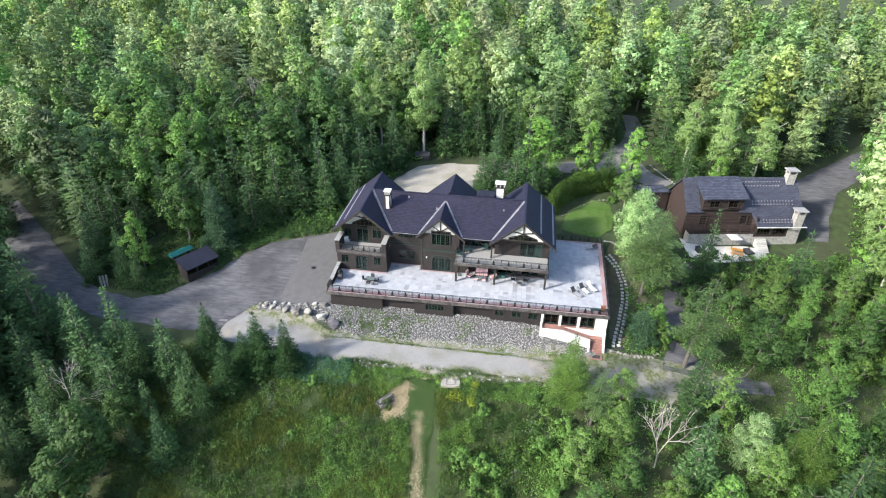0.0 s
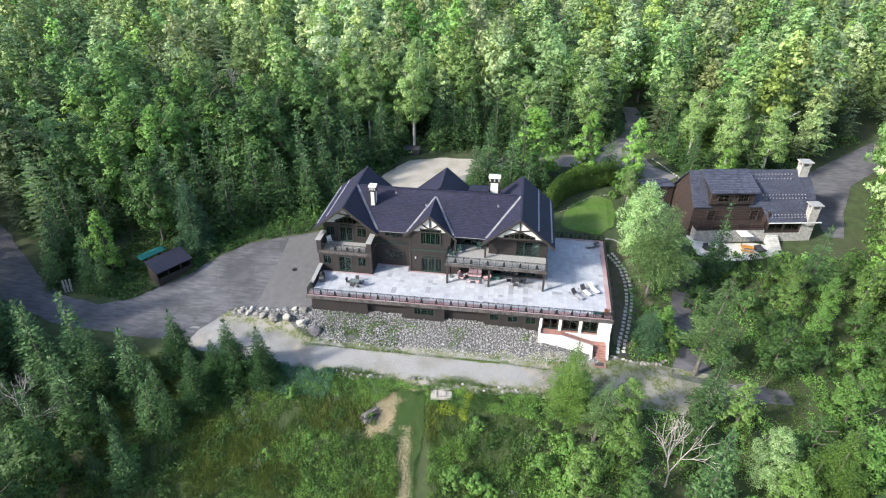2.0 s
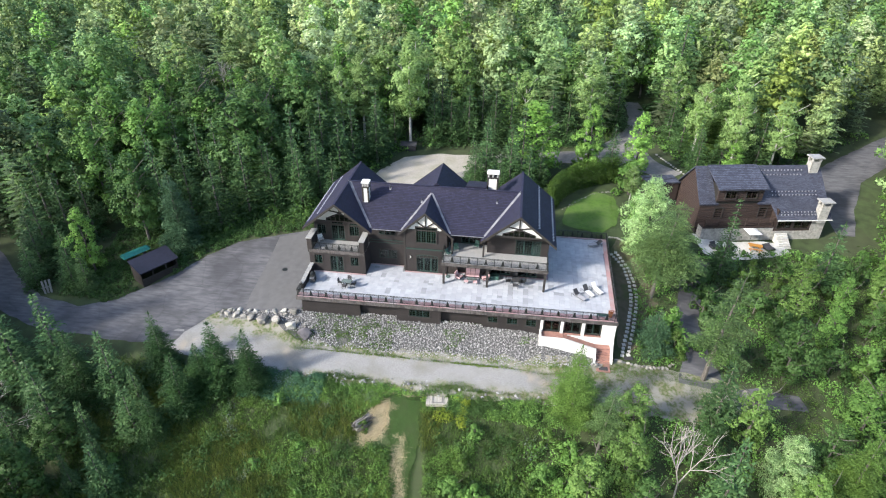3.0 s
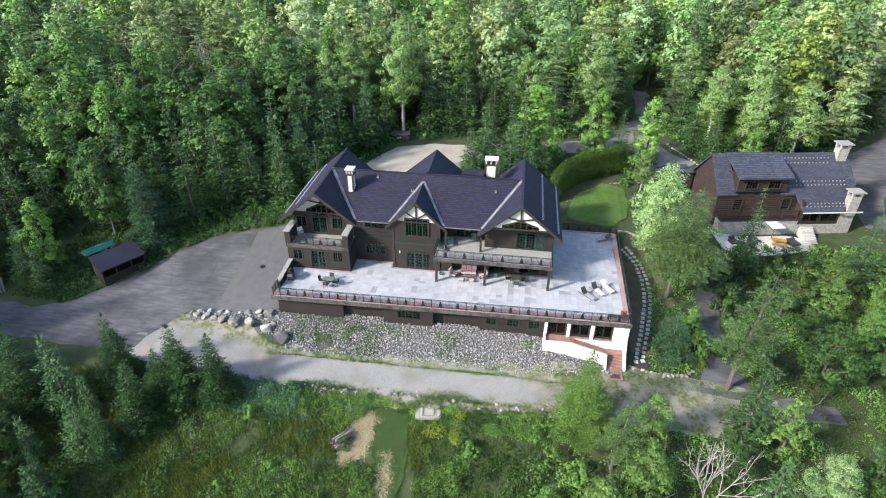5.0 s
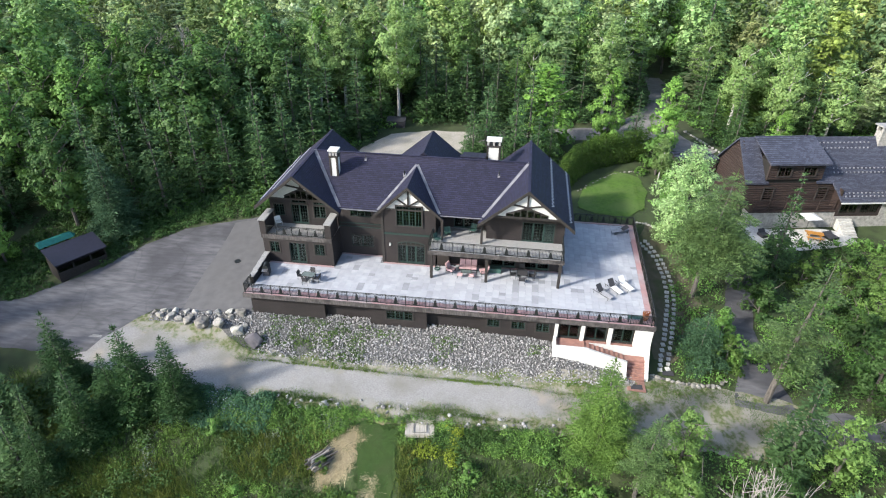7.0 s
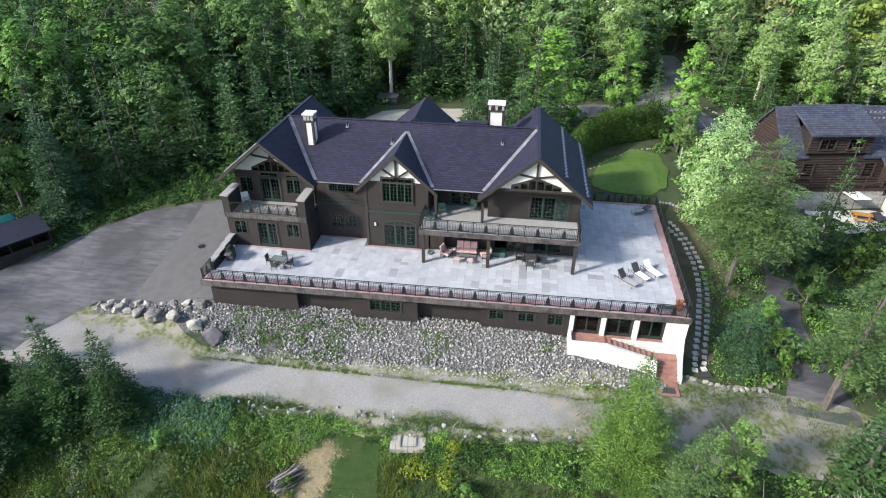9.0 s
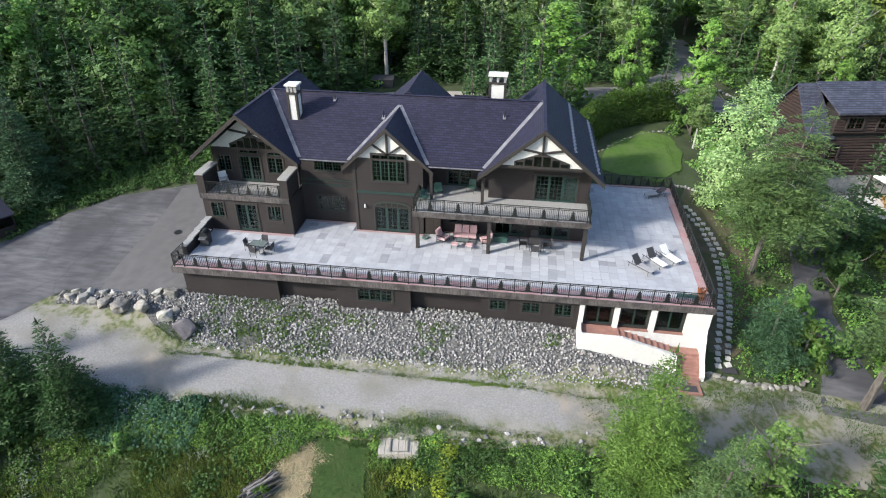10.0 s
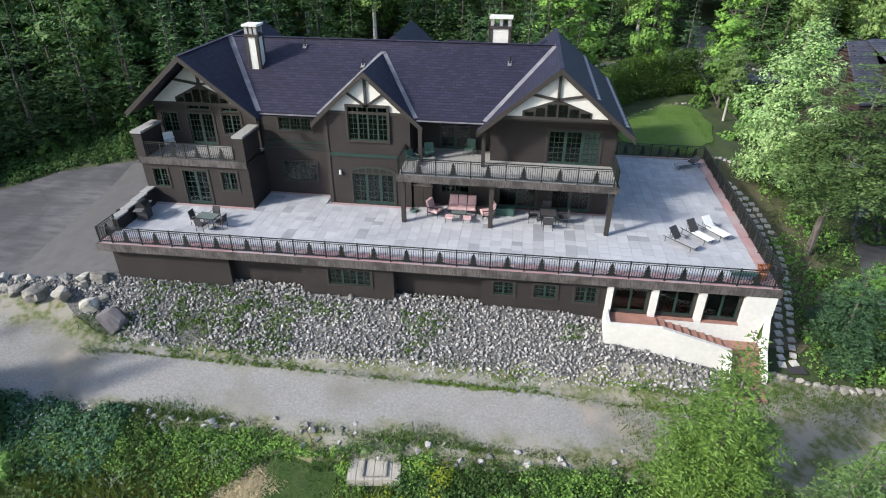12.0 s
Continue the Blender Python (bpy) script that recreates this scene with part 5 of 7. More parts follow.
sofa(pose(3.4, 1.85, 0.003), 1.75, "pink checked three-seat garden sofa under the balcony", 3, M_PINK)
sofa(pose(1.75, 1.2, 0.003, 0, 0, 70), 0.75, "pale pink cushioned garden armchair under the balcony", 1, M_PINK)
sofa(pose(5.0, 1.3, 0.003, 0, 0, -70), 0.75, "pale pink cushioned garden armchair under the balcony", 1, M_PINK)
t = thing("storage_cabinet", "dark brown wooden storage cabinet against the wall under the balcony", "cabinet", at=pose(0.85, 2.42, 0.003))
part("body", Build().box(-0.6, -0.34, 0.06, 0.6, 0.34, 1.5), M_BROWNPAINT, t)
part("top", Build().box(-0.65, -0.40, 1.5, 0.65, 0.36, 1.56), M_FASCIA, t, "weathered grey top board")
for sx in (-1, 1):
    part("door", Build().box(0.02 if sx > 0 else -0.57, -0.365, 0.12, 0.57 if sx > 0 else -0.02, -0.34, 1.44), M_BROWNPAINT, t)
table(pose(3.3, 0.85, 0.003), 0.95, 0.5, 0.45, M_TABLEGLASS, M_IRON, "low glass coffee table before the garden sofa")
for x in (2.75, 3.85):
    t = thing("footstool", "small cushioned metal footstool before the garden sofa", "footstool", at=pose(x, 0.35, 0.003))
    part("cushion", Build().box(-0.24, -0.2, 0.32, 0.24, 0.2, 0.42), M_PINK, t)
    for sx in (-1, 1):
        for sy in (-1, 1):
            part("leg", Build().tube((sx * 0.21, sy * 0.17, 0), (sx * 0.21, sy * 0.17, 0.32), 0.014, 0.014, 5), M_IRON, t)
table(pose(8.75, 1.1, 0.003, 0, 0, 4), 0.95, 0.95, 0.72, M_DARK_MESH, M_IRON, "dark square garden table under the balcony")
for x, y, a in ((7.85, 1.1, 92), (9.65, 1.15, -88), (8.75, 0.25, 182), (8.7, 1.95, 2)):
    chair(pose(x, y, 0.003, 0, 0, a), M_DARK_MESH, M_IRON, "dark woven garden chair at the square table", "chairs at the square table")
t = thing("storage_box", "dark green lidded storage box under the balcony", "box", at=pose(6.1, 1.9, 0.003))
part("body", Build().box(-0.55, -0.28, 0, 0.55, 0.28, 0.42), M_GREENFURN, t)
part("lid", Build().box(-0.58, -0.31, 0.42, 0.58, 0.31, 0.5), M_GREENFURN, t)
t = thing("garden_hose", "coiled green garden hose on the terrace", "hose", at=pose(0.35, 1.45, 0.003))
b = Build()
for j in range(3):
    for i in range(14):
        a0, a1 = 2 * math.pi * i / 14, 2 * math.pi * (i + 1) / 14
        r = 0.26 - 0.02 * j
        b.tube((r * math.cos(a0), r * math.sin(a0), 0.04 + 0.05 * j), (r * math.cos(a1), r * math.sin(a1), 0.04 + 0.05 * j), 0.025, 0.025, 5)
part("coil", b, M_GREENFURN, t)
t = thing("bench", "dark green slatted bench in the terrace corner", "bench", at=pose(18.7, -4.1, 0.003, 0, 0, 181))
for i in range(4):
    part("slat", Build().box(-0.65, -0.2 + i * 0.11, 0.42, 0.65, -0.11 + i * 0.11, 0.45), M_GREENFURN, t)
for x in (-0.58, 0.58):
    part("leg_frame", Build().box(x - 0.03, -0.2, 0, x + 0.03, -0.15, 0.42).box(x - 0.03, 0.17, 0, x + 0.03, 0.22, 0.42), M_IRON, t)
M_TERRACOTTA = material("terracotta", (0.336, 0.152, 0.080), (0.264, 0.112, 0.060), 6, 0.8)
M_FLOWER = foliage("orange_flowers", (0.220, 0.070, 0.026), (0.132, 0.053, 0.022))
t = thing("flower_pot", "terracotta pot with reddish flowers in the terrace corner", "flower pot", at=pose(19.65, -3.75, 0.003))
part("pot", Build().tube((0, 0, 0), (0, 0, 0.45), 0.2, 0.3, 12), M_TERRACOTTA, t)
flower_pot = t
# chairs on the balconies
for x, y, a, lab in ((1.2, 2.6, 20, ""), (3.6, 3.6, -15, ""), (-0.0 + 0.4, 1.3, 60, "")):
    chair(pose(x, y, BZ + 0.003, 0, 0, a), M_GREENFURN, M_GREENFURN, "green plastic garden chair on the balcony", "green balcony chairs")
chair(pose(-16.0, 2.4, FLOOR2 + 0.003, 0, 0, 40), M_WHITE_CLOTH, M_WHITE_CLOTH, "white garden chair on the small balcony", "", 0.6)
t = thing("wall_lamp", "small white globe wall lamp beside the middle door", "lamp", at=pose(-4.45, 1.95, 2.2))
part("globe", Build().tube((0, 0, -0.14), (0, 0, 0.14), 0.09, 0.07, 8), M_STUCCO, t)
part("bracket", Build().box(-0.03, 0.0, 0.12, 0.03, 0.1, 0.17), M_IRON, t)
# door mats
for x, y, z, a in ((19.25, -7.3, ground_z(19.2, -7.4) + 0.134, 2), (22.3, -5.1, ground_z(22.3, -5.1) + 0.09, 4)):
    tagged(part("door_mat", Build().box(-0.5, -0.28, 0, 0.5, 0.28, 0.025), M_DARK_MESH), "black rubber door mat on the ground", "mat").matrix_basis = pose(x, y, z, 0, 0, a)

# ---- wood shed and yard things ----
SHED = ground_pose(-39.0, 0.9, 59)
t = thing("wood_shed", "low dark open-fronted wood shed with a sloping roof", "shed", at=SHED)
part("roof", Build().prism([(-2.65, -1.5, 1.95), (2.65, -1.5, 1.95), (2.65, 1.4, 2.75), (-2.65, 1.4, 2.75)], (0, 0, -0.12)), M_SHEDROOF, t, "dark blue metal roof")
part("back_wall", Build().box(-2.5, 1.15, -0.8, 2.5, 1.25, 2.5), M_BROWNPAINT, t)
for x in (-2.5, 2.4):
    part("side_wall", Build().prism([(x, -1.2, -0.9), (x, 1.15, -0.7), (x, 1.15, 2.5), (x, -1.2, 1.85)], (0.1, 0, 0)), M_BROWNPAINT, t)
part("front_board", Build().box(-2.4, -1.25, -0.9, 2.4, -1.2, 0.9), M_BROWNPAINT, t)
for x in (-0.9, 0.9):
    part("post", Build().box(x - 0.06, -1.25, -0.9, x + 0.06, -1.13, 1.9), M_BROWNPAINT, t)
t = thing("boat", "upturned teal covered boat beside the wood shed", "boat", at=ground_pose(-42.5, 2.5, 60, 1.88))
part("hull", Build().poly([(-1.9, -0.65, 0), (1.7, -0.65, 0), (2.1, 0, 0), (1.7, 0.65, 0), (-1.9, 0.65, 0), (-1.8, 0.2, 0.45), (-1.8, -0.2, 0.45), (1.6, -0.2, 0.4), (1.6, 0.2, 0.4)], [(0, 1, 7, 6), (1, 2, 7), (2, 8, 7), (2, 3, 8), (3, 4, 5, 8), (5, 6, 7, 8), (4, 0, 6, 5), (4, 3, 2, 1, 0)]), M_TEAL, t)
part("trestle", Build().box(-1.2, -0.5, -1.9, -1.1, 0.5, -0.01).box(1.0, -0.5, -1.9, 1.1, 0.5, -0.01), M_BROWNPAINT, t)
t = tagged(new("drain_cover", Build().tube((0, 0, 0.06), (0, 0, 0.115), 0.38, 0.38, 16).mesh("drain_cover", M_IRON)), "round iron drain cover in the concrete apron", "drain cover")
t.matrix_basis = ground_pose(-22.0, 3.6, 0)
t = thing("dumpster", "dark covered bin at the forest edge behind the lodge", "bin", at=ground_pose(-11.8, 39.6, 5))
part("body", Build().prism([(-1.3, -0.6, 0), (1.3, -0.6, 0), (1.4, -0.75, 1.0), (-1.4, -0.75, 1.0)], (0, 1.4, 0)), M_DARK_MESH, t)
part("lid", Build().prism([(-1.45, -0.8, 1.0), (1.45, -0.8, 1.0), (1.45, 0.7, 1.3), (-1.45, 0.7, 1.3)], (0, 0, 0.06)), M_DARK_MESH, t)
M_GREYRAIL = material("grey_rail_wood", (0.20, 0.19, 0.17), (0.12, 0.115, 0.105), 4, 0.9)
t = thing("platform", "pale weathered plank platform with two low rails in the weeds", "platform", at=ground_pose(1.25, -13.95, 8, 0.15))
for i in range(6):
    part("plank", Build().box(-1.2 + i * 0.4, -0.62, -0.3, -0.82 + i * 0.4, 0.62, 0.12), M_PALEWOOD, t)
for x in (-0.5, 0.55):
    part("rail", Build().box(x - 0.035, -0.5, 0.12, x + 0.035, 0.45, 0.20), M_GREYRAIL, t)
part("cross_bar", Build().box(-0.465, -0.5, 0.12, 0.515, -0.44, 0.17), M_GREYRAIL, t)
t = thing("brush_pile", "pile of grey cut branches and poles on straw", "wood pile", at=ground_pose(-6.2, -17.0, 20, 0.12))
rp = np.random.default_rng(3)
for i in range(34):
    a, z = rp.normal(32, 7), 0.08 + 0.75 * (i / 34) * rp.uniform(0.5, 1.1)
    dx, dy = rp.normal(0, 0.22), rp.normal(0, 0.5) * (1 - 0.6 * i / 34)
    ln = rp.uniform(1.5, 2.3)
    d = Vector((math.cos(radians(a)), math.sin(radians(a)), rp.normal(0, 0.05)))
    c = Vector((dx, dy, z))
    part("pole", Build().tube(c - d * ln / 2, c + d * ln / 2, rp.uniform(0.05, 0.09), 0.04, 6), M_BARK if i % 3 else M_DEADWOOD, t)
M_GREYBOARD = material("grey_weathered_boards", (0.26, 0.25, 0.23), (0.15, 0.145, 0.135), 4, 0.9, stretch=(6, 6, 0.7))
t = thing("gate_post", "leaning grey weathered board gate under the trees by the lot", "gate", at=ground_pose(-51.0, -4.5, 35))
for x, lean in ((-0.35, 4), (0.0, 6), (0.35, 9)):
    part("board", Build().beam((x, 0, 0), (x + 0.02 * lean, 0.02 * lean, 1.9), 0.24, 0.06, (0, 1, 0)), M_GREYBOARD, t)
part("cross_bar", Build().box(-0.55, -0.09, 0.9, 0.6, -0.04, 1.02), M_GREYBOARD, t)
sheet("bare_patch", [(-5.2, -13.1), (-3.0, -12.9), (-1.4, -13.1), (-1.6, -13.9), (-3.2, -13.8), (-4.8, -14.0)], M_DIRT, "bare brown soil at the top of the mown strip", "earth", 0.08, 0.5, 0.35)
sheet("straw_patch", [(-5.0, -15.4), (-4.0, -15.1), (-3.7, -16.2), (-4.3, -17.6), (-5.5, -18.3), (-6.2, -18.0), (-5.0, -16.8)], M_DIRT, "dry straw on the ground beside the brush pile", "straw", 0.06, 0.4, 0.6)
sheet("mown_strip", [(-3.7, -14.1), (-0.5, -13.9), (-0.3, -17), (-0.2, -24), (0.6, -34), (-2.0, -34), (-1.9, -24), (-2.4, -20), (-3.3, -17.6)], M_MOWN, "mown green strip down the meadow", "lawn", 0.07, 0.5, 0.6)
sheet("bare_bank", [(21.6, 12.6), (22.4, 14.6), (25.0, 14.0), (26.5, 10), (27, 4), (26, 0.5), (24.5, -2), (22.8, -3.8), (21.3, -3.8), (21.2, 5)], M_EARTH, "trodden brown earth beside the terrace", "earth", 0.06, 0.8, 0.3)
sheet("road_lower", [(33.5, -7.4), (37, -6.6), (40.5, -7.2), (41, -9.0), (36.5, -9.2), (33.5, -9.6)], M_ASPHALT, "worn asphalt drive going on below the slope", "driveway", 0.06)
sheet("road_side", [(27.5, -7.5), (29.3, -2), (29.0, 3), (30.5, 9), (33.5, 14), (35.5, 13.5), (33, 8), (31.6, 2), (32, -3), (33, -8)], M_ASPHALT, "narrow dark drive climbing to the cabin", "driveway", 0.06)
sheet("verge_strip", [(-2.0, -8.3), (2, -7.95), (8, -7.85), (13, -7.6), (16.5, -7.7), (14, -8.3), (8, -8.9), (2, -8.9)], M_VERGE_GRASS, "rough green grass strip between rubble and road", "grass", 0.075, 0.4, 0.4)
sheet("rubble_bed", [(-27.3, -4.5), (-17, -4.4), (12, -4.2), (19, -4.2), (19, -7.3), (15, -7.6), (10, -8.0), (-1.4, -8.4), (-11.6, -8.5), (-15, -8.4), (-18, -7.1), (-24, -6.0), (-27.5, -5.6)], M_BED, "dark bed under the rubble slope", "rubble", 0.05, 0.8, 0.1)


# ---- trees ----
rng = np.random.default_rng(5)


def conifer_arrays(r, H, R, whorls, arms, sprays=6, base=0.06, full=0.8, droop=0.3, open_=0.0):
    """Needle sprays in pairs along drooping arms, whorl over whorl; triangles."""
    V = []
    up = np.array([0, 0, 1.0])
    for w in range(whorls):
        t = (w + r.random() * 0.6) / whorls
        z = H * (base + (0.985 - base) * t)
        ln = R * (1 - t) ** full * r.uniform(0.82, 1.12) + 0.10
        k = max(4, int(arms * (0.5 + 0.5 * (1 - t))))
        turn = r.random() * 6.28
        for a in range(k):
            if r.random() < open_:
                continue
            th = turn + 6.283 * a / k + r.normal(0, 0.2)
            L = ln * r.uniform(0.65, 1.15)
            dv = np.array([math.cos(th), math.sin(th), 0])
            sv = np.array([-dv[1], dv[0], 0])
            dr = droop * r.uniform(0.6, 1.3)
            n = max(2, int(round(sprays * (0.45 + 0.55 * L / R))))
            for j in range(n):
                q = (j + 0.35 + 0.4 * r.random()) / n
                c = dv * L * q + up * (z + L * (0.16 * q - dr * q * q))
                wd = L * 0.34 * (1.08 - 0.72 * q) * r.uniform(0.75, 1.2) + 0.05
                fw = dv * (L / n * 1.25 + 0.08)
                for sg in (-1, 1):
                    dn = up * (-wd * r.uniform(0.15, 0.55))
                    V += [c - fw * 0.35, c + fw * 0.55, c + sv * sg * wd + fw * r.uniform(0.35, 0.95) + dn]
            c0 = dv * L * 0.82 + up * (z + L * (0.13 - dr * 0.67))
            c1 = dv * L * 1.06 + up * (z + L * (0.14 - dr * 1.05))
            V += [c0 + sv * 0.07 * L, c0 - sv * 0.07 * L, c1]
    th = r.uniform(0, 6.28, 3)
    for q in th:
        V += [np.array([math.cos(q) * 0.12, math.sin(q) * 0.12, H * 0.95]), np.array([-math.cos(q) * 0.12, -math.sin(q) * 0.12, H * 0.95]), np.array([0, 0, H * 1.02])]
    V = np.array(V)
    return V, np.arange(len(V)).reshape(-1, 3)


def fine_conifer_arrays(r, H, R, whorls, arms, base=0.06, full=0.8, droop=0.3, step=0.2, leaf=0.2, spread=0.42, open_=0.0, thin=0.5):
    """Small needle tufts on side twigs along every arm, for trees seen near by."""
    V = []
    up = np.array([0, 0, 1.0])
    for w in range(whorls):
        t = (w + r.random() * 0.8) / whorls
        z = H * (base + (0.98 - base) * t)
        ln = R * (1 - t) ** full * r.uniform(0.8, 1.12) + 0.12
        k = max(4, int(arms * (0.45 + 0.55 * (1 - t))))
        turn = r.random() * 6.28
        for a in range(k):
            if r.random() < open_:
                continue
            th = turn + 6.283 * a / k + r.normal(0, 0.22)
            L = ln * r.uniform(0.6, 1.15)
            zz = z + r.normal(0, 0.07)
            dv = np.array([math.cos(th), math.sin(th), 0])
            sv = np.array([-dv[1], dv[0], 0])
            dr = droop * r.uniform(0.6, 1.4)
            n = max(2, int(L / step))
            for j in range(n):
                q = (j + r.random()) / n
                if q < 0.18 and L > 1.2:
                    continue
                c = dv * L * q + up * (zz + L * (0.18 * q - dr * q * q))
                wd = min(1.5, L * spread * (1.08 - 0.78 * q)) + 0.06
                m = max(1, int(wd / (leaf * 0.8)))
                for sg in (-1, 1):
                    tw = sv * sg * 0.85 + dv * 0.55
                    for i in range(m):
                        d = wd * (i + r.random()) / m
                        p = c + tw * d + up * (r.normal(0, 0.035) - 0.16 * d)
                        e = tw * r.uniform(0.7, 1.3) + r.normal(0, 0.3, 3)
                        e *= leaf * r.uniform(0.9, 1.5)
                        g = np.cross(e, up + r.normal(0, 0.45, 3))
                        g *= thin * leaf / (np.linalg.norm(g) + 1e-6)
                        V += [p + g, p - g, p + e]
    for q in r.uniform(0, 6.28, 4):
        V += [np.array([math.cos(q) * 0.10, math.sin(q) * 0.10, H * 0.95]), np.array([-math.cos(q) * 0.10, -math.sin(q) * 0.10, H * 0.95]), np.array([0, 0, H * 1.02])]
    V = np.array(V)
    return V, np.arange(len(V)).reshape(-1, 3)


def leaf_cloud(r, centres, radii, count, size, flat=0.66, quads=True, core=None, rough=0.34):
    """Leaves on the outer shells of clumps; core: the crown's middle, away from which they face."""
    C, Rr = np.asarray(centres, float), np.asarray(radii, float)
    p = Rr ** 2
    i = r.choice(len(C), int(count * 2.2), p=p / p.sum())
    d = r.normal(size=(len(i), 3))
    d /= np.linalg.norm(d, axis=1)[:, None]
    c = C[i] + d * Rr[i][:, None] * r.uniform(0.48, 1.14, (len(i), 1)) * np.array([1, 1, flat])
    deep = np.zeros(len(i), bool)
    for a in range(0, len(C) if len(C) < 400 else 0, 40):
        near_ = (np.linalg.norm(c[:, None] - C[None, a:a + 40], axis=2) < 0.62 * Rr[None, a:a + 40]).any(1)
        deep |= near_
    keep = np.flatnonzero(~deep | (r.random(len(i)) < 0.12))[:count]
    c, d = c[keep], d[keep]
    n = len(keep)
    nrm = d * 0.7 + r.normal(0, rough, (n, 3)) + np.array([0, 0, 0.40])
    if core is not None:
        o = c - np.asarray(core)
        nrm += o / (np.linalg.norm(o, axis=1)[:, None] + 1e-6) * 0.8
    nrm /= np.linalg.norm(nrm, axis=1)[:, None]
    s = np.cross(nrm, r.normal(size=(n, 3)))
    s /= np.linalg.norm(s, axis=1)[:, None] + 1e-9
    u = np.cross(nrm, s)
    ls = size * r.uniform(0.6, 1.35, (n, 1))
    if quads:
        v = np.stack([c - s * ls * 0.5, c + u * ls * 0.32, c + s * ls * 0.55, c - u * ls * 0.36], 1)
        return v.reshape(-1, 3), np.arange(n * 4).reshape(-1, 4)
    v = np.stack([c - s * ls * 0.55 - u * ls * 0.4, c + s * ls * 0.55 - u * ls * 0.35, c + u * ls * 0.6], 1)
    return v.reshape(-1, 3), np.arange(n * 3).reshape(-1, 3)


def crown_clumps(r, H, R, n, low=0.28, slim=1.0):
    """Clump centres and radii over an uneven domed crown."""
    cs, rs = [], []
    for j in range(n):
        t = (j + r.random()) / n
        prof = (math.sin(math.pi * min(1, 0.20 + t * 0.76))) ** 0.8
        th = j * 2.4 + r.normal(0, 0.5)
        q = r.uniform(0.55, 1.0) if r.random() < 0.8 else r.uniform(0, 0.5)
        rr = R * prof * q * 0.80 * (1 + r.normal(0, 0.12)) * slim
        cs.append((rr * math.cos(th), rr * math.sin(th), H * (low + (0.92 - low) * t) + r.normal(0, 0.02) * H))
        rs.append(R * r.uniform(0.13, 0.29) * (1.15 - 0.35 * t))
    cs.append((0, 0, H * 0.94))
    rs.append(R * 0.22)
    return cs, rs


def trunk_build(r, H, radius, limbs, low, R, lean=0.03):
    b = Build()
    p = Vector((0, 0, -0.6))
    steps = 6
    top = 0.86 * H
    for i in range(steps):
        q = Vector((r.normal(0, lean) * H * 0.3 * (i + 1) / steps, r.normal(0, lean) * H * 0.3 * (i + 1) / steps, -0.6 + (top + 0.6) * (i + 1) / steps))
        b.tube(p, q, radius * (1 - 0.85 * i / steps), radius * (1 - 0.85 * (i + 1) / steps), 7)
        p = q
    for i in range(limbs):
        t = low + (0.8 - low) * (i + r.random()) / max(1, limbs)
        th = r.uniform(0, 6.283)
        o = Vector((0, 0, H * t))
        ln = R * r.uniform(0.5, 0.85)
        q = o + Vector((math.cos(th) * ln * 0.6, math.sin(th) * ln * 0.6, ln * 0.55))
        e = o + Vector((math.cos(th + 0.3) * ln, math.sin(th + 0.3) * ln, ln * 1.0))
        b.tube(o, q, radius * 0.35, radius * 0.22, 5)
        b.tube(q, e, radius * 0.22, radius * 0.06, 5)
    return b


def make_tree(name, label, crown_me, trunk_me, group=""):
    t = thing(name, label, "tree", group)
    part("trunk", trunk_me, None, t)
    part("crown", crown_me, None, t)
    return t


def conifer_kind(seed, H, R, material_, name, label, whorls=26, arms=10, base=0.06, full=0.8, sprays=6, droop=0.3, open_=0.0, lean=0.0, fine=0.0, spread=0.42, thin=0.5):
    r = np.random.default_rng(seed)
    if fine:
        v, f = fine_conifer_arrays(r, H, R, whorls, arms, base, full, droop, fine, fine * 1.05, spread, open_, thin)
    else:
        v, f = conifer_arrays(r, H, R, whorls, arms, sprays, base, full, droop, open_)
    v[:, 0] += lean * v[:, 2] ** 1.3
    b = Build()
    zz = np.linspace(-0.5, H * 0.96, 6)
    for z0, z1 in zip(zz, zz[1:]):
        ra, rb = [max(0.015, (0.016 * H + 0.03) * (1 - max(0, z) / H)) for z in (z0, z1)]
        b.tube((lean * max(0, z0) ** 1.3, 0, z0), (lean * max(0, z1) ** 1.3, 0, z1), ra, rb, 7)
    return make_tree(name, label, fast_mesh("crown", v, f, material_), b.mesh("trunk", M_BARK))


def broadleaf_kind(seed, H, R, material_, name, label, leaves=2600, size=0.42, clumps=34, low=0.28, bark=None, slim=1.0, limbs=7, quads=False):
    r = np.random.default_rng(seed)
    cs, rs = crown_clumps(r, H, R, clumps, low, slim)
    v, f = leaf_cloud(r, cs, rs, leaves, size, quads=quads, core=(0, 0, H * (low + 0.25)))
    return make_tree(name, label, fast_mesh("crown", v, f, material_), trunk_build(r, H, 0.013 * H + 0.06, limbs, low * 0.9, R).mesh("trunk", bark or M_BARK))


def plant(kind, x, y, s=1.0, turn=None, wide=1.0, label=""):
    turn = rng.uniform(0, 360) if turn is None else turn
    m = pose(x, y, ground_z(x, y) - 0.15, 0, 0, turn) @ Matrix.Diagonal((s * wide, s * wide, s, 1))
    t = copy_thing(kind, m)
    return tagged(t, label) if label else t


def remove_kind(kind):
    for o in (*kind.children_recursive, kind):
        bpy.data.objects.remove(o)


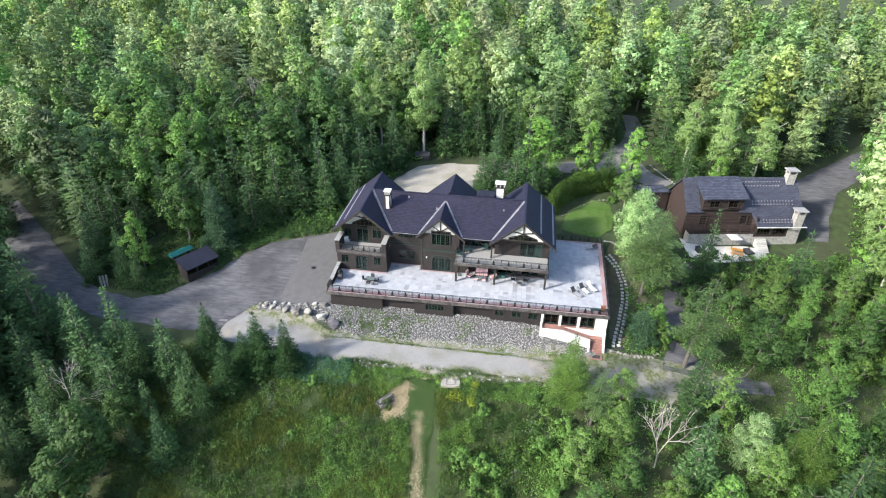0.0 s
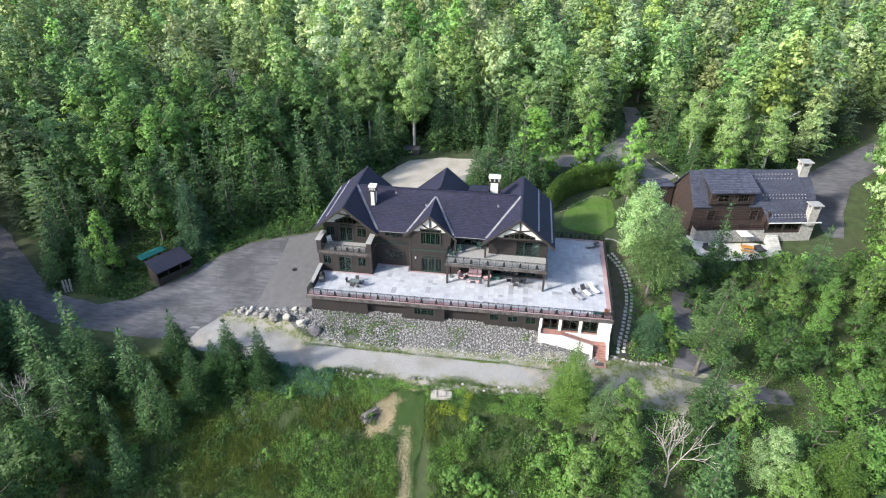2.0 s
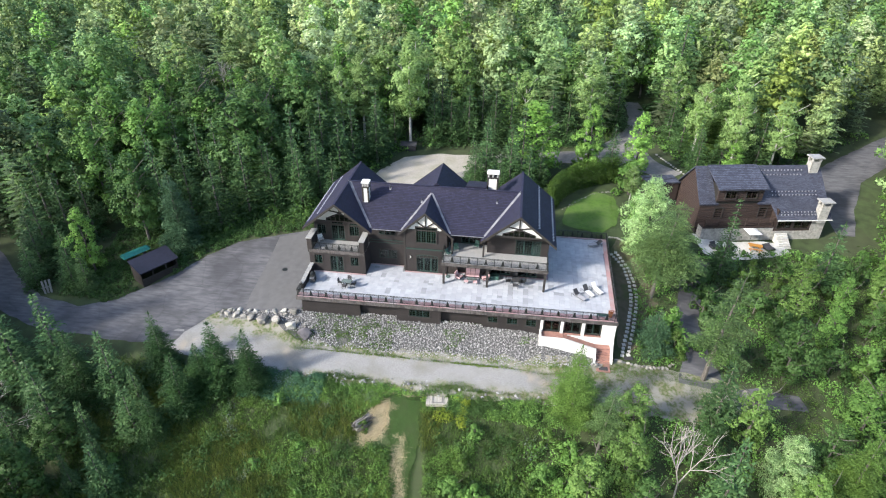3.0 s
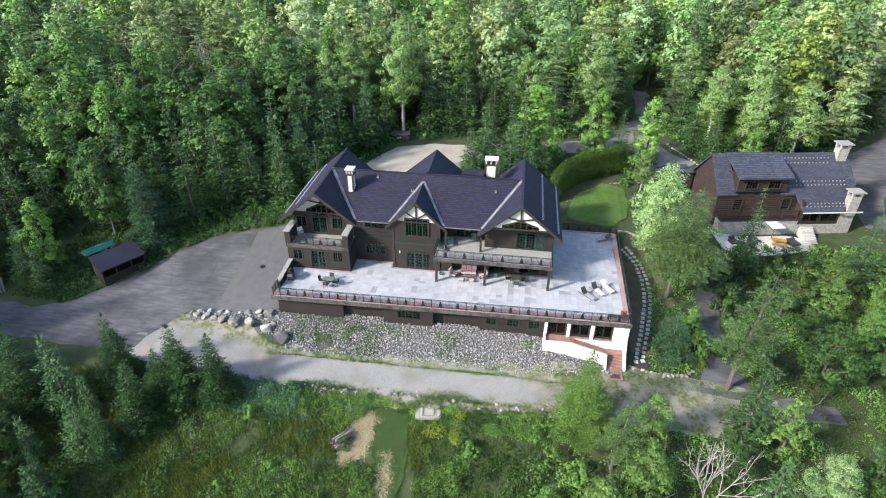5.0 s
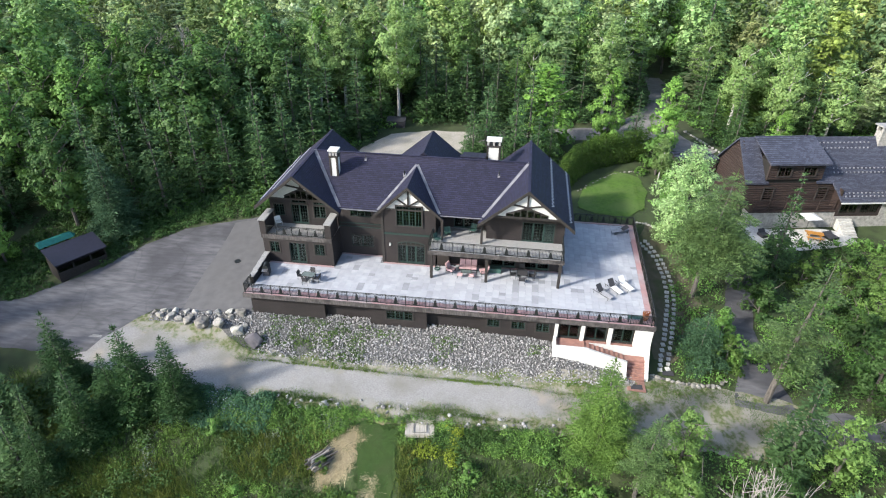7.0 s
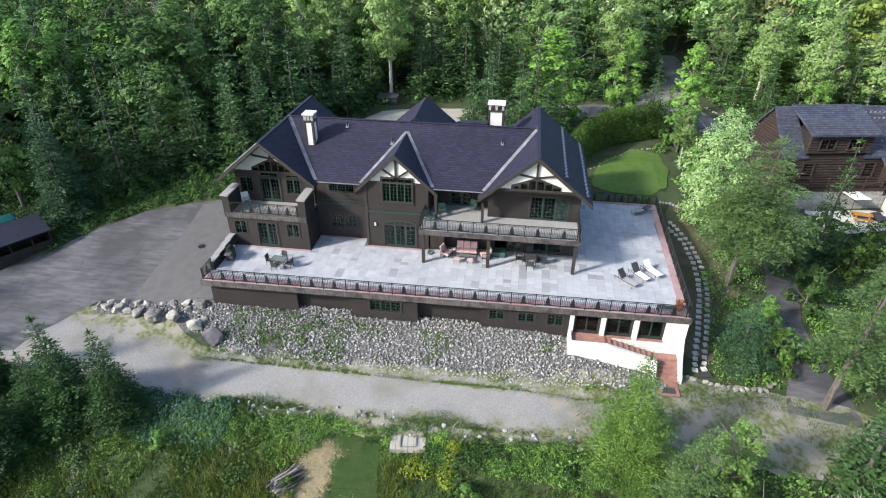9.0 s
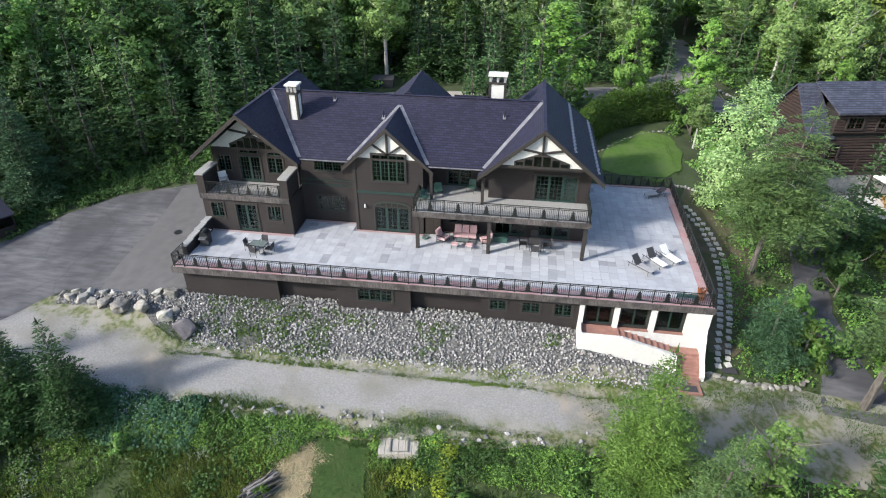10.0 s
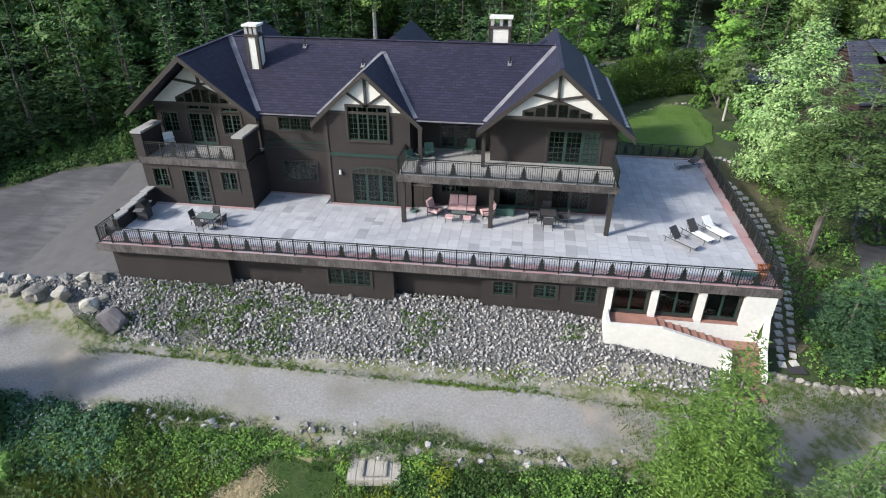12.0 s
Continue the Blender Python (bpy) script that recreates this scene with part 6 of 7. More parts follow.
SPRUCE = [conifer_kind(11 + i, 12.0, 2.7, M_NEEDLE, "spruce_tree", "dark green spruce at the edge of the forest", 17, 10, 0.04, 0.85, fine=0.30, spread=0.5, droop=0.30, thin=0.42) for i in range(3)]
BLUE = conifer_kind(21, 12.0, 2.9, M_NEEDLE_BLUE, "blue_spruce_tree", "blue-green spruce beside the parking lot", 24, 15, 0.04, 0.72, fine=0.17, spread=0.55, droop=0.3, thin=0.36)
FIR = [conifer_kind(31 + i, 9.0, 2.3, M_NEEDLE_LIGHT, "fir_tree", "young mid-green fir on the slope below the road", 21, 12, 0.04, 0.9, fine=0.165, spread=0.55, droop=0.3, thin=0.36) for i in range(2)]
MAPLE = [broadleaf_kind(41 + i, 16.0, 4.4, m, "maple_tree", lab, 4000, 0.37, 70, 0.22) for i, (m, lab) in enumerate(((M_LEAF, "leafy mid-green maple in the forest"), (M_LEAF_OLIVE, "olive-green leafy maple in the forest"), (M_LEAF_DARK, "dark green leafy maple in the forest, shade put into its colour")))]
BIRCH = [broadleaf_kind(51 + i, 17.0, 3.9, M_LEAF_PALE, "birch_tree", "pale green birch with a slender white trunk", 5200, 0.28, 70, 0.36, M_BIRCH) for i in range(2)]
BRIGHT = [broadleaf_kind(61 + i, 13.0, 3.3, M_LEAF_BRIGHT, "poplar_tree", "bright green young poplar", 5200, 0.27, 64, 0.10) for i in range(2)]
SILVER = broadleaf_kind(71, 12.5, 4.0, M_LEAF_SILVER, "silver_maple_tree", "broad tree with silvery pale leaves beside the terrace", 17000, 0.2, 130, 0.08, quads=True)
SHRUB = [broadleaf_kind(81 + i, 3.0, 1.7, M_LEAF, "shrub", "dense dark green shrub on the slope", 1100, 0.19, 26, 0.03, limbs=3) for i in range(2)]
HEMLOCK = conifer_kind(101, 15.3, 4.8, M_HEMLOCK, "hemlock_tree", "broad feathery hemlock with a leaning trunk beside the terrace", 14, 11, 0.34, 0.5, 0, 0.24, 0.06, 0.035, fine=0.15, spread=0.48, thin=0.44)
PINE = conifer_kind(103, 15.0, 2.8, M_HEMLOCK, "pine_tree", "tall open yellow-green pine with a bare leaning trunk", 17, 7, 0.28, 0.6, 9, 0.2, 0.20, 0.03, fine=0.16, spread=0.45, thin=0.45)
YOUNG = conifer_kind(107, 10.5, 3.0, M_YOUNG, "young_pine_tree", "soft yellow-green young pine beside the road", 18, 11, 0.05, 0.68, 0, 0.10, 0.04, fine=0.115, spread=0.44, thin=0.42)
ROUND = conifer_kind(105, 6.3, 2.8, M_NEEDLE_BLUE, "bushy_spruce_tree", "wide bushy grey-green spruce beside the path", 10, 12, 0.03, 0.8, fine=0.12, spread=0.42, droop=0.2, thin=0.42)
BUSHY = [broadleaf_kind(111 + i, 8.0, 2.5, m, "young_birch_tree", lab, 4200, 0.16, 60, 0.10) for i, (m, lab) in enumerate(((M_LEAF_OLIVE, "olive-green young birch below the road"), (M_LEAF, "mid-green young birch on the slope"), (M_LEAF_DARK, "dark green young birch on the slope")))]
SHRUB_D = broadleaf_kind(95, 3.2, 1.8, M_LEAF_DARK, "shrub", "dark green leafy shrub on the slope", 1100, 0.19, 26, 0.03, limbs=3)
SHRUB_B = broadleaf_kind(91, 3.0, 1.7, M_WEED, "shrub", "bright yellow-green leafy shrub on the slope", 1100, 0.18, 26, 0.03, limbs=3)
for k in SHRUB + [SHRUB_B, SHRUB_D]:
    tagged(k, category="shrub")

NAMED = [
    # round the parking lot
    (BLUE, -38.3, 7.2, 1.0, 1.0), (SPRUCE[0], -43.2, 12.0, 1.1, 0.9), (SPRUCE[1], -40.5, 14.5, 1.0, 0.95), (BRIGHT[0], -47.4, 0.2, 0.78, 0.85), (SPRUCE[2], -46.2, -3.0, 0.48, 1.35), (SPRUCE[1], -48.6, -2.6, 0.5, 1.3), (SPRUCE[0], -53.4, -3.2, 0.62, 1.15),
    (SPRUCE[1], -57.0, 6.0, 1.1, 1.1), (MAPLE[2], -58.5, 11.0, 0.9, 1.1), (SPRUCE[0], -52.5, 8.0, 1.0, 1.0), (SPRUCE[2], -49.5, 11.5, 1.05, 1.0), (SPRUCE[1], -64, 9.5, 1.2, 1.1), (MAPLE[2], -71, 14, 1.1, 1.1), (SPRUCE[0], -76, 5.5, 1.3, 1.1), (MAPLE[2], -82, 9, 1.2, 1.1),
    (SPRUCE[2], -34.6, 11.6, 1.0, 1.1), (SPRUCE[0], -31.6, 15.2, 1.08, 1.1), (SPRUCE[1], -28.2, 16.8, 0.9, 1.15), (SPRUCE[2], -25.6, 19.6, 0.95, 1.1), (SPRUCE[0], -22.6, 21.6, 0.9, 1.1), (SPRUCE[1], -20.6, 26.6, 0.95, 1.15), (SPRUCE[2], -19.6, 31.0, 1.0, 1.1), (SPRUCE[0], -16.2, 33.6, 1.0, 1.1), (SPRUCE[1], -17.0, 37.6, 1.05, 1.1), (SPRUCE[2], -37.0, 18.6, 1.15, 1.0), (SPRUCE[0], -27.0, 23.6, 1.15, 1.1), (SPRUCE[1], -24.0, 28.6, 1.2, 1.1),
    # tall trees left of the lot, which shade it
    (SPRUCE[2], -63, -11.5, 1.5, 1.0), (MAPLE[2], -66.5, -8.0, 1.15, 1.0), (SPRUCE[1], -70, -13, 1.6, 1.0), (SPRUCE[0], -57.5, -14.0, 1.45, 1.05), (SPRUCE[0], -52.6, -14.8, 1.3, 1.05), (MAPLE[2], -60.5, -17.0, 1.05, 1.0), (SPRUCE[2], -47.2, -15.4, 0.82, 1.2), (SPRUCE[1], -50.0, -20.5, 1.0, 1.1), (SPRUCE[0], -46.0, -22.5, 0.8, 1.2), (BUSHY[2], -36.6, -24.0, 0.8, 1.2), (SPRUCE[1], -75, -6.5, 1.5, 1.1), (SPRUCE[1], -55.5, -20.0, 1.3, 1.0), (SPRUCE[0], -65.5, -18.0, 1.4, 1.0), (MAPLE[2], -73, -18, 1.2, 1.1),
    # outsize spruces beyond the view's left edge, added only to cast shade on the lot
    (SPRUCE[1], -58, -19.5, 1.9, 1.0), (SPRUCE[0], -61.5, -16.5, 2.0, 1.0), (SPRUCE[2], -65, -13.5, 2.0, 1.0), (SPRUCE[0], -57, -24, 1.95, 1.0), (SPRUCE[1], -68, -20.5, 2.1, 1.0), (SPRUCE[2], -61, -27, 2.0, 1.0), (SPRUCE[0], -63, -22, 2.1, 1.0),
    # firs below the road
    (SPRUCE[1], 36.0, 11.6, 1.0, 0.8), (FIR[0], -19.3, -14.5, 0.92, 1.05), (FIR[1], -22.7, -14.9, 1.02, 1.1), (FIR[0], -24.6, -15.3, 0.72, 1.15), (FIR[1], -29.6, -14.1, 0.95, 1.0), (FIR[0], -25.8, -17.8, 0.92, 1.1), (SPRUCE[2], -30.0, -20.6, 0.62, 1.15), (SPRUCE[0], -33.6, -17.3, 0.8, 1.1), (FIR[1], -37.3, -17.6, 1.05, 1.1), (SPRUCE[1], -41.0, -15.6, 0.95, 1.1), (SPRUCE[2], -38.5, -21.5, 0.9, 1.1), (FIR[1], -27.6, -20.8, 0.72, 1.1), (SPRUCE[0], -44.0, -18.0, 1.0, 1.1),
    # beside the terrace
    (YOUNG, 15.45, -13.9, 0.97, 0.95), (PINE, 30.4, -6.6, 1.0, 1.1), (SHRUB[0], 28.4, -2.6, 1.1, 0.9), (SHRUB[1], 28.2, 1.0, 1.0, 0.9),
    (SILVER, 25.6, 12.0, 0.98, 1.05), (HEMLOCK, 26.1, 5.0, 0.92, 1.0), (ROUND, 25.3, -2.9, 0.95, 1.0), (SHRUB_B, 27.6, -3.2, 1.2, 0.9), (SHRUB[0], 27.4, -1.0, 1.2, 0.9), (BIRCH[1], 25.4, 25.0, 0.42, 1.05), (SHRUB[0], 26.0, 21.0, 1.5, 1.0), (SHRUB[1], 25.8, 28.6, 2.0, 0.9),
    # behind the lodge
    (BIRCH[0], -11.9, 42.0, 1.12, 1.0), (BIRCH[1], -13.6, 54.5, 1.05, 1.1), (MAPLE[0], -27.3, 52.5, 0.95, 1.0), (BIRCH[1], -3.6, 55.5, 0.98, 1.0), (BIRCH[0], 2.0, 61.5, 0.98, 0.8), (BIRCH[1], 8.6, 47.4, 0.80, 1.0), (BIRCH[0], 20.2, 47.6, 0.95, 1.1), (BRIGHT[0], 10.7, 33.2, 1.0, 1.5), (SPRUCE[1], 3.4, 44.4, 1.0, 1.15), (SPRUCE[2], 6.2, 45.2, 1.0, 1.1), (SPRUCE[0], -7.6, 43.0, 0.85, 1.2), (SPRUCE[1], -4.6, 44.0, 0.9, 1.2), (SPRUCE[2], -1.4, 44.6, 0.95, 1.2), (SPRUCE[0], 13.4, 45.6, 0.95, 1.1), (SPRUCE[2], 16.6, 46.2, 0.9, 1.1), (SPRUCE[1], 22.4, 45.8, 0.45, 1.2),
    (SPRUCE[0], 38.0, 63.0, 1.66, 1.4), (MAPLE[1], 25.6, 60.0, 0.95, 1.0), (SPRUCE[2], 26.4, 55.0, 0.9, 1.1), (BIRCH[1], 36.4, 55.2, 0.85, 1.0), (SPRUCE[1], 35.6, 50.0, 0.85, 1.1), (MAPLE[0], 33.6, 73.0, 1.0, 1.1), (SHRUB_B, 25.6, 51.6, 0.6, 1.4), (SHRUB_B, 24.2, 49.4, 0.45, 1.4), (YOUNG, 41.2, 45.6, 1.15, 1.25), (SPRUCE[1], 36.8, 45.6, 0.8, 1.15), (BIRCH[0], 58.2, 66.0, 1.02, 1.3), (BIRCH[1], 54.6, 54.2, 0.85, 1.3), (SPRUCE[2], 47.5, 43.0, 0.75, 1.2), (SPRUCE[0], 52.5, 42.0, 0.8, 1.1),
    # below the road towards the cabin
    (BUSHY[0], 20.6, -19.4, 1.0, 1.1), (BUSHY[0], 33.2, -13.6, 1.05, 1.0), (SILVER, 35.6, -17.8, 0.66, 1.05), (YOUNG, 41.6, -18.4, 1.0, 1.05), (PINE, 18.2, -16.6, 0.6, 1.1), (BUSHY[2], 39.5, -5.0, 1.1, 1.1),
]
for k, x, y, s, w in NAMED:
    plant(k, x, y, s, 10 if k in (HEMLOCK, PINE) else None, w)

KEEP_OUT = [LOT, [(-47, -4), (-36, -2), (-33.5, 6), (-40, 7.5), (-46, 5)], [(-18, -6), (22, -6), (22.5, 14.5), (26.5, 17), (27, 33), (14, 34), (12, 20), (-3, 20), (-1, 31), (4, 36), (16, 37), (27, 37), (32, 32), (37, 36), (34.5, 43), (32.5, 50), (33.5, 57), (34.2, 63.5), (33, 69), (30.5, 69), (28.5, 60), (27, 54), (22, 50), (19, 44), (-6, 42), (-13, 38), (-16, 27), (-17.5, 13)],
            [(-30, -13), (20, -13), (26, -12), (33, -10.5), (38, -9), (38, -7), (33, -6.5), (22, -6), (-30, -6)], [(29, 16), (56, 20), (60, 22), (63, 30), (66.5, 38), (77, 48), (90, 60), (84, 66), (68, 52), (56, 41), (53, 33), (36, 30), (30, 32)]]


def inside(x, y, poly):
    c = False
    for i in range(len(poly)):
        (xa, ya), (xb, yb) = poly[i], poly[i - 1]
        if (ya > y) != (yb > y) and x < (xb - xa) * (y - ya) / (yb - ya) + xa:
            c = not c
    return c


def clear(x, y, gap=0.0):
    pts = [(x, y)] if not gap else [(x, y), (x + gap, y), (x - gap, y), (x, y + gap), (x, y - gap)]
    return not any(inside(a, c, p) for a, c in pts for p in KEEP_OUT)


def dead_tree(x, y, H, seed, label, spread=0.5, wood_m=None):
    """A leafless tree: forking limbs that thin towards their tips."""
    r = np.random.default_rng(seed)
    t = thing("dead_tree", label, "tree", at=ground_pose(x, y, r.uniform(0, 360)))
    trunk, twigs = Build(), Build()

    def grow(b, p, d, ln, rad, depth):
        q = p + d * ln
        b.tube(p, q, rad, rad * 0.72, 6)
        if depth == 0:
            return
        for _ in range(2 if depth > 1 else 3):
            e = (d + Vector(r.normal(0, spread, 3)) + Vector((0, 0, 0.12))).normalized()
            grow(twigs, q, e, ln * r.uniform(0.6, 0.85), rad * 0.62, depth - 1)
        if depth > 2:
            grow(b, q, (d + Vector(r.normal(0, 0.15, 3))).normalized(), ln * 0.8, rad * 0.72, depth - 1)

    grow(trunk, Vector((0, 0, -0.3)), Vector((0.1, 0, 1)).normalized(), H * 0.26, 0.0095 * H, 5)
    part("trunk", trunk, wood_m or M_DEADWOOD, t)
    tagged(part("branchwork", twigs, wood_m or M_DEADWOOD, t), kind="stuff")


dead_tree(25.4, -20.0, 11.0, 7, "bare bleached dead tree among the bushes below the road", 0.36)
dead_tree(-49.0, 46.0, 15.5, 9, "bare grey dead tree standing in the forest", 0.4)
dead_tree(-10.6, -20.4, 2.2, 21, "low tangle of dead grey twigs in the meadow", 0.9, M_BARK)
dead_tree(-11.2, -21.2, 1.9, 22, "low tangle of dead grey twigs in the meadow", 0.9, M_BARK)
dead_tree(-43.0, -24.0, 10, 12, "bare grey dead tree below the road", 0.45)
dead_tree(-58.0, 27.0, 12, 15, "leaning white dead trunk in the forest", 0.3)


# trees below the road and on the slope towards the cabin
def zone(n, x0, x1, y0, y1, kinds, s0, s1, gap, keep=None, wide=1.0):
    placed = []
    for _ in range(n * 30):
        if len(placed) >= n:
            break
        x, y = rng.uniform(x0, x1), rng.uniform(y0, y1)
        if not clear(x, y, 0.8) or (keep and not keep(x, y)):
            continue
        if any((x - a) ** 2 + (y - c) ** 2 < gap * gap for a, c in placed + [(q[1], q[2]) for q in NAMED]):
            continue
        placed.append((x, y))
        plant(kinds[rng.integers(len(kinds))], x, y, rng.uniform(s0, s1), None, wide * rng.uniform(0.9, 1.15))


zone(60, -82, -34, -46, -13, [SPRUCE[2], SPRUCE[0], SPRUCE[1], MAPLE[2]], 0.55, 0.9, 3.3, lambda x, y: (x < -60 and y < -14) or y < -20.5)
zone(10, -42, -30, -28, -17.5, [SPRUCE[0], SPRUCE[1], SPRUCE[2]], 0.4, 0.7, 2.6)
zone(22, 3, 16, -30, -15.5, SHRUB + [SHRUB_B], 0.5, 1.0, 1.5)
zone(14, -33, -4, -34, -15, SHRUB + [SHRUB_B], 0.3, 0.6, 3)
zone(34, 15, 52, -36, -12.6, [BUSHY[0], BUSHY[1], BUSHY[0], BUSHY[2], SPRUCE[0], BUSHY[2]], 0.75, 1.2, 2.8, lambda x, y: y < -13.2 - 0.12 * (x - 15) or x > 24)
zone(40, 15, 60, -34, -12.6, SHRUB + [SHRUB_B, SHRUB_D, SHRUB_D], 0.7, 1.3, 1.8)
zone(20, 33, 74, -12, 14, [BUSHY[0], BUSHY[2], SPRUCE[1], BUSHY[1], BUSHY[2]], 0.8, 1.2, 3.2, lambda x, y: x > 57 or y < -11)
zone(16, 43, 66, -4, 13, [BUSHY[2], SPRUCE[2], BUSHY[1], BUSHY[2], BUSHY[0]], 0.7, 1.1, 3.0)
zone(34, 25.5, 62, -6, 14, [SHRUB[0], SHRUB_D, SHRUB_D, SHRUB_B], 0.6, 1.35, 1.8)
zone(16, -37, -18, 10.5, 17, SHRUB + [SHRUB_B], 0.35, 0.7, 1.6)
zone(22, 57, 80, 8, 42, [MAPLE[0], BRIGHT[0], BIRCH[1], BRIGHT[1]], 0.6, 0.9, 3.4)

# forest behind the lodge: single trees near the edge, the rest as one wood
near, far = [], []
y = -4.0
while y < 142:
    step = 4.4 if y < 60 else 5.1 + (y - 60) * 0.012
    x = 7 - (32 + 0.77 * (y + 66))
    while x < 7 + 22 + 0.77 * (y + 66):
        px, py = x + rng.uniform(-0.45, 0.45) * step, y + rng.uniform(-0.45, 0.45) * step
        x += step
        if not clear(px, py, 1.0) or (py < 14 and -38 < px < 62) or (py < 18 and -20 < px < 0) or (py < 22 and 27 < px < 57):
            continue
        if any((px - a[1]) ** 2 + (py - a[2]) ** 2 < 6 for a in NAMED):
            continue
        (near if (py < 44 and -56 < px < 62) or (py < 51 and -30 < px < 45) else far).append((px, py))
    y += step * 0.92
for px, py in near:
    edge, deep = not clear(px, py, 4.0), clear(px, py, 11.0 if px < -8 else 8.0)
    c = rng.random()
    left = px < 6 and py < 52
    if not deep and c < (0.94 if px < 26 else 0.6):
        k, s = SPRUCE[rng.integers(3)], rng.uniform(0.6, 0.85) if edge else rng.uniform(0.8, 1.1)
    elif c < (0.34 if left and px < -24 else 0.16):
        k, s = SPRUCE[rng.integers(3)], rng.uniform(0.95, 1.25)
    # the left edge mostly takes the darkened maple, its shade being in the colour
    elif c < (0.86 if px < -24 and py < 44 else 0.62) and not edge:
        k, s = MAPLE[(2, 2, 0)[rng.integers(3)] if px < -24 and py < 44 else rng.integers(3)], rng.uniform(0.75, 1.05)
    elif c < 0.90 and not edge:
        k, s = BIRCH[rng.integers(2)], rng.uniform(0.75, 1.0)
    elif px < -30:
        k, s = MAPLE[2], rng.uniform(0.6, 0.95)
    else:
        k, s = BRIGHT[rng.integers(2)], rng.uniform(0.6, 1.05)
    plant(k, px, py, s, None, rng.uniform(0.9, 1.2))


def wood(name, places, maker, material_, label):
    """Many far trees joined into one mesh."""
    vs, fs, tone, k = [], [], [], 0
    for px, py in places:
        v, f = maker(math.hypot(px - 7, py + 66) < 132)
        a, s = rng.uniform(0, 6.283), rng.uniform(0.66, 1.22)
        rot = np.array([[math.cos(a), -math.sin(a), 0], [math.sin(a), math.cos(a), 0], [0, 0, 1]])
        vs.append((v * s) @ rot.T + np.array([px, py, ground_z(px, py)]))
        fs.append(f + k)
        tone.append(np.full(len(v), rng.random()))
        k += len(v)
    me = fast_mesh(name, np.concatenate(vs), np.concatenate(fs), material_)
    me.attributes.new("tree", "FLOAT", "POINT").data.foreach_set("value", np.concatenate(tone).astype(np.float32))
    ob = new(name, me)
    return tagged(ob, label, "forest", "", "stuff")


pool = {}
for key, n in (("leaf", 5), ("pale", 5), ("pine", 4), ("leaf_near", 3), ("pale_near", 3)):
    for i in range(n):
        r = np.random.default_rng(200 + i + 10 * len(key))
        if key == "pine":
            pool.setdefault(key, []).append(conifer_arrays(r, 15.0, 2.6, 15, 7, 3, 0.10))
        else:
            H, R = (16.5, 4.3) if key.startswith("leaf") else (17.5, 3.8)
            cs, rs = crown_clumps(r, H, R, 56, 0.26)
            k, size = (2000, 0.44) if key.endswith("near") else (1100, 0.55)
            pool.setdefault(key, []).append(leaf_cloud(r, cs, rs, k, size, quads=False, core=(0, 0, H * 0.5), rough=0.48))


def pick(key):
    return lambda near_by: pool[key + "_near"][rng.integers(3)] if near_by and key != "pine" else pool[key][rng.integers(4)]


split = {"leaf": [], "pale": [], "pine": [], "dark": [], "olive": []}
for p in far:
    c = rng.random() + 0.35 * noise.noise(Vector((p[0] * 0.035, p[1] * 0.035, 0)))
    # left edge: more spruces, and leaves coloured darker to suggest shade
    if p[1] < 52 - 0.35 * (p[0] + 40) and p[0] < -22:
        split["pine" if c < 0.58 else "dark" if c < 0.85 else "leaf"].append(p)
    else:
        split["pine" if c < 0.34 else "leaf" if c < 0.56 else "olive" if c < 0.68 else "dark" if c < 0.76 else "pale"].append(p)
# the far woods wear these paler colours, sunlight included
wood("forest_dark_maples", split["dark"], pick("leaf"), M_FAR_DARK, "dark green broadleaf forest trees, partly coloured for shade")
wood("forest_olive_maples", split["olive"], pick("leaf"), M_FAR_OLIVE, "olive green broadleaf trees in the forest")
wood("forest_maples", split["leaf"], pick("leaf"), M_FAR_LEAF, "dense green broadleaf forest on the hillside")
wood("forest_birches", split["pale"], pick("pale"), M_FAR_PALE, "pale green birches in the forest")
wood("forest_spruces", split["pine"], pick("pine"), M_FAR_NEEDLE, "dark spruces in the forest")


# ---- ground cover ----
def scatter(n, x0, x1, y0, y1, keep):
    out = []
    while len(out) < n:
        x, y = rng.uniform(x0, x1), rng.uniform(y0, y1)
        if keep(x, y):
            out.append((x, y))
    return np.array(out)


def grass(name, p, blades, hgt, material_, label, spread=0.25, lean_by=0.35):
    n = len(p) * blades
    base = np.repeat(p, blades, 0) + rng.normal(0, spread, (n, 2))
    z = height(base[:, 0], base[:, 1])
    h = hgt * rng.uniform(0.5, 1.4, n)
    th = rng.uniform(0, 6.283, n)
    w = 0.014 + 0.026 * rng.random(n)
    lean = rng.normal(0, lean_by, (n, 2)) * h[:, None]
    c, s = np.cos(th) * w, np.sin(th) * w
    v = np.stack([np.stack([base[:, 0] - c, base[:, 1] - s, z - 0.03], 1), np.stack([base[:, 0] + c, base[:, 1] + s, z - 0.03], 1), np.stack([base[:, 0] + lean[:, 0], base[:, 1] + lean[:, 1], z + h], 1)], 1)
    return tagged(new(name, fast_mesh(name, v.reshape(-1, 3), np.arange(n * 3).reshape(-1, 3), material_)), label, "grass", "", "stuff")


def weeds(name, p, leaves, size, rad, material_, label, category="undergrowth"):
    z = height(p[:, 0], p[:, 1])
    rs = rad * rng.uniform(0.6, 1.4, len(p))
    v, f = leaf_cloud(rng, np.column_stack([p, z + rs * 0.55]), rs, len(p) * leaves, size, 0.8, False)
    return tagged(new(name, fast_mesh(name, v, f, material_)), label, category, "", "stuff")


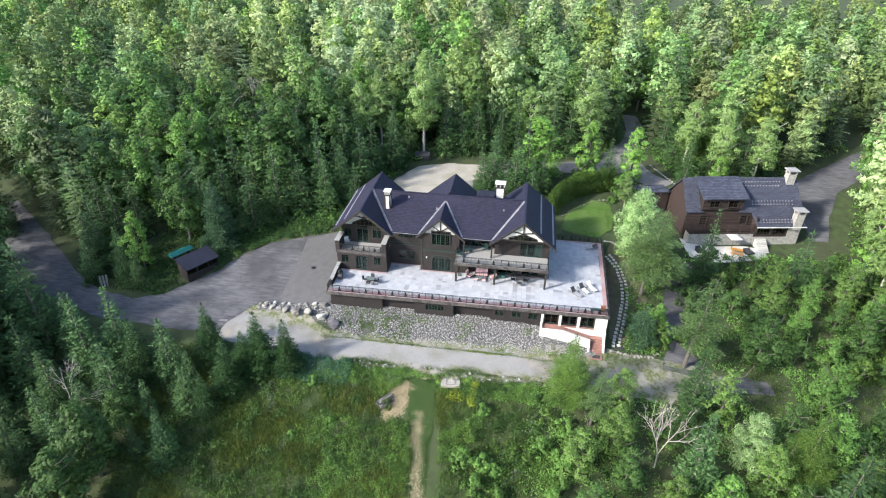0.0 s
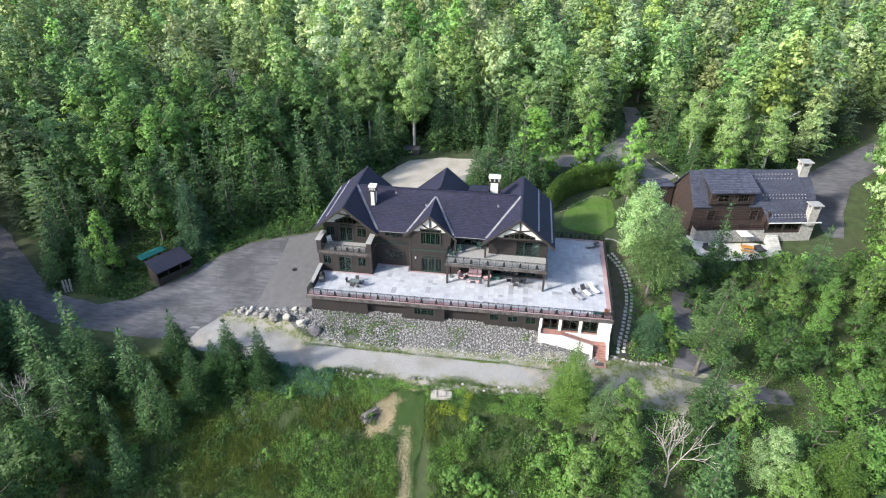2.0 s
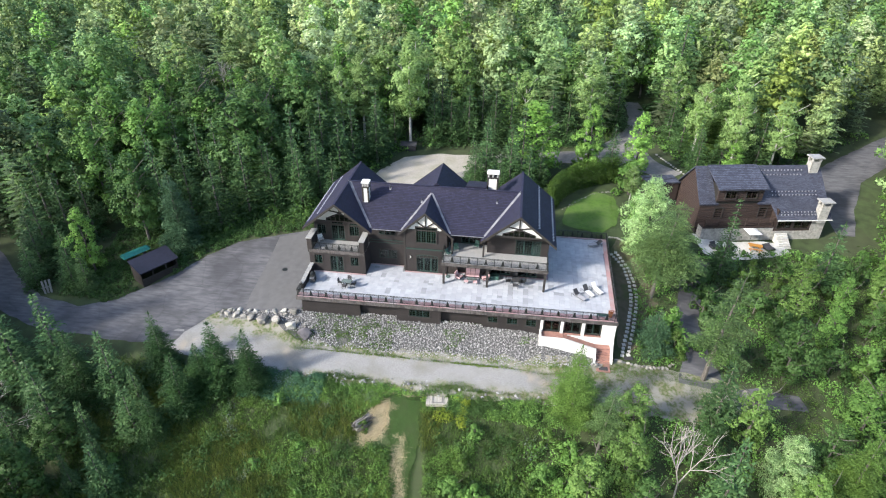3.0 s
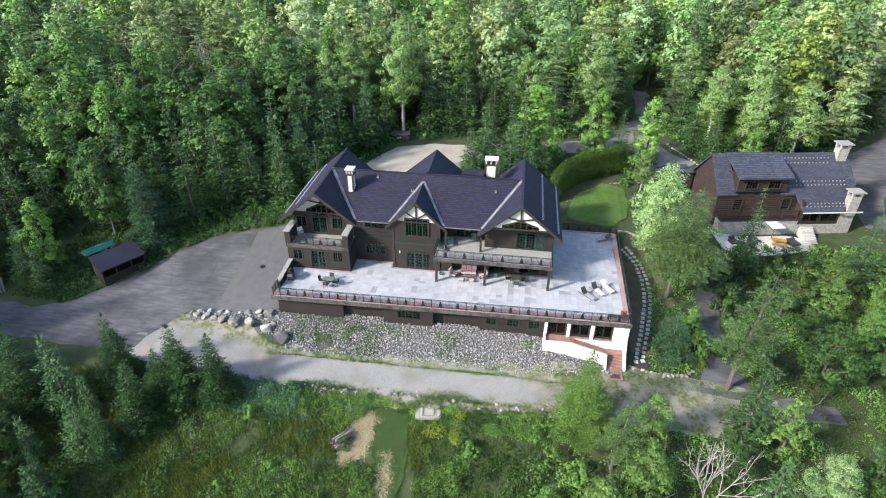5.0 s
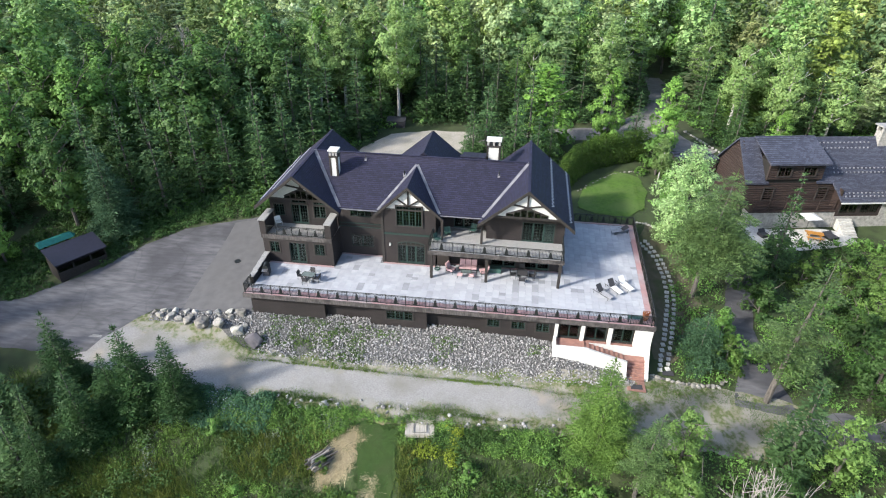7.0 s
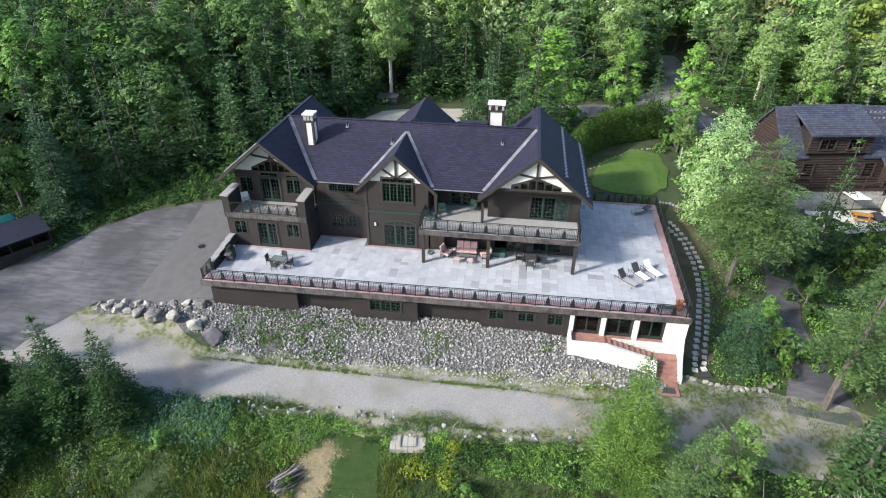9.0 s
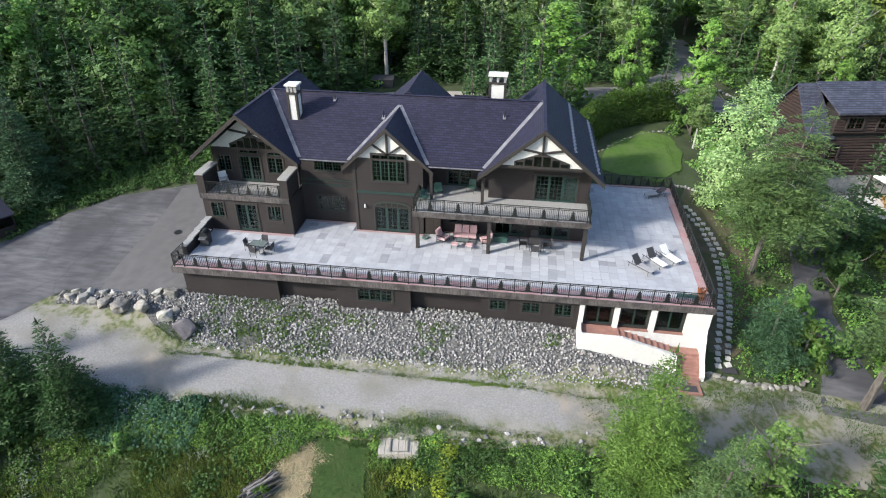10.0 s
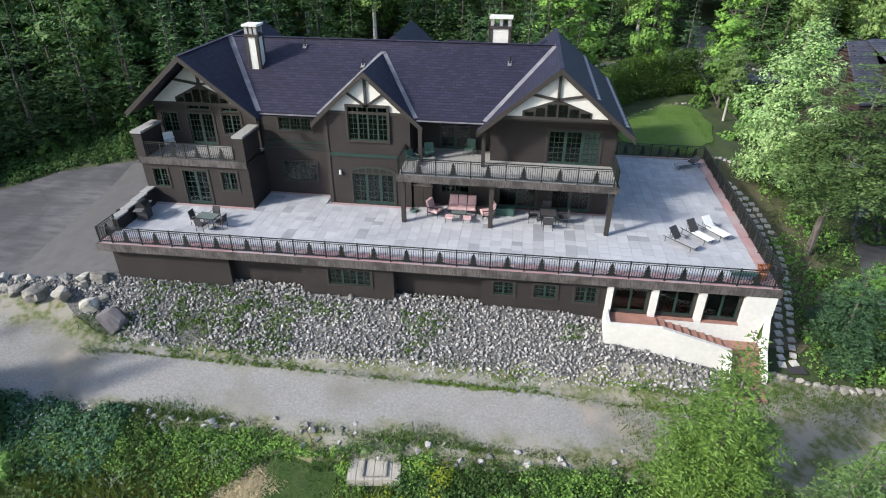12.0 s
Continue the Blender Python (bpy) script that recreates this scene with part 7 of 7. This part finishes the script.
MOWN = [(-3.7, -14.1), (-0.5, -13.9), (-0.3, -17), (-0.2, -24), (0.6, -34), (-2.0, -34), (-1.9, -24), (-2.4, -20), (-3.3, -17.6)]
STRIP = [(-3.9, -13.8), (-0.3, -13.6), (0.0, -17), (0.9, -21), (2.1, -31), (2.2, -36), (-2.2, -36), (-2.0, -24), (-3, -19), (-6.6, -18.8), (-7.2, -17), (-6.6, -15.8), (-5.4, -15)]


def meadow(x, y):
    return y < -13.15 + 0.5 * noise.noise(Vector((x * 0.3, 0, 0))) and not inside(x, y, STRIP) and not (0 < x < 2.5 and -14.7 < y < -13.2)


def patchy(x, y, k, shift):
    return noise.noise(Vector((x * 0.16 + shift, y * 0.16, 3.0))) > k


grass("meadow_grass", scatter(9000, -36, 12, -38, -12.5, meadow), 9, 0.5, M_WEED, "tall green meadow grass below the road")
grass("meadow_dry_grass", scatter(6500, -36, 3, -38, -14.5, lambda x, y: meadow(x, y) and patchy(x, y, 0.0, 0)), 6, 0.7, M_WEED_DRY, "yellowish dry meadow grass")
weeds("meadow_weeds", scatter(3000, -34, 14, -38, -12.4, lambda x, y: meadow(x, y) and patchy(x, y, 0.05, 9)), 20, 0.11, 0.36, M_WEED, "leafy green weeds in the meadow")
weeds("meadow_herbs", scatter(2600, -16, 16, -38, -12.4, lambda x, y: meadow(x, y) and patchy(x, y, 0.05, 20)), 22, 0.10, 0.42, M_LEAF_BRIGHT, "bright leafy herbs in the meadow")
weeds("road_verge_herbs", scatter(700, -18, 14, -15.2, -12.9, lambda x, y: meadow(x, y) and patchy(x * 2, y * 2, -0.05, 40)), 34, 0.08, 0.34, M_LEAF_BRIGHT, "bright green herbs along the road")
weeds("road_verge_weeds", scatter(1000, -22, 14, -15.0, -12.9, lambda x, y: meadow(x, y)), 36, 0.085, 0.36, M_LEAF_DARK, "low dark green weeds along the road")
M_HOSTA = foliage("blue_green_leaves", (0.046, 0.112, 0.056), (0.026, 0.070, 0.034), translucent=0.2)
M_BLUEFLOWER = foliage("blue_violet_petals", (0.17, 0.18, 0.32), (0.32, 0.34, 0.38), translucent=0.2)
M_SILVERWEED = foliage("grey_green_leaves", (0.156, 0.198, 0.144), (0.096, 0.132, 0.090), translucent=0.2)
weeds("flower_bed_leaves", scatter(900, -20.5, -11.5, -15.6, -12.7, lambda x, y: patchy(x * 1.3, y * 1.3, -0.25, 50)), 30, 0.14, 0.36, M_HOSTA, "blue-green leafy flower bed along the road", "flower bed")
weeds("flower_bed_flowers", scatter(60, -20.5, -10.5, -14.4, -12.7, lambda x, y: patchy(x * 2.5, y * 2.5, 0.1, 61)), 12, 0.07, 0.42, M_BLUEFLOWER, "small pale blue flowers in the flower bed", "flowers")
weeds("verge_strip_grass", scatter(1900, -15, 16.5, -8.95, -7.8, lambda x, y: patchy(x * 2, y * 2, -0.25, 14) and y < -8.25 + 0.035 * (x + 2)), 16, 0.055, 0.09, M_VERGE_BLADES, "short bright grass between rubble and road")
grass("road_edge_grass", scatter(1300, -12, 13, -13.3, -12.1, lambda x, y: patchy(x * 2.4, y * 3, 0.0, 44)), 6, 0.08, M_VERGE_BLADES, "thin short grass at the road edge")
weeds("yellow_shrubs", scatter(110, -0.2, 4.5, -17.0, -13.6, lambda x, y: patchy(x * 3.5, y * 3.5, 0.22, 70) and meadow(x, y)), 30, 0.11, 0.32, M_YELLOWGREEN, "yellow-green leafy bushes beside the plank platform", "shrubs")
weeds("silver_weeds", scatter(60, -24, 14, -24, -13.4, lambda x, y: patchy(x * 2, y * 2, 0.38, 80) and meadow(x, y)), 30, 0.10, 0.42, M_SILVERWEED, "pale grey-green weeds in the meadow")
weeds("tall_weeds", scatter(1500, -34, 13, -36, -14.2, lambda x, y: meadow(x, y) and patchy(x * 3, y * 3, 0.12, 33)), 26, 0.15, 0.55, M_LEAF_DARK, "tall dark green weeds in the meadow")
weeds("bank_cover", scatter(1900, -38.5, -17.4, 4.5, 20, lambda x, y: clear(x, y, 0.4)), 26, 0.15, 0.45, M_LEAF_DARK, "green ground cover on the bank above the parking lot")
weeds("bush_cover", scatter(2200, 11, 56, -38, -12.3, lambda x, y: clear(x, y, 0.3)), 18, 0.17, 0.6, M_LEAF, "green undergrowth below the road")
SIDE_DRIVE = [(27.3, -8), (29, -2), (28.7, 3), (30.3, 9), (33, 15), (36, 14), (33.5, 8), (32, 2), (32.3, -3), (33.2, -8)]
SLOPE = [p for p in scatter(3000, 22, 64, -12, 18, lambda x, y: clear(x, y, 0.5) and x > 23.5 + 0.1 * y and not inside(x, y, SIDE_DRIVE))]
for name, m, size, label, lo, hi in (("slope_cover", M_LEAF, 0.17, "green undergrowth on the slope beside the cabin", -0.22, 0.08), ("slope_dark_cover", M_LEAF_DARK, 0.17, "dark green undergrowth on the slope beside the cabin", -9, -0.22), ("slope_grass_cover", M_WEED, 0.13, "yellow-green weeds on the slope beside the cabin", 0.08, 9)):
    weeds(name, np.array([p for p in SLOPE if lo <= noise.noise(Vector((p[0] * 0.16, p[1] * 0.16, 8.0))) < hi]), 18, size, 0.5, m, label)
weeds("cabin_side_cover", scatter(900, 55, 82, 4, 42, lambda x, y: clear(x, y, 0.4)), 16, 0.2, 0.5, M_LEAF, "green undergrowth beside the cabin drive")
weeds("forest_undergrowth", scatter(2500, -75, 75, 14, 60, lambda x, y: clear(x, y, 0.6)), 10, 0.4, 0.7, M_LEAF, "undergrowth at the forest edge")
grass("lawn_grass", scatter(2600, 15, 24, 15, 28.2, lambda x, y: inside(x, y, [(15.2, 17.2), (20.5, 15.4), (22.8, 18), (23.8, 23), (23.2, 27), (20.4, 28.0), (17.2, 24.6), (15.4, 21)])), 6, 0.09, M_WEED, "short mown grass of the lawn")
grass("strip_grass", scatter(4200, -4, 0.6, -34, -14, lambda x, y: inside(x, y, MOWN)), 9, 0.12, M_STRIPGRASS, "short mown grass of the strip")
grass("straw_heap", scatter(1100, -6.8, -3.2, -19, -14.6, lambda x, y: abs(x - (-4.2 - 0.45 * (-15.5 - y) - 0.2)) < 0.75 + 0.8 * noise.noise(Vector((x, y, 0))) and y > -18.7), 22, 0.07, M_STRAW, "dry straw on the ground beside the brush pile", 0.25, 3.0)
grass("straw_litter", scatter(1500, -3.2, 2.2, -33, -15, lambda x, y: abs(x - (-2.2 + 0.16 * (-18 - y) + 0.5 * noise.noise(Vector((0, y * 0.5, 1))))) < 0.45 and y < -17.5 and patchy(x * 5, y * 5, -0.25, 6)), 18, 0.09, M_STRAW, "dry straw trodden into the mown strip", 0.2, 2.5)
grass("verge_grass", np.concatenate([scatter(1300, -2, 16, -8.9, -7.7, lambda x, y: patchy(x * 2, y * 2, -0.3, 4)), scatter(700, -15, 18, -8.75, -7.9, lambda x, y: patchy(x, y, -0.1, 4)), scatter(500, 20.5, 29, -7.6, -6.0, lambda x, y: True), scatter(2200, -22, 13, -13.6, -11.3, lambda x, y: patchy(x, y, -0.1 + 0.35 * (y + 13.0), 7)), scatter(500, -24, -15, -9.2, -6.9, lambda x, y: patchy(x, y, 0.05, 17)), scatter(2200, 12.5, 33, -12.2, -6.6, lambda x, y: patchy(x, y, -0.05, 5))]), 7, 0.16, M_WEED, "short grass on the road verges")
grass("rubble_grass", scatter(500, -15, -5, -8.3, -4.9, lambda x, y: patchy(x * 2.2, y * 2.2, 0.0, 2)), 8, 0.2, M_WEED, "grass growing through the rubble slope")
weeds("rubble_weeds", np.concatenate([scatter(620, -15, -5, -8.4, -4.8, lambda x, y: patchy(x * 1.6, y * 1.6, 0.02, 2) and patchy(x * 6, y * 6, -0.1, 3)), scatter(260, -5, 18, -8.2, -5.2, lambda x, y: patchy(x * 1.8, y * 1.8, 0.28, 12)), scatter(150, -16, 17, -8.6, -8.1, lambda x, y: patchy(x, y, -0.1, 30))]), 9, 0.10, 0.17, M_WEED, "low green weeds in the rubble")
weeds("shed_cover", scatter(1100, -49, -34.5, -5, 10, lambda x, y: not inside(x, y, LOT) and not inside(x, y, [(-41.6, -2.2), (-37, -2.6), (-36.6, 2.6), (-40, 4.6)])), 14, 0.2, 0.4, M_LEAF_DARK, "dark green weeds round the wood shed")
fv, ff = leaf_cloud(rng, [(0, 0, 0.6), (0.15, 0.1, 0.7), (-0.12, 0.05, 0.75)], [0.25, 0.2, 0.2], 160, 0.12)
part("flowers", fast_mesh("flowers", fv, ff, M_FLOWER), None, flower_pot, "orange-red flowers and leaves")


# ---- hedge ----
hedge_line = [(13.3, 21.6), (14.6, 25.0), (16.8, 28.2), (20.2, 30.6), (25.0, 33.0)]
cs, rs = [], []
for (xa, ya), (xb, yb) in zip(hedge_line, hedge_line[1:]):
    k = int(math.hypot(xb - xa, yb - ya) / 0.45)
    for i in range(k):
        x, y = xa + (xb - xa) * i / k, ya + (yb - ya) * i / k
        for zz in (0.5, 1.2, 1.9, 2.6, 3.3, 3.8):
            cs.append((x + rng.normal(0, 0.12), y + rng.normal(0, 0.12), ground_z(x, y) + zz))
            rs.append(0.85 if zz < 2.5 else 0.75)
v, f = leaf_cloud(rng, cs, rs, 24000, 0.18, 0.85)
hd = thing("hedge", "tall clipped green hedge curving behind the lawn", "hedge")
part("leaves", fast_mesh("leaves", v, f, M_HEDGE), None, hd)


# ---- stones ----
def stone_mesh(seed, material_, flat=0.7):
    r = np.random.default_rng(seed)
    bm = bmesh.new()
    for _ in range(13):
        d = Vector(r.normal(size=3)).normalized()
        bm.verts.new((d.x * r.uniform(0.8, 1.05), d.y * r.uniform(0.8, 1.05), d.z * flat))
    h = bmesh.ops.convex_hull(bm, input=bm.verts)
    loose = {g for k in ("geom_interior", "geom_unused") for g in h[k] if isinstance(g, bmesh.types.BMVert)}
    for g in loose:
        bm.verts.remove(g)
    bmesh.ops.triangulate(bm, faces=bm.faces)
    me = bpy.data.meshes.new("stone")
    bm.to_mesh(me)
    bm.free()
    me.materials.append(material_)
    return me


STONES = [stone_mesh(300 + i, M_ROCK) for i in range(7)]


def boulder_mesh(seed, material_):
    """A blunt, faceted, slightly lumpy fieldstone."""
    bm = bmesh.new()
    bmesh.ops.create_icosphere(bm, subdivisions=3, radius=1.0)
    o = Vector((seed * 3.7, seed * 1.3, 0))
    r = np.random.default_rng(seed)
    planes = [(Vector(r.normal(size=3)).normalized(), r.uniform(0.42, 0.74)) for _ in range(13)]
    for q in bm.verts:
        d = q.co.normalized()
        q.co = d * (1.02 + 0.40 * noise.noise(d * 1.2 + o))
        for n, cut in planes:
            over = q.co.dot(n) - cut
            if over > 0:
                q.co -= n * over * 0.96
        q.co += d * (0.06 * noise.noise(d * 3 + o) + 0.03 * noise.noise(d * 9 + o))
        q.co.z *= 0.82
    me = bpy.data.meshes.new("boulder")
    bm.to_mesh(me)
    bm.free()
    me.materials.append(material_)
    return me


BOULDERS = [boulder_mesh(i, M_BOULDER) for i in range(6)]
PALE = [stone_mesh(330 + i, M_STONEWALL, 0.6) for i in range(3)]


def boulder(x, y, s, label, group, lift=0.2, meshes=None, name="boulder"):
    me = (meshes or BOULDERS)[rng.integers(len(meshes or BOULDERS))]
    o = tagged(new(name, me), label, "stone", group)
    o.matrix_basis = pose(x, y, ground_z(x, y) + s * lift, rng.uniform(-12, 12), rng.uniform(-12, 12), rng.uniform(0, 360)) @ Matrix.Diagonal((s, s * rng.uniform(0.75, 1.0), s * rng.uniform(0.8, 1.05), 1))
    return o


M_BOULDER_DARK = material("dark_fieldstone", (0.115, 0.108, 0.118), (0.075, 0.07, 0.078), 2.5, 0.9, 0.4, 6)
M_BOULDER_PALE = material("pale_fieldstone", (0.44, 0.43, 0.395), (0.26, 0.25, 0.23), 4.0, 0.9, 0.6, 9, (0.17, 0.18, 0.13), 1.2, 0.5, by_object=0.25)
DARK_BOULDERS = [boulder_mesh(20, M_BOULDER_DARK)]
PALE_BOULDERS = [boulder_mesh(30 + i, M_BOULDER_PALE) for i in range(4)]
boulder(-15.4, -7.35, 1.12, "big dark grey fieldstone at the foot of the rubble", "boulders along the lot", 0.25, DARK_BOULDERS)
for x, y, s in ((-26.9, -5.0, 0.55), (-26.1, -5.3, 0.59), (-25.0, -5.5, 0.69), (-24.0, -5.65, 0.61), (-22.9, -5.85, 0.77), (-21.3, -5.95, 0.90), (-19.55, -6.15, 0.92), (-16.9, -6.0, 0.46), (-18.6, -5.3, 0.40)):
    boulder(x, y, s, "rough fieldstone holding the edge of the parking lot", "boulders along the lot", 0.3)
for x, y, s in ((-17.55, -6.6, 0.90), (-26.2, -4.55, 0.53), (-24.9, -4.65, 0.55), (-23.6, -4.7, 0.48), (-22.6, -4.75, 0.45), (-20.2, -4.85, 0.48), (-19.0, -4.9, 0.59), (-21.2, -4.8, 0.40), (-25.6, -4.6, 0.40)):
    boulder(x, y, s, "pale rough fieldstone along the edge of the parking lot", "boulders along the lot", 0.3, PALE_BOULDERS)
boulder(-17.6, -5.0, 0.75, "long grey fieldstone beside the terrace corner", "boulders along the lot", 0.3)
for i in range(16):
    t = i / 15
    boulder(20.8 + 6.6 * t, -5.75 - 0.3 * math.sin(3 * t) + 0.9 * max(0, t - 0.85) * 6, 0.30 + 0.1 * rng.random(), "pale fieldstone in a low border", "border stones", 0.25, BOULDERS, "border_stone")
for i in range(22):
    t = i / 21
    boulder(15.3 + 8.0 * t + rng.normal(0, 0.1), 21.7 + 6.6 * math.sin(1.6 * t) + rng.normal(0, 0.12), 0.14 + 0.1 * rng.random(), "small grey stone edging the lawn", "lawn edging stones", 0.1, BOULDERS, "edging_stone")
for i in range(14):
    t = i / 13
    boulder(21.6 + 4.2 * t, 15.0 - 2.8 * t ** 2, 0.2 + 0.08 * rng.random(), "small pale stone edging the path", "path edging stones", 0.25, PALE, "edging_stone")
for i in range(14):
    t = i / 13
    boulder(36.6 - 4.0 * t, 35.8 + 8.0 * t, 0.26 + 0.1 * rng.random(), "pale stone along the driveway", "driveway edging stones", 0.25, PALE, "edging_stone")

# stepping stones in two staggered columns
step_me = [Build().box(-0.21, -0.2, -0.04, 0.21, 0.2, 0.05).mesh("stepping_stone", M_STEPSTONE), Build().prism([(-0.2, -0.19, -0.04), (0.2, -0.2, -0.04), (0.23, 0.1, -0.04), (0.14, 0.21, -0.04), (-0.21, 0.18, -0.04)], (0, 0, 0.09)).mesh("stepping_stone", M_STEPSTONE)]
way = [(22.0, -4.7), (22.35, -3.0), (22.9, -1.0), (23.4, 1.4), (23.75, 3.2), (23.9, 5.0), (23.8, 7.0), (23.3, 9.2), (22.4, 10.8), (21.6, 12.2)]
for (xa, ya), (xb, yb) in zip(way, way[1:]):
    k = max(1, round(math.hypot(xb - xa, yb - ya) / 0.62))
    for i in range(k):
        for s in (-1, 1):
            x, y = xa + (xb - xa) * (i + 0.25 * s) / k + s * 0.34, ya + (yb - ya) * (i + 0.25 * s) / k
            o = tagged(new("stepping_stone", step_me[rng.integers(2)]), "pale flat stepping stone in the sloping path", "stone", "stepping stones")
            o.matrix_basis = pose(x, y, ground_z(x, y) + 0.09, 12, 0, rng.normal(0, 12)) @ Matrix.Diagonal((rng.uniform(0.8, 1.05), rng.uniform(0.8, 1.05), 1, 1))

# rubble slope
slope_thing = thing("rubble_slope", "slope of loose grey broken stones below the terrace", "stones", kind="structure")
front = {(-16.6, -9.4): -4.7, (-9.4, -5.0): -4.1, (-5.0, 0.3): -4.75, (0.3, 5.2): -4.1, (5.2, 11.9): -4.6, (11.9, 19.0): -6.2}
vs, fs, k, singles = [], [], 0, 0
data = [(np.array([q.co[:] for q in me.vertices]), np.array([p.vertices[:] for p in me.polygons])) for me in STONES]
yy = -8.5
while yy < -4.0:
    xx = -27.2
    while xx < 19:
        x, y = xx + rng.uniform(-0.16, 0.16), yy + rng.uniform(-0.16, 0.16)
        xx += 0.148
        top = next((b for (a0, a1), b in front.items() if a0 <= x < a1), -4.75 if x > -27 else -9)
        low = -8.35 + 0.25 * noise.noise(Vector((x * 0.5, 0, 0))) if x > -15 else (-7.0 if x > -18 else -6.0)
        low = max(low, -7.9) if x > 13 else low
        low = max(low, -7.2) if x > 17.6 else low
        if y > top or y < low or (-15 < x < -6 and y < -5.2 and patchy(x * 2.2, y * 2.2, 0.3, 2)):
            continue
        s = rng.uniform(0.065, 0.13) * (1.6 if rng.random() < 0.06 else 1)
        m = pose(x, y, ground_z(x, y) + 0.08 + s * 0.35, rng.uniform(0, 360), rng.uniform(0, 360), rng.uniform(0, 360)) @ Matrix.Diagonal((s, s * rng.uniform(0.65, 1), s * rng.uniform(0.6, 1), 1))
        j = rng.integers(7)
        if singles < 300 and -6 < x < 8 and y < -6.6:
            o = part("stone", STONES[j], None, slope_thing)
            o.matrix_basis = m
            singles += 1
        else:
            mm = np.array(m)
            vs.append(data[j][0] @ mm[:3, :3].T + mm[:3, 3])
            fs.append(data[j][1] + k)
            k += len(data[j][0])
    yy += 0.145
o = part("stones", fast_mesh("stones", np.concatenate(vs), np.concatenate(fs), M_ROCK_REST), None, slope_thing)
tagged(o, "loose grey broken stones", kind="stuff")
# stray stones among the weeds
for i in range(90):
    x = rng.uniform(-20, 14) if i % 3 else rng.normal(-7, 2.5)
    boulder(x, -12.9 + rng.normal(0, 0.35), rng.uniform(0.1, 0.26), "small pale stone on the road verge", "verge stones", 0.2, STONES, "verge_stone")


# ---- terrace paving ----
def back_y(x):
    if x < -9.9:
        return 0.5
    if x < -5.25:
        return 3.16
    if x < 0.1:
        return 2.06
    return 2.8 if x < 12.4 else 13.6


def right_x(y):
    return FR[0] + (BR[0] - FR[0]) * (y - FR[1]) / (BR[1] - FR[1])


W = 0.61
lengths = (0.46, 0.61, 0.61, 0.92, 0.92, 1.22)
tile_me = {}
rest, dark_rest = Build(), Build()
count = 0
x = -16.5
while x < 20.4:
    x1 = min(x + W, 20.6)
    y = front_y(x) + 0.84
    end = min(back_y(x + 0.05), back_y(x1 - 0.05)) - 0.30
    if x > 12.4:
        end = 13.3
    first = True
    while y < end - 0.08:
        ln = min(lengths[rng.integers(6)] * (rng.uniform(0.4, 1) if first else 1), end - y)
        first = False
        y1 = y + ln
        lim = right_x((y + y1) / 2) - 0.62
        xa, xb = x + 0.006, min(x1, lim) - 0.006
        if xb - xa > 0.1:
            dark = rng.random() < (0.14 if 4 < x < 14 and y < 1.2 else 0.03)
            z1 = rng.uniform(-0.004, 0.004)
            if count < 300 and 0 < x < 16 and y < 3:
                key = (round(xb - xa, 2), round(ln, 2), dark)
                if key not in tile_me:
                    tile_me[key] = Build().box(0, 0, -0.05, xb - xa, ln - 0.012, 0).mesh("paver", M_PAVER_DARK if dark else M_PAVER)
                o = part("paver", tile_me[key], None, terrace)
                o.location = (xa, y + 0.006, z1)
                count += 1
            else:
                (dark_rest if dark else rest).box(xa, y + 0.006, -0.05, xb, y1 - 0.006, z1)
        y = y1
    x = x1
tagged(part("pavers", rest, M_PAVER_REST, terrace, "pale blue-grey stone pavers"), kind="stuff")
tagged(part("dark_pavers", dark_rest, M_PAVER_DARK, terrace, "darker stone pavers"), kind="stuff")


def border(p, q, w=0.40):
    """Red border stones along an edge; w to the left of the way."""
    p, q = Vector((*p, 0)), Vector((*q, 0))
    d = (q - p).normalized()
    s = Vector((-d.y, d.x, 0)) * w
    n = max(1, round((q - p).length / 1.2))
    for i in range(n):
        a, c = p.lerp(q, i / n) + d * 0.006, p.lerp(q, (i + 1) / n) - d * 0.006
        part("border_stone", Build().prism([a + s, c + s, c, a], (0, 0, -0.05)), M_RED, terrace, "worn red border stone")


border((FL[0] + 0.02, FL[1] + 0.0), (FR[0] - 0.02, FR[1] + 0.0), 0.82)
border((FR[0] - 0.02, FR[1] + 0.84), (BR[0] - 0.02, BR[1] - 0.1), 0.58)
border((BR[0] - 0.62, BR[1] - 0.03), (12.45, 13.65), 0.3)
border((-9.9, 0.47), (-16.6, 0.47), 0.26)
border((-5.25, 3.13), (-9.85, 3.13), 0.26)
border((0.1, 2.03), (-5.2, 2.03), 0.26)
border((12.38, 2.77), (0.15, 2.77), 0.26)
border((12.43, 13.3), (12.43, 2.8), -0.0 + 0.25)

for k in SPRUCE + [BLUE] + FIR + MAPLE + BIRCH + BRIGHT + BUSHY + [SILVER] + SHRUB + [SHRUB_B, SHRUB_D, HEMLOCK, YOUNG, PINE, ROUND]:
    remove_kind(k)
